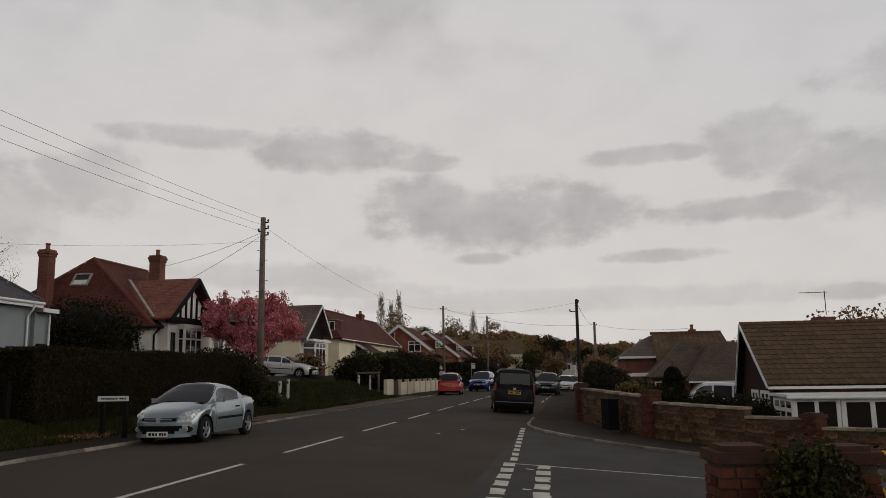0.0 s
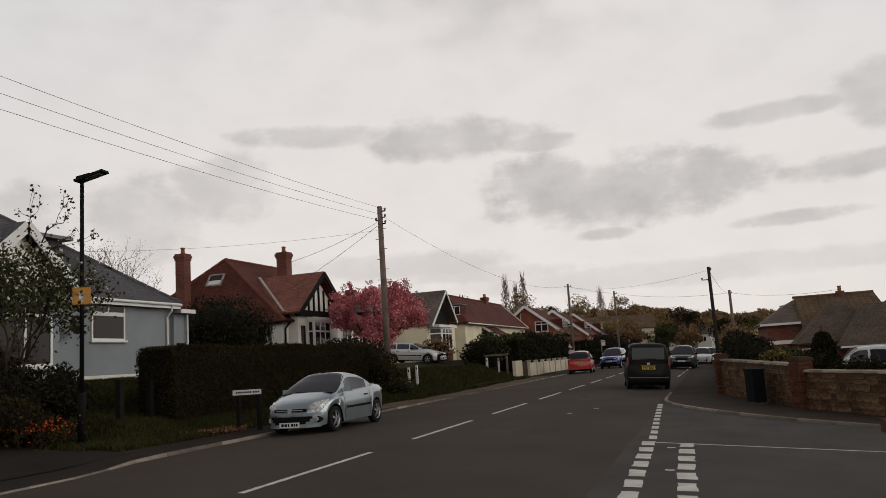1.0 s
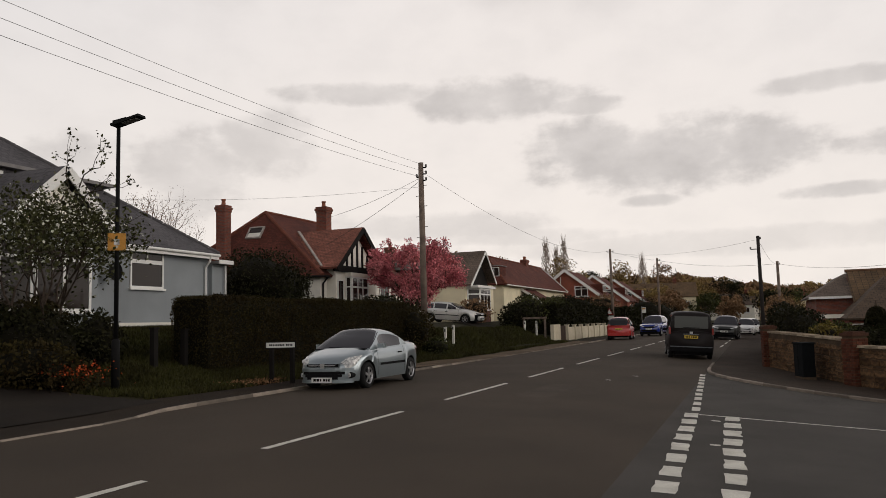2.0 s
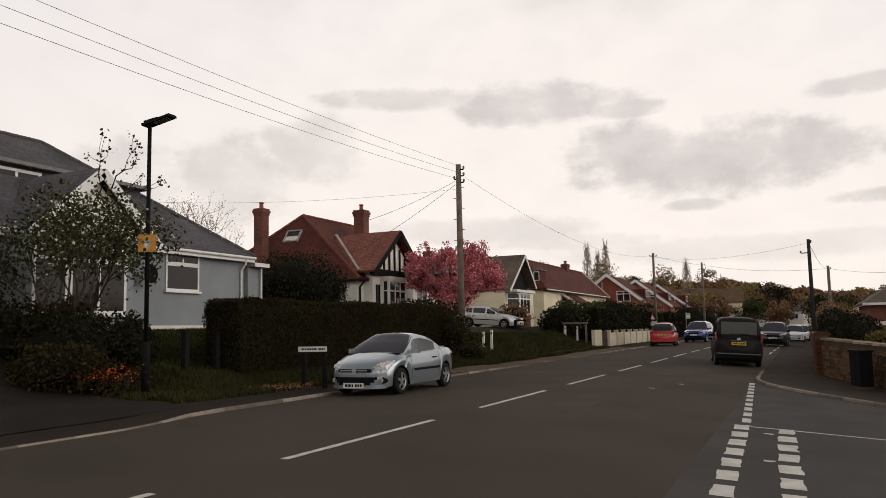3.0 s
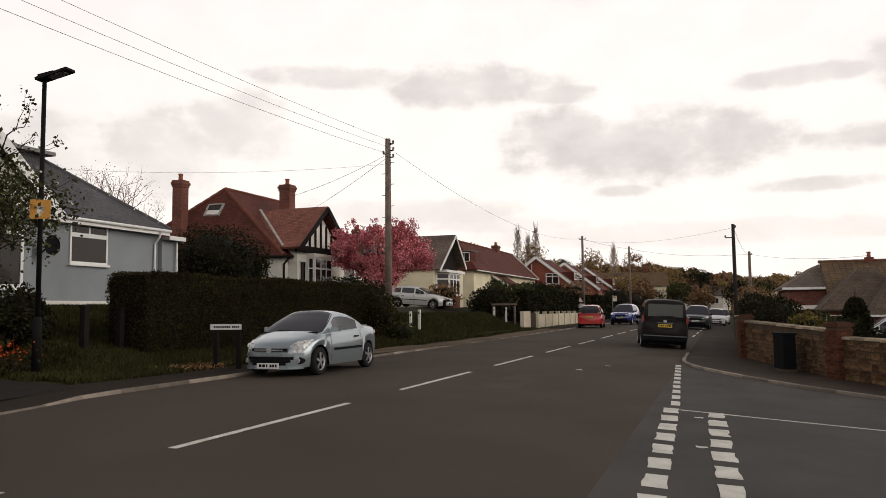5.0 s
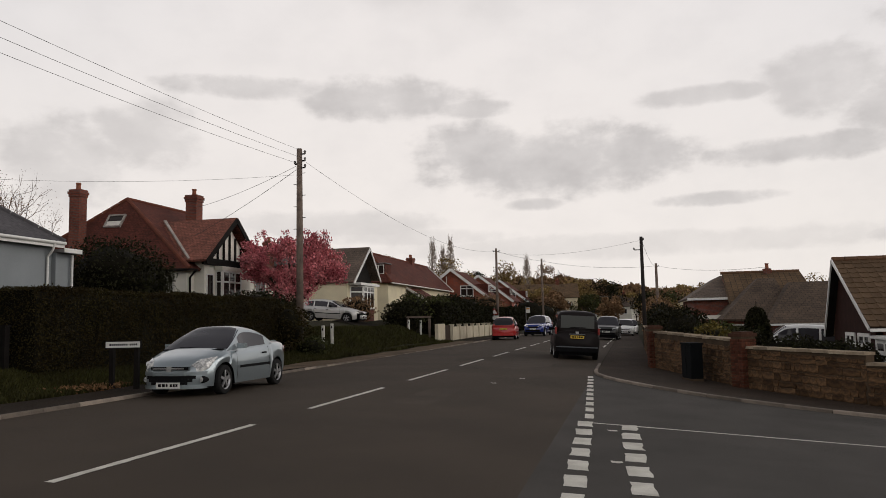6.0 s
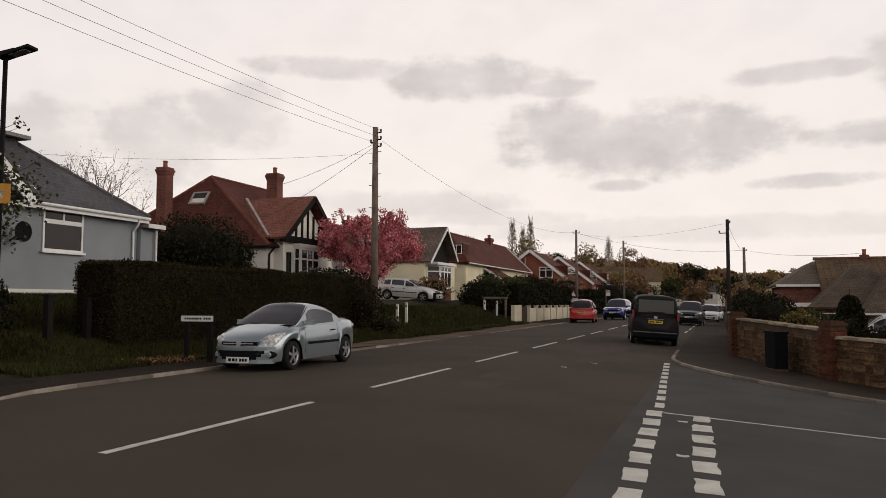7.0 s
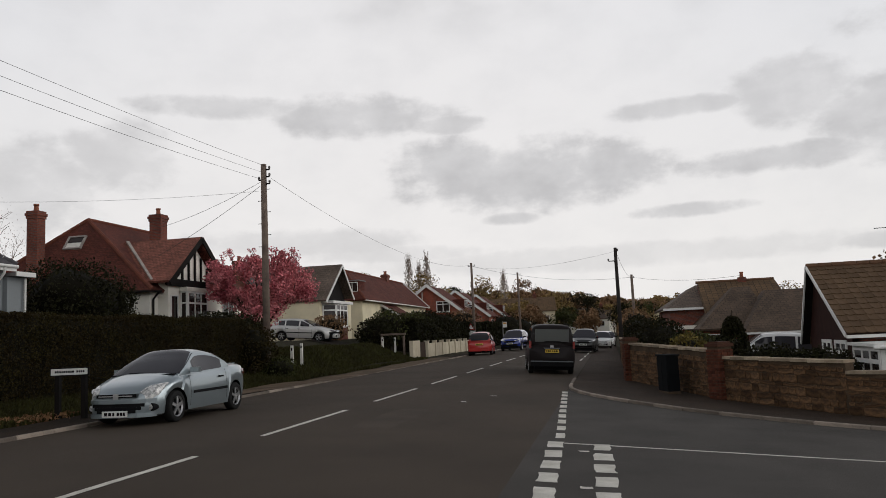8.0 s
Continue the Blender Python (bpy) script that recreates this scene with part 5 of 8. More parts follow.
def wheel(parent, x, y, r, side, alloy=True, spokes=5):
    """Tyre, rim and spokes; side is +1 for the car's left."""
    w = 0.19
    bm = bmesh.new()
    prof = [(r * 0.66, w / 2 * 0.92), (r * 0.9, w / 2), (r, w / 2 * 0.75), (r, -w / 2 * 0.75), (r * 0.9, -w / 2), (r * 0.66, -w / 2 * 0.92)]
    rings = [[bm.verts.new((x + a * math.cos(k * math.tau / 28), y + side * b, r + a * math.sin(k * math.tau / 28))) for k in range(28)] for a, b in prof]
    for r0, r1 in zip(rings, rings[1:]):
        for k in range(28):
            bm.faces.new((r0[k], r0[(k + 1) % 28], r1[(k + 1) % 28], r1[k]))
    bm.faces.new(rings[-1])
    tyre = part("wheel", bm, TYRE, parent, smooth_faces=True)
    bm = bmesh.new()
    yo = y + side * (w / 2 * 0.92)
    for a, b, dy in ((r * 0.66, r * 0.585, 0.004),):
        ro = [bm.verts.new((x + a * math.cos(k * math.tau / 28), yo + side * dy, r + a * math.sin(k * math.tau / 28))) for k in range(28)]
        ri = [bm.verts.new((x + b * math.cos(k * math.tau / 28), yo + side * (dy - 0.03), r + b * math.sin(k * math.tau / 28))) for k in range(28)]
        for k in range(28):
            bm.faces.new((ro[k], ro[(k + 1) % 28], ri[(k + 1) % 28], ri[k]))
    for k in range(spokes):
        a = k * math.tau / spokes + 0.35
        bar(bm, (x + 0.03 * math.cos(a), yo - side * 0.012, r + 0.03 * math.sin(a)), (x + r * 0.62 * math.cos(a), yo - side * 0.02, r + r * 0.62 * math.sin(a)), 0.055, 0.025, (0, 1, 0))
    tube(bm, [(x, yo - side * 0.03, r), (x, yo + side * 0.004, r)], 0.055, 10)
    part("rim", bm, ALLOY, tyre)
    bm = bmesh.new()
    tube(bm, [(x, yo - side * 0.05, r), (x, yo - side * 0.045, r)], r * 0.6, 20)
    part("brake_disc", bm, BLACK_TRIM, tyre)
    return tyre


class Shell:
    """The lofted body and cabin of a car: x forward, y to its left, z up, from its plan and profile knots."""

    def __init__(self, c):
        self.c = c

    def half(self, s):
        return curve_at(self.c["plan"], s) * self.c["width"] / 2

    def deck(self, s):
        return curve_at(self.c["deck"], s)

    def floor(self, s):
        z = curve_at(self.c["sill"], s)
        ra = self.c["wheel_r"] + 0.055
        for ax in self.c["axles"]:
            d = s - ax
            if abs(d) < ra:
                z = max(z, self.c["wheel_r"] + math.sqrt(ra * ra - d * d))
        return z

    def roof(self, s):
        return curve_at(self.c["roof"], s)

    def body_ring(self, s):
        w, zt, zb = self.half(s), self.deck(s), self.floor(s)
        cr = self.c.get("crown", 0.05)
        h = zt - zb
        side = [(0.0, zt + cr), (0.5 * w, zt + cr * 0.8), (0.82 * w, zt + cr * 0.15), (0.925 * w, zt - 0.035), (0.972 * w, zt - min(0.13, h * 0.3)),
                (1.0 * w, zb + h * 0.52), (0.995 * w, zb + h * 0.35), (0.975 * w, zb + h * 0.12), (0.955 * w, zb)]
        return side

    def cabin_ring(self, s, lift=0.0):
        """Half section of the cabin from the belt up to the roof's middle."""
        wb = self.half(s) * self.c.get("cabin_in", 0.9)
        z0, z1 = self.deck(s) - 0.02, self.roof(s)
        k = max(0.0, min(1.0, (z1 - z0) / self.c["cabin_h"]))
        lean = self.c.get("lean", 0.22) * k
        wt = wb - lean * (z1 - z0) / self.c["cabin_h"]
        r = 0.10 * k + 0.01
        return [(wb + lift, z0), (wb + (wt - wb) * 0.5 + lift, z0 + (z1 - z0 - r) * 0.5), (wt + lift, z1 - r), (wt - r * 0.5 + lift * 0.7, z1 - r * 0.35 + lift * 0.7),
                (wt - r * 1.6, z1 + lift), (wt * 0.5, z1 + 0.022 * k + lift), (0.0, z1 + 0.03 * k + lift)]


def nose(sh, y, x1):
    """How far forward the body reaches at a distance y from its middle."""
    s = x1
    while s > x1 - 1.2 and sh.half(s) * 0.985 < abs(y):
        s -= 0.01
    return s


def loft(rings, mirror=True, closed_ends=True):
    bm = bmesh.new()
    full = []
    for s, pts in rings:
        ring = [(s, y, z) for y, z in pts]
        if mirror:
            ring = ring + [(s, -y, z) for y, z in reversed(pts) if abs(y) > 1e-6]
        full.append([bm.verts.new(p) for p in ring])
    for a, b in zip(full, full[1:]):
        for k in range(len(a) - 1):
            bm.faces.new((a[k], a[k + 1], b[k + 1], b[k]))
    return bm, full


def car(name, c, paint, at, heading, label, group="parked cars", extra_tilt=0.0):
    m = Matrix.Translation(at) @ Matrix.Rotation((math.atan(SLOPE) if at[0] > -4.5 else 0.0) + radians(extra_tilt), 4, "Y") @ Matrix.Rotation(radians(heading), 4, "Z")
    t = thing(name, label, "car" if "van" not in name else "van", group, at=m)
    sh = Shell(c)
    L = c["length"]
    x0, x1 = -L / 2, L / 2
    n = 72
    stations = sorted({x0 + L * (0.5 - 0.5 * math.cos(math.pi * i / n)) for i in range(n + 1)} | {x0 + L * i / n for i in range(n + 1)})
    bm, full = loft([(s, [(y, z) for y, z in sh.body_ring(s)][::-1]) for s in stations])
    bm.faces.new(full[0])
    bm.faces.new(full[-1][::-1])
    body = part("body", bm, paint, t, smooth_faces=True)
    # underside and wheel wells
    bm = bmesh.new()
    box(bm, (x0 + 0.15, -c["width"] * 0.36, 0.17), (x1 - 0.15, c["width"] * 0.36, 0.62))
    part("underside", bm, BLACK_TRIM, t)
    # cabin
    a, b = c["cabin"]
    st = [a + (b - a) * i / 44 for i in range(45)]
    bm, full = loft([(s, sh.cabin_ring(s)) for s in st])
    bm.faces.new(full[0])
    bm.faces.new(full[-1][::-1])
    cabin = part("cabin", bm, paint, t, smooth_faces=True)

    def glazing(pname, s0, s1, k0, k1, both, inset=0.0, steps=16):
        """Glass over a stretch of the cabin: rings s0..s1, section points k0..k1 (0 belt, 6 roof middle)."""
        for side in ((1, -1) if both else (0,)):
            bm2 = bmesh.new()
            prev = None
            for i in range(steps + 1):
                s = s0 + (s1 - s0) * i / steps
                ring = sh.cabin_ring(s, 0.006)

                def point(k):
                    j = min(int(k), 5)
                    f = k - j
                    return (ring[j][0] * (1 - f) + ring[j + 1][0] * f, ring[j][1] * (1 - f) + ring[j + 1][1] * f)

                ks = [k0 + (k1 - k0) * q / 5 for q in range(6)]
                pts = [point(k) for k in ks]
                row = [(s, y * (side or 1), z) for y, z in pts]
                if not both:
                    row = row + [(s, -y, z) for _, y, z in reversed(row[:-1])]
                row = [bm2.verts.new(p) for p in row]
                if prev:
                    for q in range(len(row) - 1):
                        bm2.faces.new((prev[q], prev[q + 1], row[q + 1], row[q]))
                prev = row
            part(pname, bm2, CAR_GLASS, cabin, smooth_faces=True)

    ws, we = c["screen"]
    glazing("windscreen", ws, we, c.get("screen_k", 2.6), 6, False)
    rs, re = c["rear_glass"]
    glazing("rear_window", rs, re, c.get("rear_k", 2.6), 6, False)
    for s0, s1 in c["side_glass"]:
        glazing("side_window", s0, s1, 0.22, 1.9, True)
    for ax in c["axles"]:
        for side in (1, -1):
            wheel(t, ax, side * (c["width"] / 2 - 0.135), c["wheel_r"], side, spokes=c.get("spokes", 5))
    # front
    fw = sh.half(x1 - 0.25)
    zh = c["lamp_z"]
    for side in (1, -1):
        bm = bmesh.new()
        if "lamp_patch" in c:
            # teardrop lamp laid on the front corner of the wing
            s0, s1 = c["lamp_patch"]
            prev = None
            for i in range(13):
                f = i / 12
                s = s0 + (s1 - s0) * f
                ring = sh.body_ring(s)
                spread = min(1.0, 0.12 + 1.5 * f)
                row = []
                for q in range(7):
                    k = 3.2 + (q / 6 * 2.6 - 1.5) * spread
                    j = int(k)
                    y = ring[j][0] + (ring[j + 1][0] - ring[j][0]) * (k - j)
                    z = ring[j][1] + (ring[j + 1][1] - ring[j][1]) * (k - j)
                    rise = 0.012 if 0 < q < 6 and 0 < i < 12 else 0.003
                    row.append(bm.verts.new((s + rise, side * (y + rise), z + rise)))
                if prev:
                    for q in range(6):
                        bm.faces.new((prev[q], prev[q + 1], row[q + 1], row[q]))
                prev = row
            lens = part("headlight", bm, LAMP_CLEAR, t, smooth_faces=True)
            bm = bmesh.new()
            ring = sh.body_ring(s1 - 0.13)
            y, z = side * ring[3][0] * 0.97, ring[3][1] - 0.005
            tube(bm, [(s1 - 0.15, y, z), (s1 - 0.10, y, z + 0.008)], [0.05, 0.055], 12)
            part("reflector", bm, ALLOY, lens)
            continue
        lw = c.get("lamp_w", 0.42)
        pts = []
        for i in range(7):
            f = i / 6
            yy = fw * (0.98 - f * lw / fw)
            # follow the nose
            ss = nose(sh, yy, x1) - 0.015
            zz = zh + c.get("lamp_rise", 0.10) * (1 - f)
            pts.append(((ss + 0.022, side * yy, zz - 0.075 * (0.5 + 0.5 * f)), (ss - c.get("lamp_back", 0.2), side * yy * 0.955, sh.deck(ss - c.get("lamp_back", 0.2)) + 0.02 - 0.03 * (1 - f))))
        lo_r = [bm.verts.new(p[0]) for p in pts]
        hi_r = [bm.verts.new(p[1]) for p in pts]
        bk = [bm.verts.new((p[1][0] - 0.06, p[1][1] * 0.97, p[0][2])) for p in pts]
        for i in range(6):
            bm.faces.new((lo_r[i], lo_r[i + 1], hi_r[i + 1], hi_r[i]))
            bm.faces.new((hi_r[i], hi_r[i + 1], bk[i + 1], bk[i]))
            bm.faces.new((bk[i], bk[i + 1], lo_r[i + 1], lo_r[i]))
        part("headlight", bm, LAMP_CLEAR, t)
    def front_strip(pname, z0, z1, wide, mat, out_=0.012):
        bm = bmesh.new()
        prev = None
        for i in range(13):
            yy = fw * wide * (i / 6 - 1)
            ss = nose(sh, yy, x1) + out_
            row = [bm.verts.new((ss, yy, z0)), bm.verts.new((ss, yy, z1)), bm.verts.new((ss - 0.12, yy, z1)), bm.verts.new((ss - 0.12, yy, z0))]
            if prev:
                for q in range(4):
                    bm.faces.new((prev[q], prev[(q + 1) % 4], row[(q + 1) % 4], row[q]))
            prev = row
        return part(pname, bm, mat, t)
    for pname, z0, z1, wide, key in c.get("front", ()):
        front_strip(pname, z0, z1, wide, {"black": BLACK_TRIM, "paint": paint, "chrome": ALLOY}[key], 0.018 if key == "black" else 0.05)
    pz = c.get("plate_z", 0.33)
    def plate(xx, mat, zz):
        s = 1 if xx > 0 else -1
        p = part("number_plate", boxes(((min(xx, xx + s * 0.02), -0.26, zz), (max(xx, xx + s * 0.02), 0.26, zz + 0.115))), mat, t)
        bm = bmesh.new()
        for y0, y1 in ((-0.21, -0.145), (-0.125, -0.06), (-0.04, 0.0), (0.05, 0.10), (0.115, 0.16), (0.175, 0.22)):
            box(bm, (xx + s * 0.02 - 0.001, y0, zz + 0.028), (xx + s * 0.02 + 0.003, y1, zz + 0.088))
        part("plate_marking", bm, BLACK_TRIM, p)["kind"] = "stuff"
    plate(x1 + 0.05, PLATE_WHITE, pz)
    plate(x0 - 0.05, PLATE_YELLOW, c.get("rear_plate_z", 0.75))
    # rear lamps
    rw = sh.half(x0 + 0.12)
    for side in (1, -1):
        z0, z1 = c["tail_z"]
        if c.get("tail_wrap"):
            # lamp wrapped round the rear corner
            bm = bmesh.new()
            prev = None
            for i in range(9):
                s = x0 + 0.035 + c["tail_wrap"] * i / 8
                yo = sh.half(s) + 0.004
                mid, hh = (z0 + z1) / 2, (z1 - z0) / 2 * (1 - 0.75 * (i / 8) ** 2)
                row = [bm.verts.new((s, side * yo * 0.99, mid + hh * 0.8)), bm.verts.new((s, side * yo, mid)), bm.verts.new((s, side * yo, mid - hh * 0.8)), bm.verts.new((s, side * (yo - 0.05), mid))]
                if prev:
                    for q in range(4):
                        bm.faces.new((prev[q], prev[(q + 1) % 4], row[(q + 1) % 4], row[q]))
                prev = row
            part("tail_light", bm, LAMP_RED, t, smooth_faces=True)
            continue
        bm = boxes(((x0 - 0.02, rw * 0.89 if side > 0 else -rw * 0.985, z0), (x0 + 0.07, rw * 0.985 if side > 0 else -rw * 0.89, z1)))
        part("tail_light", bm, LAMP_RED, t, bevel=0.02)
    bw = sh.half(x0 + 0.02) * 0.96
    part("rear_bumper", boxes(((x0 - 0.05, -bw, 0.30), (x0 + 0.12, bw, 0.50))), BLACK_TRIM if c.get("dark_bumper") else paint, t, bevel=0.03)
    # mirrors, handles, side strips, seams
    for side in (1, -1):
        w = sh.half(ws - 0.35)
        mx = we - 0.05 if "mirror" not in c else c["mirror"]
        bm = boxes(((mx - 0.05, side * (w * 0.93) - 0.02 if side > 0 else -w * 0.93 - 0.17, sh.deck(mx) + 0.02), (mx + 0.06, w * 0.93 + 0.17 if side > 0 else -w * 0.93 + 0.02, sh.deck(mx) + 0.125)))
        part("door_mirror", bm, BLACK_TRIM if c.get("black_mirror", True) else paint, t, bevel=0.035)
        for s0, s1 in c.get("strips", ()):
            bm = bmesh.new()
            prev = None
            for i in range(9):
                s = s0 + (s1 - s0) * i / 8
                zz = c.get("strip_z", 0.52)
                row = [bm.verts.new((s, side * (sh.half(s) + 0.012), zz)), bm.verts.new((s, side * (sh.half(s) + 0.012), zz + 0.05)),
                       bm.verts.new((s, side * (sh.half(s) - 0.03), zz + 0.06)), bm.verts.new((s, side * (sh.half(s) - 0.03), zz - 0.01))]
                if prev:
                    for q in range(4):
                        bm.faces.new((prev[q], prev[(q + 1) % 4], row[(q + 1) % 4], row[q]))
                prev = row
            part("rubbing_strip", bm, BLACK_TRIM, t)
        for s in c.get("handles", ()):
            bm = boxes(((s - 0.09, side * (sh.half(s) * 0.985) - 0.015, sh.deck(s) - 0.17), (s + 0.09, side * (sh.half(s) * 0.985) + 0.025, sh.deck(s) - 0.14)))
            part("door_handle", bm, BLACK_TRIM, t)
        for s in c.get("seams", ()):
            bm = bmesh.new()
            prev = None
            pts = sh.body_ring(s)[3:8]
            for y, z in pts:
                row = [bm.verts.new((s - 0.005, side * (y + 0.003), z)), bm.verts.new((s + 0.005, side * (y + 0.003), z))]
                if prev:
                    bm.faces.new((prev[0], prev[1], row[1], row[0]))
                prev = row
            part("door_seam", bm, BLACK_TRIM, t)
    return t, sh


STRIP_GREY = material("grey_strip", (0.10, 0.11, 0.12), 0.5, 0.1, 4, 40, 0.0)
COUPE = dict(length=3.83, width=1.68, wheel_r=0.30, axles=(1.13, -1.31), cabin=(-1.12, 1.03), cabin_h=0.52, lean=0.2, cabin_in=0.89,
             plan=[(-1.915, 0.74), (-1.8, 0.88), (-1.4, 0.985), (-0.6, 1.0), (0.6, 1.0), (1.2, 0.97), (1.6, 0.86), (1.8, 0.72), (1.915, 0.50)],
             deck=[(-1.915, 0.60), (-1.86, 0.88), (-1.75, 0.985), (-1.2, 0.99), (-0.4, 0.93), (0.5, 0.90), (0.95, 0.90), (1.4, 0.80), (1.72, 0.68), (1.86, 0.56), (1.915, 0.44)],
             sill=[(-1.915, 0.34), (-1.6, 0.25), (-1.0, 0.2), (1.0, 0.2), (1.6, 0.2), (1.915, 0.19)],
             roof=[(-1.12, 0.98), (-0.85, 1.16), (-0.45, 1.33), (-0.1, 1.372), (0.12, 1.36), (0.45, 1.22), (0.8, 1.03), (1.03, 0.89)],
             screen=(0.98, 0.16), rear_glass=(-1.05, -0.55), side_glass=((-0.74, 0.42),), lamp_z=0.615, lamp_w=0.44, lamp_rise=0.09, lamp_patch=(1.36, 1.83), tail_wrap=0.2,
             front=(("lower_intake", 0.365, 0.425, 0.78, "black"), ("lower_intake", 0.305, 0.364, 0.70, "black"), ("lower_intake", 0.25, 0.304, 0.58, "black"), ("grille", 0.54, 0.60, 0.60, "black"), ("grille_blade", 0.56, 0.578, 0.5, "chrome"), ("bumper_ridge", 0.44, 0.505, 1.0, "paint"), ("chin", 0.17, 0.235, 0.95, "paint")),
             plate_z=0.185, tail_z=(0.72, 0.92), strips=((-0.82, 0.62),), strip_z=0.51, handles=(-0.55,), seams=(0.70, -0.80), mirror=0.55, black_mirror=False)
silver, _sh = car("parked_car", COUPE, PAINT_SILVER, (-8.22, 15.66, 0.0), -90, "silver-blue coupe parked against the kerb facing down the road")
# emblem, fog lamps, wipers and the boot lip of the coupe
part("badge", boxes(((1.905, -0.05, 0.50), (1.95, 0.05, 0.61))), ALLOY, silver, bevel=0.012)
for s in (1, -1):
    bm = bmesh.new()
    tube(bm, [(1.64, s * 0.62, 0.345), (1.80, s * 0.61, 0.345)], [0.055, 0.05], 14)
    part("fog_light", bm, LAMP_CLEAR, silver)
    bm = bmesh.new()
    tube(bm, [(1.63, s * 0.62, 0.345), (1.775, s * 0.612, 0.345)], [0.085, 0.075], 16)
    part("fog_light_recess", bm, BLACK_TRIM, silver)
    bm = bmesh.new()
    bar(bm, (1.01, s * 0.1 + 0.28, 0.925), (0.93, s * 0.1 - 0.28, 0.955), 0.03, 0.02)
    part("wiper", bm, BLACK_TRIM, silver)
part("scuttle", boxes(((0.98, -0.68, 0.895), (1.10, 0.68, 0.925))), BLACK_TRIM, silver, bevel=0.01)
part("boot_lip", boxes(((-1.84, -0.5, 0.985), (-1.55, 0.5, 1.03))), PAINT_SILVER, silver, bevel=0.02)
part("boot_badge", boxes(((-1.3, 0.52, 1.0), (-1.18, 0.60, 1.06))), BLACK_TRIM, silver)

VAN = dict(length=4.15, width=1.80, wheel_r=0.31, axles=(1.32, -1.32), cabin=(-2.02, 1.25), cabin_h=0.82, lean=0.12, cabin_in=0.95, dark_bumper=True,
           plan=[(-2.075, 0.93), (-1.9, 0.98), (0, 1.0), (1.3, 0.97), (1.8, 0.86), (2.075, 0.6)],
           deck=[(-2.075, 1.05), (-1.95, 1.07), (0, 1.05), (1.0, 1.06), (1.5, 0.98), (1.9, 0.82), (2.075, 0.55)],
           sill=[(-2.075, 0.33), (-1.7, 0.24), (1.7, 0.24), (2.075, 0.28)],
           roof=[(-2.02, 1.50), (-1.95, 1.76), (-1.75, 1.85), (-0.5, 1.88), (0.3, 1.82), (0.8, 1.5), (1.25, 1.05)],
           screen=(1.2, 0.4), rear_glass=(-2.015, -2.01), side_glass=((0.0, 0.75), (-0.95, -0.1), (-1.8, -1.05)), lamp_z=0.78,
           front=(("lower_intake", 0.35, 0.5, 0.7, "black"),), tail_z=(0.98, 1.24), rear_plate_z=0.82, strips=((-0.9, 0.9),), handles=(0.0, -0.5), seams=(0.9, -0.05, -0.95))
van, _sh = car("parked_van", VAN, PAINT_BLACK, (-1.62, 32.6, plane_z(-1.62)), 98, "black people-carrier van standing at the kerb")
part("rear_window", boxes(((-2.10, -0.64, 1.22), (-2.02, 0.64, 1.70))), VAN_GLASS, van, bevel=0.05)
part("rear_door_seam", boxes(((-2.094, -0.78, 0.52), (-2.07, 0.78, 0.535))), BLACK_TRIM, van)
part("badge", boxes(((-2.11, -0.06, 1.01), (-2.08, 0.06, 1.09))), ALLOY, van, bevel=0.01)
part("wiper", boxes(((-2.12, -0.32, 1.23), (-2.10, 0.30, 1.255))), BLACK_TRIM, van)
part("bumper_trim", boxes(((-2.145, -0.8, 0.47), (-2.126, 0.8, 0.51))), STRIP_GREY, van)
part("tailgate_handle", boxes(((-2.115, -0.3, 0.965), (-2.085, 0.3, 1.0))), STRIP_GREY, van, bevel=0.01)
for s in (1, -1):
    bm = bmesh.new()
    tube(bm, [(-1.7, s * 0.68, 1.90), (0.1, s * 0.66, 1.91)], 0.018, 6)
    part("roof_rail", bm, BLACK_TRIM, van)

HATCH = dict(length=4.0, width=1.72, wheel_r=0.30, axles=(1.22, -1.25), cabin=(-1.93, 1.05), cabin_h=0.6, lean=0.2, cabin_in=0.92,
             plan=[(-2.0, 0.86), (-1.8, 0.96), (0, 1.0), (1.2, 0.97), (1.7, 0.84), (2.0, 0.55)],
             deck=[(-2.0, 0.85), (-1.9, 0.95), (0, 0.93), (0.9, 0.93), (1.4, 0.85), (1.85, 0.7), (2.0, 0.5)],
             sill=[(-2.0, 0.36), (-1.6, 0.24), (1.6, 0.22), (2.0, 0.27)],
             roof=[(-1.93, 1.0), (-1.75, 1.3), (-1.5, 1.46), (-0.6, 1.54), (0.1, 1.5), (0.6, 1.22), (1.05, 0.92)],
             screen=(1.0, 0.22), rear_glass=(-1.9, -1.6), side_glass=((-0.05, 0.55), (-1.0, -0.13), (-1.5, -1.08)), lamp_z=0.70,
             front=(("lower_intake", 0.33, 0.46, 0.7, "black"), ("grille", 0.56, 0.62, 0.55, "black")), tail_z=(0.82, 1.05), rear_plate_z=0.72,
             strips=((-0.9, 0.8),), handles=(-0.1, -0.9), seams=(0.75, -0.1, -1.0))
red, _sh = car("parked_car", dict(HATCH, width=1.80, cabin_h=0.68, roof=[(-1.93, 1.05), (-1.8, 1.38), (-1.55, 1.56), (-0.6, 1.63), (0.1, 1.6), (0.6, 1.3), (1.05, 0.92)]), PAINT_RED, (-8.2, 57.2, 0.0), 94, "bright red hatchback parked along the kerb")
part("rear_window", boxes(((-2.0, -0.6, 1.06), (-1.84, 0.6, 1.44))), CAR_GLASS, red, bevel=0.05)
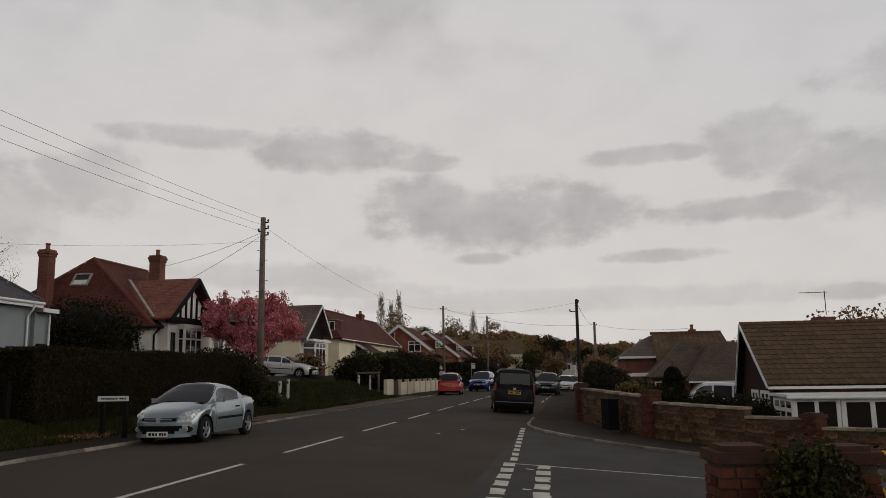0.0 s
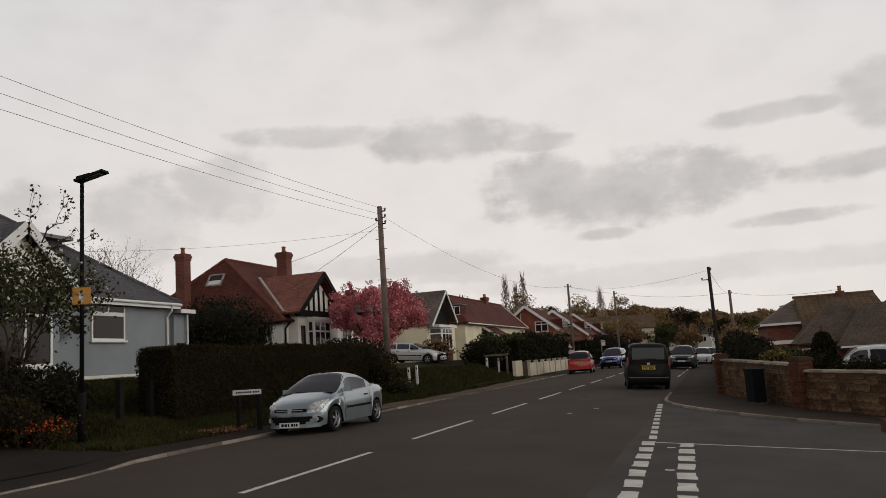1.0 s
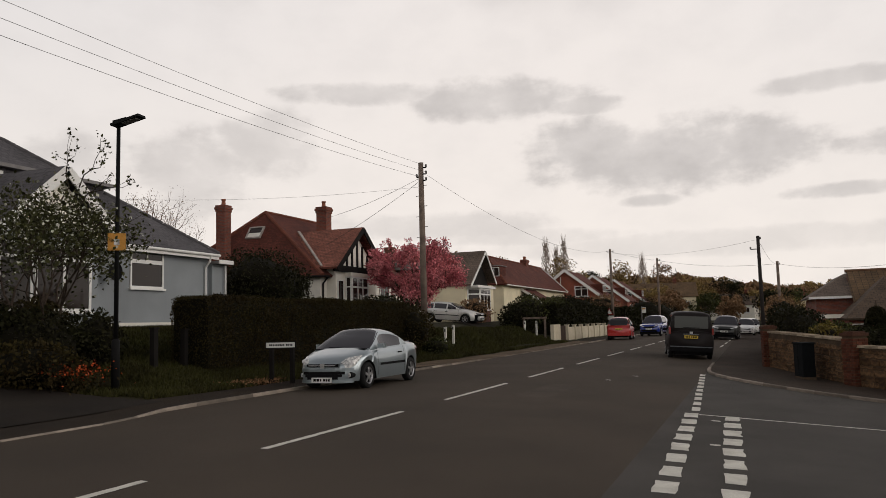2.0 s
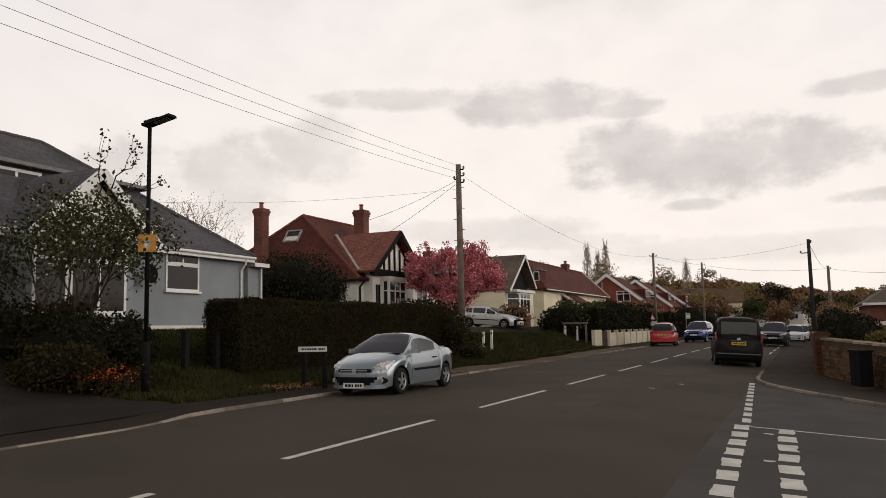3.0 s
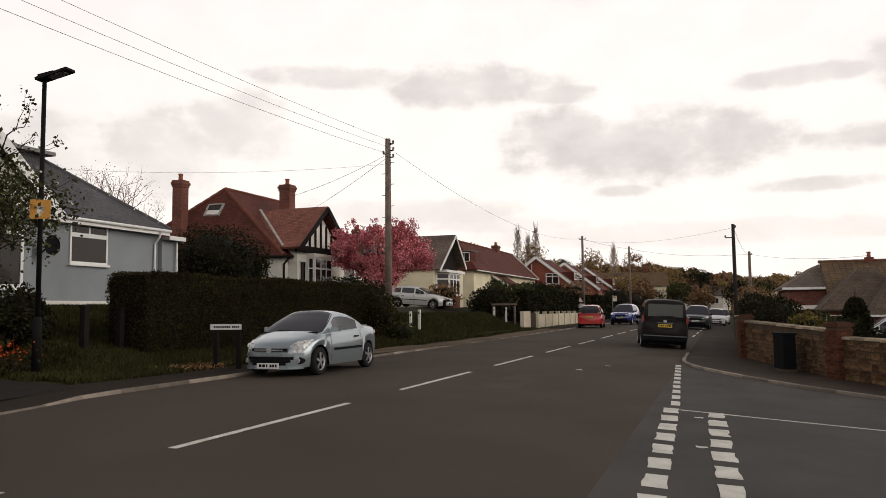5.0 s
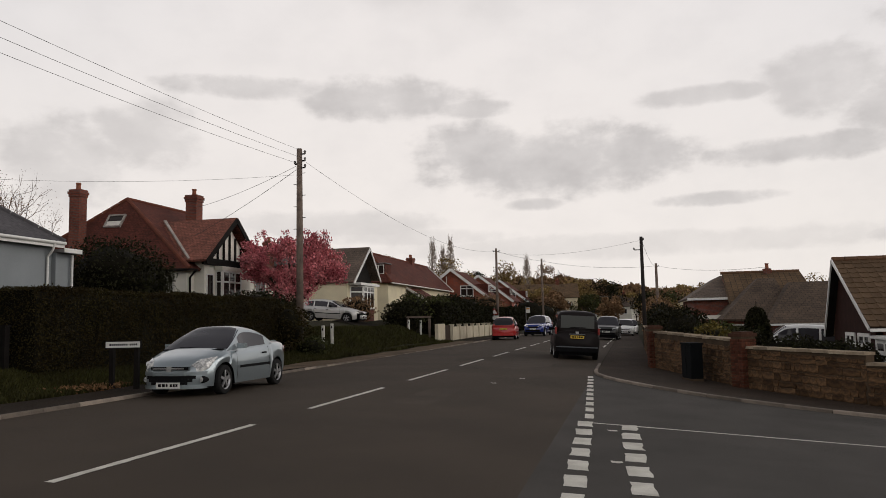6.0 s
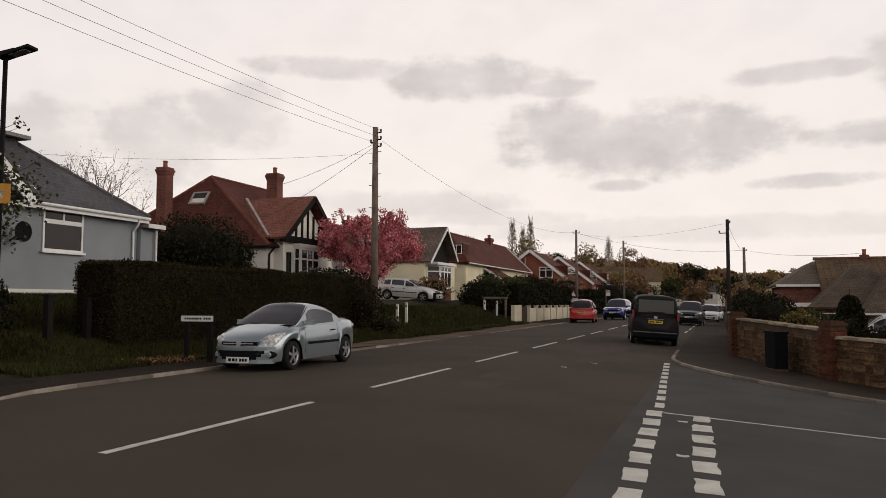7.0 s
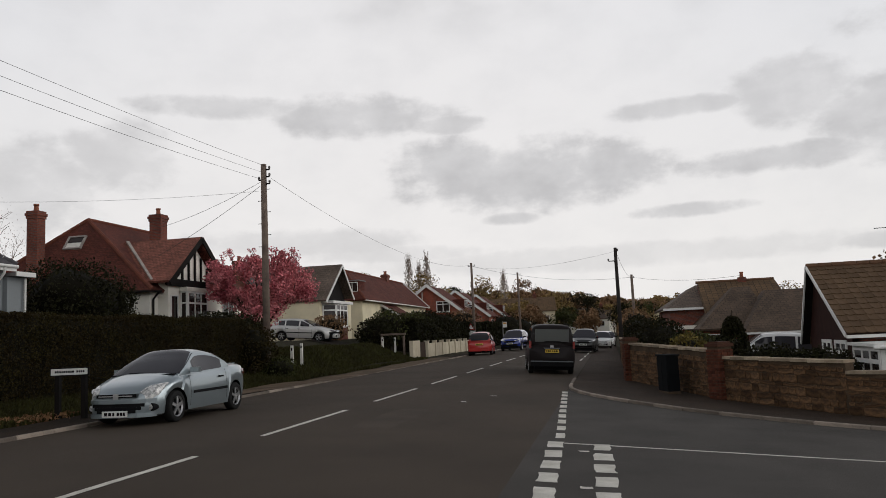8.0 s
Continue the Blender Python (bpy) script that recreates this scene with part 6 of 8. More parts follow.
ESTATE = dict(HATCH, length=4.3, roof=[(-2.0, 0.98), (-1.8, 1.2), (-1.5, 1.34), (-0.6, 1.40), (0.0, 1.36), (0.5, 1.15), (0.95, 0.92)], tail_wrap=0.2, cabin=(-2.0, 0.95), screen=(0.9, 0.15))
SUV = dict(HATCH, length=4.5, width=1.86, wheel_r=0.36, axles=(1.4, -1.35), dark_bumper=True, cabin=(-2.1, 1.05), cabin_h=0.68,
           plan=[(-2.25, 0.9), (-2.0, 0.97), (0, 1.0), (1.4, 0.98), (2.0, 0.9), (2.25, 0.72)],
           deck=[(-2.25, 1.0), (-2.1, 1.06), (0, 1.06), (1.0, 1.06), (1.6, 1.02), (2.1, 0.92), (2.25, 0.7)],
           sill=[(-2.25, 0.42), (-1.8, 0.32), (1.8, 0.32), (2.25, 0.4)],
           roof=[(-2.1, 1.15), (-1.95, 1.5), (-1.7, 1.68), (-0.6, 1.74), (0.1, 1.7), (0.6, 1.4), (1.05, 1.05)], lamp_z=0.86,
           front=(("lower_intake", 0.42, 0.56, 0.75, "black"), ("grille", 0.70, 0.82, 0.55, "black")), plate_z=0.56, tail_z=(0.9, 1.2), rear_plate_z=0.85,
           handles=(0.0, -0.9), seams=(0.8, -0.1, -1.0))
blue, _sh = car("parked_car", SUV, PAINT_BLUE, (-7.05, 68.2, 0.0), -95, "dark blue car facing down the road")
car("parked_car", SUV, PAINT_DARK, (-0.95, 60.6, plane_z(-0.95)), -92, "dark grey off-road car facing down the road")
car("parked_car", HATCH, PAINT_WHITE, (0.25, 75.5, plane_z(0.25)), -90, "white hatchback parked half on the footway")
car("parked_car", dict(HATCH), PAINT_SILVER_GREY, (0.7, 83.0, plane_z(0.7)), -90, "pale silver car parked far up the road")
car("parked_car", ESTATE, PAINT_SILVER_GREY, (-17.9, 47.3, bank_z(-17.5, 47.3) - 0.04), 0, "silver estate car parked on a driveway above the road", extra_tilt=4.0)
car("parked_van", dict(VAN, length=4.5), PAINT_WHITE, (7.9, 38.5, bank_z(7.9, 38.5) - 0.2), 178, "white van parked beside the houses below")

# ---- garden walls, fences, street furniture ----
def stone_wall(name, line, thick, label, seed, parts_budget=300):
    """A rubble wall: mortar core with separate stones proud of it and coping stones along the top."""
    rng = random.Random(seed)
    w = tagged(new(name), label, "garden wall", "walls of the corner garden")
    core = bmesh.new()
    stones_left = parts_budget
    shapes = []
    for k in range(6):
        r2_ = random.Random(seed * 10 + k)
        bm = bmesh.new()
        vs = box(bm, (-0.5, -0.5, -0.5), (0.5, 0.5, 0.5))
        bmesh.ops.bevel(bm, geom=list(bm.edges), offset=0.12, segments=1, affect="EDGES")
        for v in bm.verts:
            v.co += Vector((r2_.uniform(-0.06, 0.06), r2_.uniform(-0.05, 0.05), r2_.uniform(-0.06, 0.06)))
        me = bpy.data.meshes.new("stone")
        bm.to_mesh(me)
        bm.free()
        me.materials.append(STONE_PIECE)
        shapes.append(me)
    rest = bmesh.new()
    for (a, za0, za1), (b, zb0, zb1) in line:
        a, b = Vector((*a, 0)), Vector((*b, 0))
        run = b - a
        L = run.length
        u = run.normalized()
        nrm = Vector((u.y, -u.x, 0))
        if nrm.dot(Vector((0, 0, 0)) - a) < 0:
            nrm = -nrm
        v = [core.verts.new(p) for p in ((a.x, a.y, za0), (b.x, b.y, zb0), (b.x, b.y, zb1 - 0.06), (a.x, a.y, za1 - 0.06))]
        bk = [core.verts.new(q.co - nrm * thick) for q in v]
        core.faces.new(v)
        core.faces.new(bk[::-1])
        for i in range(4):
            core.faces.new((v[i], bk[i], bk[(i + 1) % 4], v[(i + 1) % 4]))
        # courses
        rise = 0.0
        row = 0
        rot = Matrix((( u.x, nrm.x, 0), (u.y, nrm.y, 0), (0, 0, 1))).to_4x4()
        while True:
            hrow = rng.choice((0.08, 0.11, 0.14, 0.19))
            if za0 + 0.1 + rise + hrow > za1 - 0.05:
                break
            s = rng.uniform(-0.2, 0.0)
            while s < L:
                wlen = rng.choice((0.11, 0.17, 0.25, 0.38)) * rng.uniform(0.8, 1.25)
                s0, s1 = max(0, s), min(L, s + wlen)
                if s1 - s0 > 0.07:
                    mid = (s0 + s1) / 2
                    zlo = za0 + (zb0 - za0) * mid / L + 0.1
                    ztop = za1 + (zb1 - za1) * mid / L
                    zc = zlo + rise + hrow / 2
                    if zc + hrow / 2 < ztop - 0.05:
                        m = Matrix.Translation(a + u * mid + Vector((0, 0, zc))) @ rot @ Matrix.Rotation(rng.uniform(-0.14, 0.14), 4, "Y") @ Matrix.Diagonal((s1 - s0 - 0.012, rng.uniform(0.035, 0.058), (hrow - 0.010) * rng.uniform(0.8, 1.12), 1))
                        if stones_left > 0:
                            ob = new("stone", shapes[rng.randrange(6)])
                            ob.matrix_world = m
                            ob.parent = w
                            stones_left -= 1
                        else:
                            box(rest, (-0.5, -0.5, -0.5), (0.5, 0.5, 0.5), m)
                s += wlen
            rise += hrow
            row += 1
        # coping
        n = max(1, round(L / 0.46))
        for i in range(n):
            p, q = a + u * (L * i / n), a + u * (L * (i + 1) / n)
            z = za1 + (zb1 - za1) * (i + 0.5) / n
            bm = bmesh.new()
            box(bm, (0.004, -thick - 0.05, -0.065), ((q - p).length - 0.004, 0.055, 0.0), Matrix.Translation(p + Vector((0, 0, z + rng.uniform(-0.006, 0.006)))) @ rot)
            part("coping_stone", bm, COPING, w, bevel=0.012)
    part("core", core, MORTAR, w)
    if len(rest.verts):
        part("far_stones", rest, STONE_REST, w)["kind"] = "stuff"
    else:
        rest.free()
    return w


BRICK_ME = None


def brick_pier(at, size, z0, z1, label, turn=0.0, cap=True):
    """A brick pier laid course by course round a mortar core, with a two-step cap."""
    global BRICK_ME
    if BRICK_ME is None:
        bm = boxes(((-0.1075, -0.05, -0.0325), (0.1075, 0.05, 0.0325)))
        bmesh.ops.bevel(bm, geom=list(bm.edges), offset=0.005, segments=1, affect="EDGES")
        BRICK_ME = bpy.data.meshes.new("brick")
        bm.to_mesh(BRICK_ME)
        bm.free()
        BRICK_ME.materials.append(BRICK_PIECE)
    m = Matrix.Translation((at[0], at[1], z0)) @ Matrix.Rotation(radians(turn), 4, "Z")
    p = thing("brick_pier", label, "gate pier", "brick piers", at=m)
    h = z1 - z0
    part("core", boxes(((-size / 2 + 0.02, -size / 2 + 0.02, -0.1), (size / 2 - 0.02, size / 2 - 0.02, h - 0.12))), MORTAR, p)
    courses = int((h - 0.14) / 0.075)
    for r in range(courses):
        for side in range(4):
            a = Matrix.Rotation(side * math.pi / 2, 4, "Z")
            usable = size - 0.112
            n = max(1, math.ceil(usable / 0.23))
            step = usable / n
            off = 0.056 if r % 2 else -0.056
            for k in range(n):
                ob = new("brick", BRICK_ME)
                ob.parent = p
                ob.matrix_parent_inverse = Matrix()
                ob.matrix_basis = a @ Matrix.Translation((off + (k - (n - 1) / 2) * step, -size / 2 + 0.048, 0.04 + r * 0.075)) @ Matrix.Diagonal(((step - 0.01) / 0.215, 1, 1, 1))
    if cap:
        part("cap", boxes(((-size / 2 - 0.02, -size / 2 - 0.02, h - 0.125), (size / 2 + 0.02, size / 2 + 0.02, h - 0.04)), ((-size / 2 + 0.04, -size / 2 + 0.04, h - 0.039), (size / 2 - 0.04, size / 2 - 0.04, h))), TERRACOTTA_CAP, p, bevel=0.012)
    return p


TERRACOTTA_CAP = material("brick_cap", (0.080, 0.036, 0.023), 0.9, 0.3, 6, 50, 0.3, second=(0.050, 0.027, 0.019))


def gz_(x):
    return plane_z(x) + 0.05


Pa, Pb, Pc, Pd, Pe = (1.5, 27.2), (2.3, 24.4), (3.45, 20.9), (5.55, 18.0), (6.9, 17.05)
stone_wall("garden_wall", [((Pa, gz_(1.5) - 0.1, 0.93), (Pc, gz_(3.45) - 0.1, 0.78))], 0.24, "rubble stone garden wall with pale coping by the footway", 3)
stone_wall("garden_wall", [((Pc, gz_(3.45) - 0.1, 0.62), (Pd, gz_(5.55) - 0.1, 0.56)), ((Pd, gz_(5.55) - 0.1, 0.34), (Pe, gz_(6.9) - 0.1, 0.34)), ((Pe, gz_(6.9) - 0.1, 0.12), ((12.5, 14.9), -1.2, 0.06))],
           0.24, "rubble stone garden wall stepping down the side road", 5)
stone_wall("garden_wall", [(((1.45, 44), gz_(1.45) - 0.1, 0.95), ((1.45, 27.4), gz_(1.45) - 0.1, 0.98))], 0.24, "rubble stone garden wall along the footway", 8, 120)
brick_pier((1.52, 27.35), 0.45, gz_(1.5) - 0.05, 1.12, "red brick pier at the wall's corner", 10)
brick_pier((3.5, 20.95), 0.45, gz_(3.5) - 0.05, 0.98, "red brick pier between two heights of wall", 32)
brick_pier((6.95, 17.1), 0.42, gz_(6.9) - 0.05, 0.45, "red brick pier at the low end of the wall", 40)
# near corner: brick piers and clipped shrub between them
brick_pier((2.52, 3.0), 0.40, gz_(2.5) - 0.05, 0.94, "red brick gate pier by the near footway", 8)
brick_pier((3.30, 3.05), 0.34, gz_(3.3) - 0.05, 0.93, "red brick gate pier beside the clipped shrub", 8)
nw_ = tagged(new("garden_wall"), "low red brick garden wall at the near corner", "garden wall", "walls of the near garden")
bm = boxes(((2.72, 2.95, -0.6), (3.1, 3.15, 0.45)), ((3.5, 2.95, -0.7), (7.5, 3.15, 0.45)))
add_uv(bm)
part("wall", bm, BRICK_DARK, nw_)
part("coping", boxes(((2.74, 2.92, 0.452), (3.1, 3.18, 0.51)), ((3.5, 2.92, 0.452), (7.5, 3.18, 0.51))), COPING, nw_)

# utility cabinet against the corner wall
ang = math.degrees(math.atan2(Pc[1] - Pa[1], Pc[0] - Pa[0]))
cab = thing("utility_cabinet", "dark green steel utility cabinet against the wall", "utility cabinet", at=Matrix.Translation((2.36, 22.55, gz_(2.4))) @ Matrix.Rotation(radians(ang + 90), 4, "Z"))
part("plinth", boxes(((-0.17, -0.36, -0.05), (0.17, 0.36, 0.06))), MORTAR, cab)
part("body", boxes(((-0.16, -0.35, 0.06), (0.16, 0.35, 0.98))), CABINET_GREEN, cab, bevel=0.01)
part("lid", boxes(((-0.19, -0.38, 0.981), (0.19, 0.38, 1.03))), CABINET_GREEN, cab, bevel=0.015)
for s in (-1, 1):
    part("door", boxes(((-0.172, 0.01 * s if s > 0 else -0.335, 0.1), (-0.161, 0.335 if s > 0 else -0.01, 0.94))), CABINET_GREEN, cab)
part("handle", boxes(((-0.185, 0.03, 0.48), (-0.173, 0.06, 0.62))), BLACK_METAL, cab)

# telegraph poles
def telegraph_pole(x, y, base, top, mat, label, r=0.14, steps=True, arms=()):
    p = thing("telegraph_pole", label, "telegraph pole", "poles along the road", at=(x, y, base))
    h = top - base
    part("shaft", tube(bmesh.new(), [(0, 0, -0.3), (0, 0, h * 0.5), (0, 0, h)], [r, r * 0.88, r * 0.74], 14), mat, p, smooth_faces=True)
    for dz, sx, ln in arms:
        bm = bmesh.new()
        bar(bm, (0, 0, h - dz), (sx * ln, 0, h - dz), 0.05, 0.05)
        arm = part("bracket", bm, BLACK_METAL, p)
        part("insulator", tube(bmesh.new(), [(sx * ln, 0, h - dz), (sx * ln, 0, h - dz + 0.1), (sx * ln, 0, h - dz + 0.14)], [0.035, 0.05, 0.03], 8), LEAD, arm)
    if steps:
        for k in range(6):
            part("step", tube(bmesh.new(), [(0, 0, h - 1.0 - 0.45 * k), ((-1) ** k * 0.26, 0, h - 1.0 - 0.45 * k)], 0.013, 5), BLACK_METAL, p)
    return p


telegraph_pole(-11.95, 28.6, 1.05, 8.45, POLE_WOOD, "weathered wooden telegraph pole behind the hedge end", 0.15, True, ((0.22, 1, 0.24), (0.5, 1, 0.24), (0.78, 1, 0.24), (0.62, -1, 0.2)))
telegraph_pole(1.55, 45.7, gz_(1.55), 6.0, POLE_DARK, "dark telegraph pole at the back of the footway", 0.12, False, ((0.75, -1, 0.42), (0.2, 1, 0.12)))
telegraph_pole(-11.7, 75, 0.9, 8.4, POLE_WOOD, "weathered wooden telegraph pole up the road", 0.14, False, ((0.3, 1, 0.3), (0.3, -1, 0.3)))
telegraph_pole(-8.9, 90, 0.3, 8.4, POLE_WOOD, "weathered wooden telegraph pole up the road", 0.14, False, ((0.3, 1, 0.3),))
telegraph_pole(3.35, 76, -0.4, 6.45, POLE_WOOD, "grey wooden telegraph pole behind bushes", 0.16, False, ((0.3, 1, 0.2),))
telegraph_pole(-12.0, -14, 0.9, 8.5, POLE_WOOD, "weathered wooden telegraph pole behind the viewer", 0.15, False)


def cable(name, a, b, sag, label, r=0.0055):
    a, b = Vector(a), Vector(b)
    pts = [a.lerp(b, i / 24) - Vector((0, 0, sag * 4 * (i / 24) * (1 - i / 24))) for i in range(25)]
    return tagged(part(name, tube(bmesh.new(), pts, r, 4), WIRE), label, "cable", "overhead cables")


for k, (dz, sg) in enumerate(((0.10, 0.55), (0.38, 0.6), (0.66, 0.62))):
    cable("overhead_cable", (-11.7, 28.6, 8.4 - dz), (-11.75, -14, 8.45 - dz * 1.25), sg, "thin dark overhead cable along the road")
cable("overhead_cable", (-12.1, 28.6, 7.75), (-21.1, 36.2, 7.6), 0.15, "service cable from pole to bungalow chimney", 0.009)
cable("overhead_cable", (-12.1, 28.6, 7.6), (-18.6, 32.0, 5.6), 0.1, "service cable from pole to bungalow gable", 0.009)
cable("overhead_cable", (-12.1, 28.6, 7.4), (-24.5, 21.5, 7.0), 0.3, "service cable from pole to the blue-grey bungalow", 0.0045)
cable("overhead_cable", (-11.7, 28.7, 7.9), (-11.6, 75, 8.2), 1.2, "thin dark overhead cable along the road", 0.007)
cable("overhead_cable", (-11.5, 75, 8.0), (1.4, 46, 5.8), 0.5, "overhead cable crossing the road")
cable("overhead_cable", (-8.8, 90, 8.1), (-11.6, 75, 8.1), 0.1, "overhead cable between poles", 0.011)
cable("overhead_cable", (-8.8, 90, 8.1), (3.3, 76, 6.2), 0.4, "overhead cable crossing the road", 0.011)
cable("overhead_cable", (1.6, 45.7, 5.7), (3.35, 76, 6.2), 0.4, "overhead cable between poles", 0.009)
cable("overhead_cable", (3.4, 76, 6.2), (9.0, 50.5, 4.3), 0.3, "service cable to the brick house", 0.009)

# street lamp with flat lantern and small amber notice
lx, ly = -12.2, 11.5
lz = 0.14
lamp = thing("street_lamp", "black tubular street lamp with flat lantern and amber notice", "street lamp", at=(lx, ly, lz))
part("base_column", tube(bmesh.new(), [(0, 0, -0.2), (0, 0, 1.12), (0, 0, 1.18)], [0.09, 0.09, 0.055], 14), BLACK_METAL, lamp, smooth_faces=True)
part("column", tube(bmesh.new(), [(0, 0, 0.9), (0, 0, 6.02)], [0.052, 0.044], 12), BLACK_METAL, lamp, smooth_faces=True)
bm = bmesh.new()
bar(bm, (-0.12, -0.02, 6.05), (0.60, 0.08, 6.22), 0.28, 0.055)
bar(bm, (-0.1, -0.02, 6.125), (0.25, 0.03, 6.18), 0.16, 0.06)
part("lantern", bm, BLACK_METAL, lamp, bevel=0.012)
bm = bmesh.new()
bar(bm, (0.15, 0.015, 6.078), (0.50, 0.06, 6.16), 0.18, 0.015)
part("lens", bm, LEAD, lamp)
AMBER = material("amber_notice", (0.55, 0.25, 0.03), 0.6, 0.25, 8, 40, 0.0)
facing = Matrix.Rotation(radians(38), 4, "Z")
bm = bmesh.new()
box(bm, (-0.19, -0.075, 3.16), (0.19, -0.06, 3.55), facing)
notice = part("notice", bm, AMBER, lamp)
bm = bmesh.new()
box(bm, (-0.06, -0.079, 3.28), (0.06, -0.076, 3.42), facing)
part("notice_print", bm, LAMP_CLEAR, notice)

# street name sign on two posts; its words are shown as bars
sg = thing("street_sign", "low white street-name board on two dark posts", "street sign", at=Matrix.Translation((-10.2, 15.05, 0.06)) @ Matrix.Rotation(radians(6), 4, "Z"))
for s in (-1, 1):
    part("post", boxes(((s * 0.29 - 0.05, 0.0, -0.2), (s * 0.29 + 0.05, 0.09, 1.04))), BLACK_TIMBER, sg, bevel=0.01)
part("backing", boxes(((-0.43, -0.03, 0.88), (0.43, -0.002, 1.06))), BLACK_TIMBER, sg)
plate_ = part("board", boxes(((-0.40, -0.046, 0.905), (0.40, -0.031, 1.035))), PLATE_WHITE, sg)
bm = bmesh.new()
xx = -0.31
for wdt in (0.05, 0.045, 0.05, 0.04, 0.05, 0.045, 0.05, 0.04, 0.05, 0.0, 0.05, 0.045, 0.04, 0.045):
    if wdt:
        box(bm, (xx, -0.050, 0.948), (xx + wdt - 0.012, -0.0465, 0.992))
    xx += wdt + 0.002 if wdt else 0.04
part("board_marking", bm, BLACK_TRIM, plate_)

# white marker posts at the driveways
for x, y, h in ((-12.2, 31.6, 0.95), (-12.3, 32.9, 1.0), (-12.7, 46.9, 1.0), (-12.6, 49.4, 1.05)):
    b = bank_z(x, y)
    mp = thing("marker_post", "slim white painted marker post on the verge", "marker post", "white marker posts", at=(x, y, b))
    part("post", boxes(((-0.055, -0.04, -0.2), (0.055, 0.04, h))), WHITE_PAINT, mp, bevel=0.008)
    part("reflector", boxes(((-0.03, -0.046, h - 0.22), (0.03, -0.041, h - 0.1))), BLACK_TRIM, mp)

# dark timber posts either side of the garden path
for yy in (13.15, 14.25):
    gp = thing("gate_post", "dark square timber gate post beside the garden path", "gate post", "gate posts", at=(-12.6, yy, bank_z(-12.6, yy)))
    part("post", boxes(((-0.07, -0.07, -0.2), (0.07, 0.07, 1.0))), BLACK_TIMBER, gp, bevel=0.012)
    part("cap", boxes(((-0.09, -0.09, 1.001), (0.09, 0.09, 1.04))), BLACK_TIMBER, gp, bevel=0.008)

# cream panelled garden wall with posts, and the rails before it
FENCE_CREAM = material("cream_painted_wall", (0.56, 0.50, 0.38), 0.85, 0.16, 1.2, 40, 0.2, second=(0.45, 0.39, 0.29))
pw = tagged(new("panel_wall"), "cream painted panel wall with square posts along the footway", "garden wall")
py = 52.4
while py < 68:
    b = 0.03
    part("panel", boxes(((-11.26, py + 0.13, b - 0.1), (-11.16, py + 2.3, b + 1.0))), FENCE_CREAM, pw)
    part("post", boxes(((-11.34, py - 0.11, b - 0.1), (-11.08, py + 0.12, b + 1.12))), FENCE_CREAM, pw, bevel=0.02)
    part("post_cap", boxes(((-11.37, py - 0.14, b + 1.125), (-11.05, py + 0.15, b + 1.18))), FENCE_CREAM, pw, bevel=0.015)
    py += 2.42
gp2 = tagged(new("garden_gate"), "weathered brown boarded gate in the cream wall", "gate")
for k in range(8):
    part("board", boxes(((-11.24, 50.4 + 0.2 * k, 0.05), (-11.2, 50.58 + 0.2 * k, 1.15))), DARK_BROWN, gp2)
part("rail", boxes(((-11.28, 50.3, 0.5), (-11.245, 52.1, 0.6)), ((-11.28, 50.3, 1.0), (-11.245, 52.1, 1.1))), DARK_BROWN, gp2)
part("end_panel", boxes(((-11.35, 48.2, 0.05), (-11.12, 50.1, 1.25))), FENCE_CREAM, pw)
shel = thing("timber_frame", "low weathered timber frame at the driveway edge", "timber frame", at=(-12.5, 47.6, bank_z(-12.5, 47.6)))
part("side_post", boxes(((0.55, 1.3, -0.2), (0.67, 1.42, 1.15))), POLE_WOOD, shel)
part("side_post", boxes(((-0.9, 1.3, -0.2), (-0.78, 1.42, 1.2))), POLE_WOOD, shel)
part("top_rail", boxes(((-0.95, 1.29, 1.21), (0.72, 1.43, 1.33))), POLE_WOOD, shel)

# road signs up the road
bs = thing("bus_stop_flag", "small pale flag sign on a grey post", "road sign", at=(-9.6, 80, 0.05))
part("post", tube(bmesh.new(), [(0, 0, -0.2), (0, 0, 2.7)], 0.04, 8), LEAD, bs)
part("flag", boxes(((0.02, -0.02, 2.05), (0.42, 0.02, 2.6))), PLATE_WHITE, bs, bevel=0.01)
part("flag_band", boxes(((0.05, -0.026, 2.4), (0.39, -0.021, 2.55))), AMBER, bs)
ws_ = thing("warning_sign", "triangular warning sign over a white plate", "road sign", at=(-11.6, 72.5, 0.1))
part("post", tube(bmesh.new(), [(0, 0, -0.2), (0, 0, 2.5)], 0.035, 8), LEAD, ws_)
bm = bmesh.new()
v = [bm.verts.new(p) for p in ((-0.38, -0.05, 1.85), (0.38, -0.05, 1.85), (0, -0.05, 2.5))]
w = [bm.verts.new((q.co.x, -0.03, q.co.z)) for q in v]
bm.faces.new(v)
bm.faces.new(w[::-1])
for i in range(3):
    bm.faces.new((v[i], w[i], w[(i + 1) % 3], v[(i + 1) % 3]))
tri = part("triangle", bm, LAMP_RED, ws_)
bm = bmesh.new()
v = [bm.verts.new(p) for p in ((-0.24, -0.056, 1.93), (0.24, -0.056, 1.93), (0, -0.056, 2.34))]
bm.faces.new(v)
part("triangle_face", bm, PLATE_WHITE, tri)
part("plate", boxes(((-0.4, -0.05, 1.35), (0.4, -0.03, 1.75))), PLATE_WHITE, ws_)

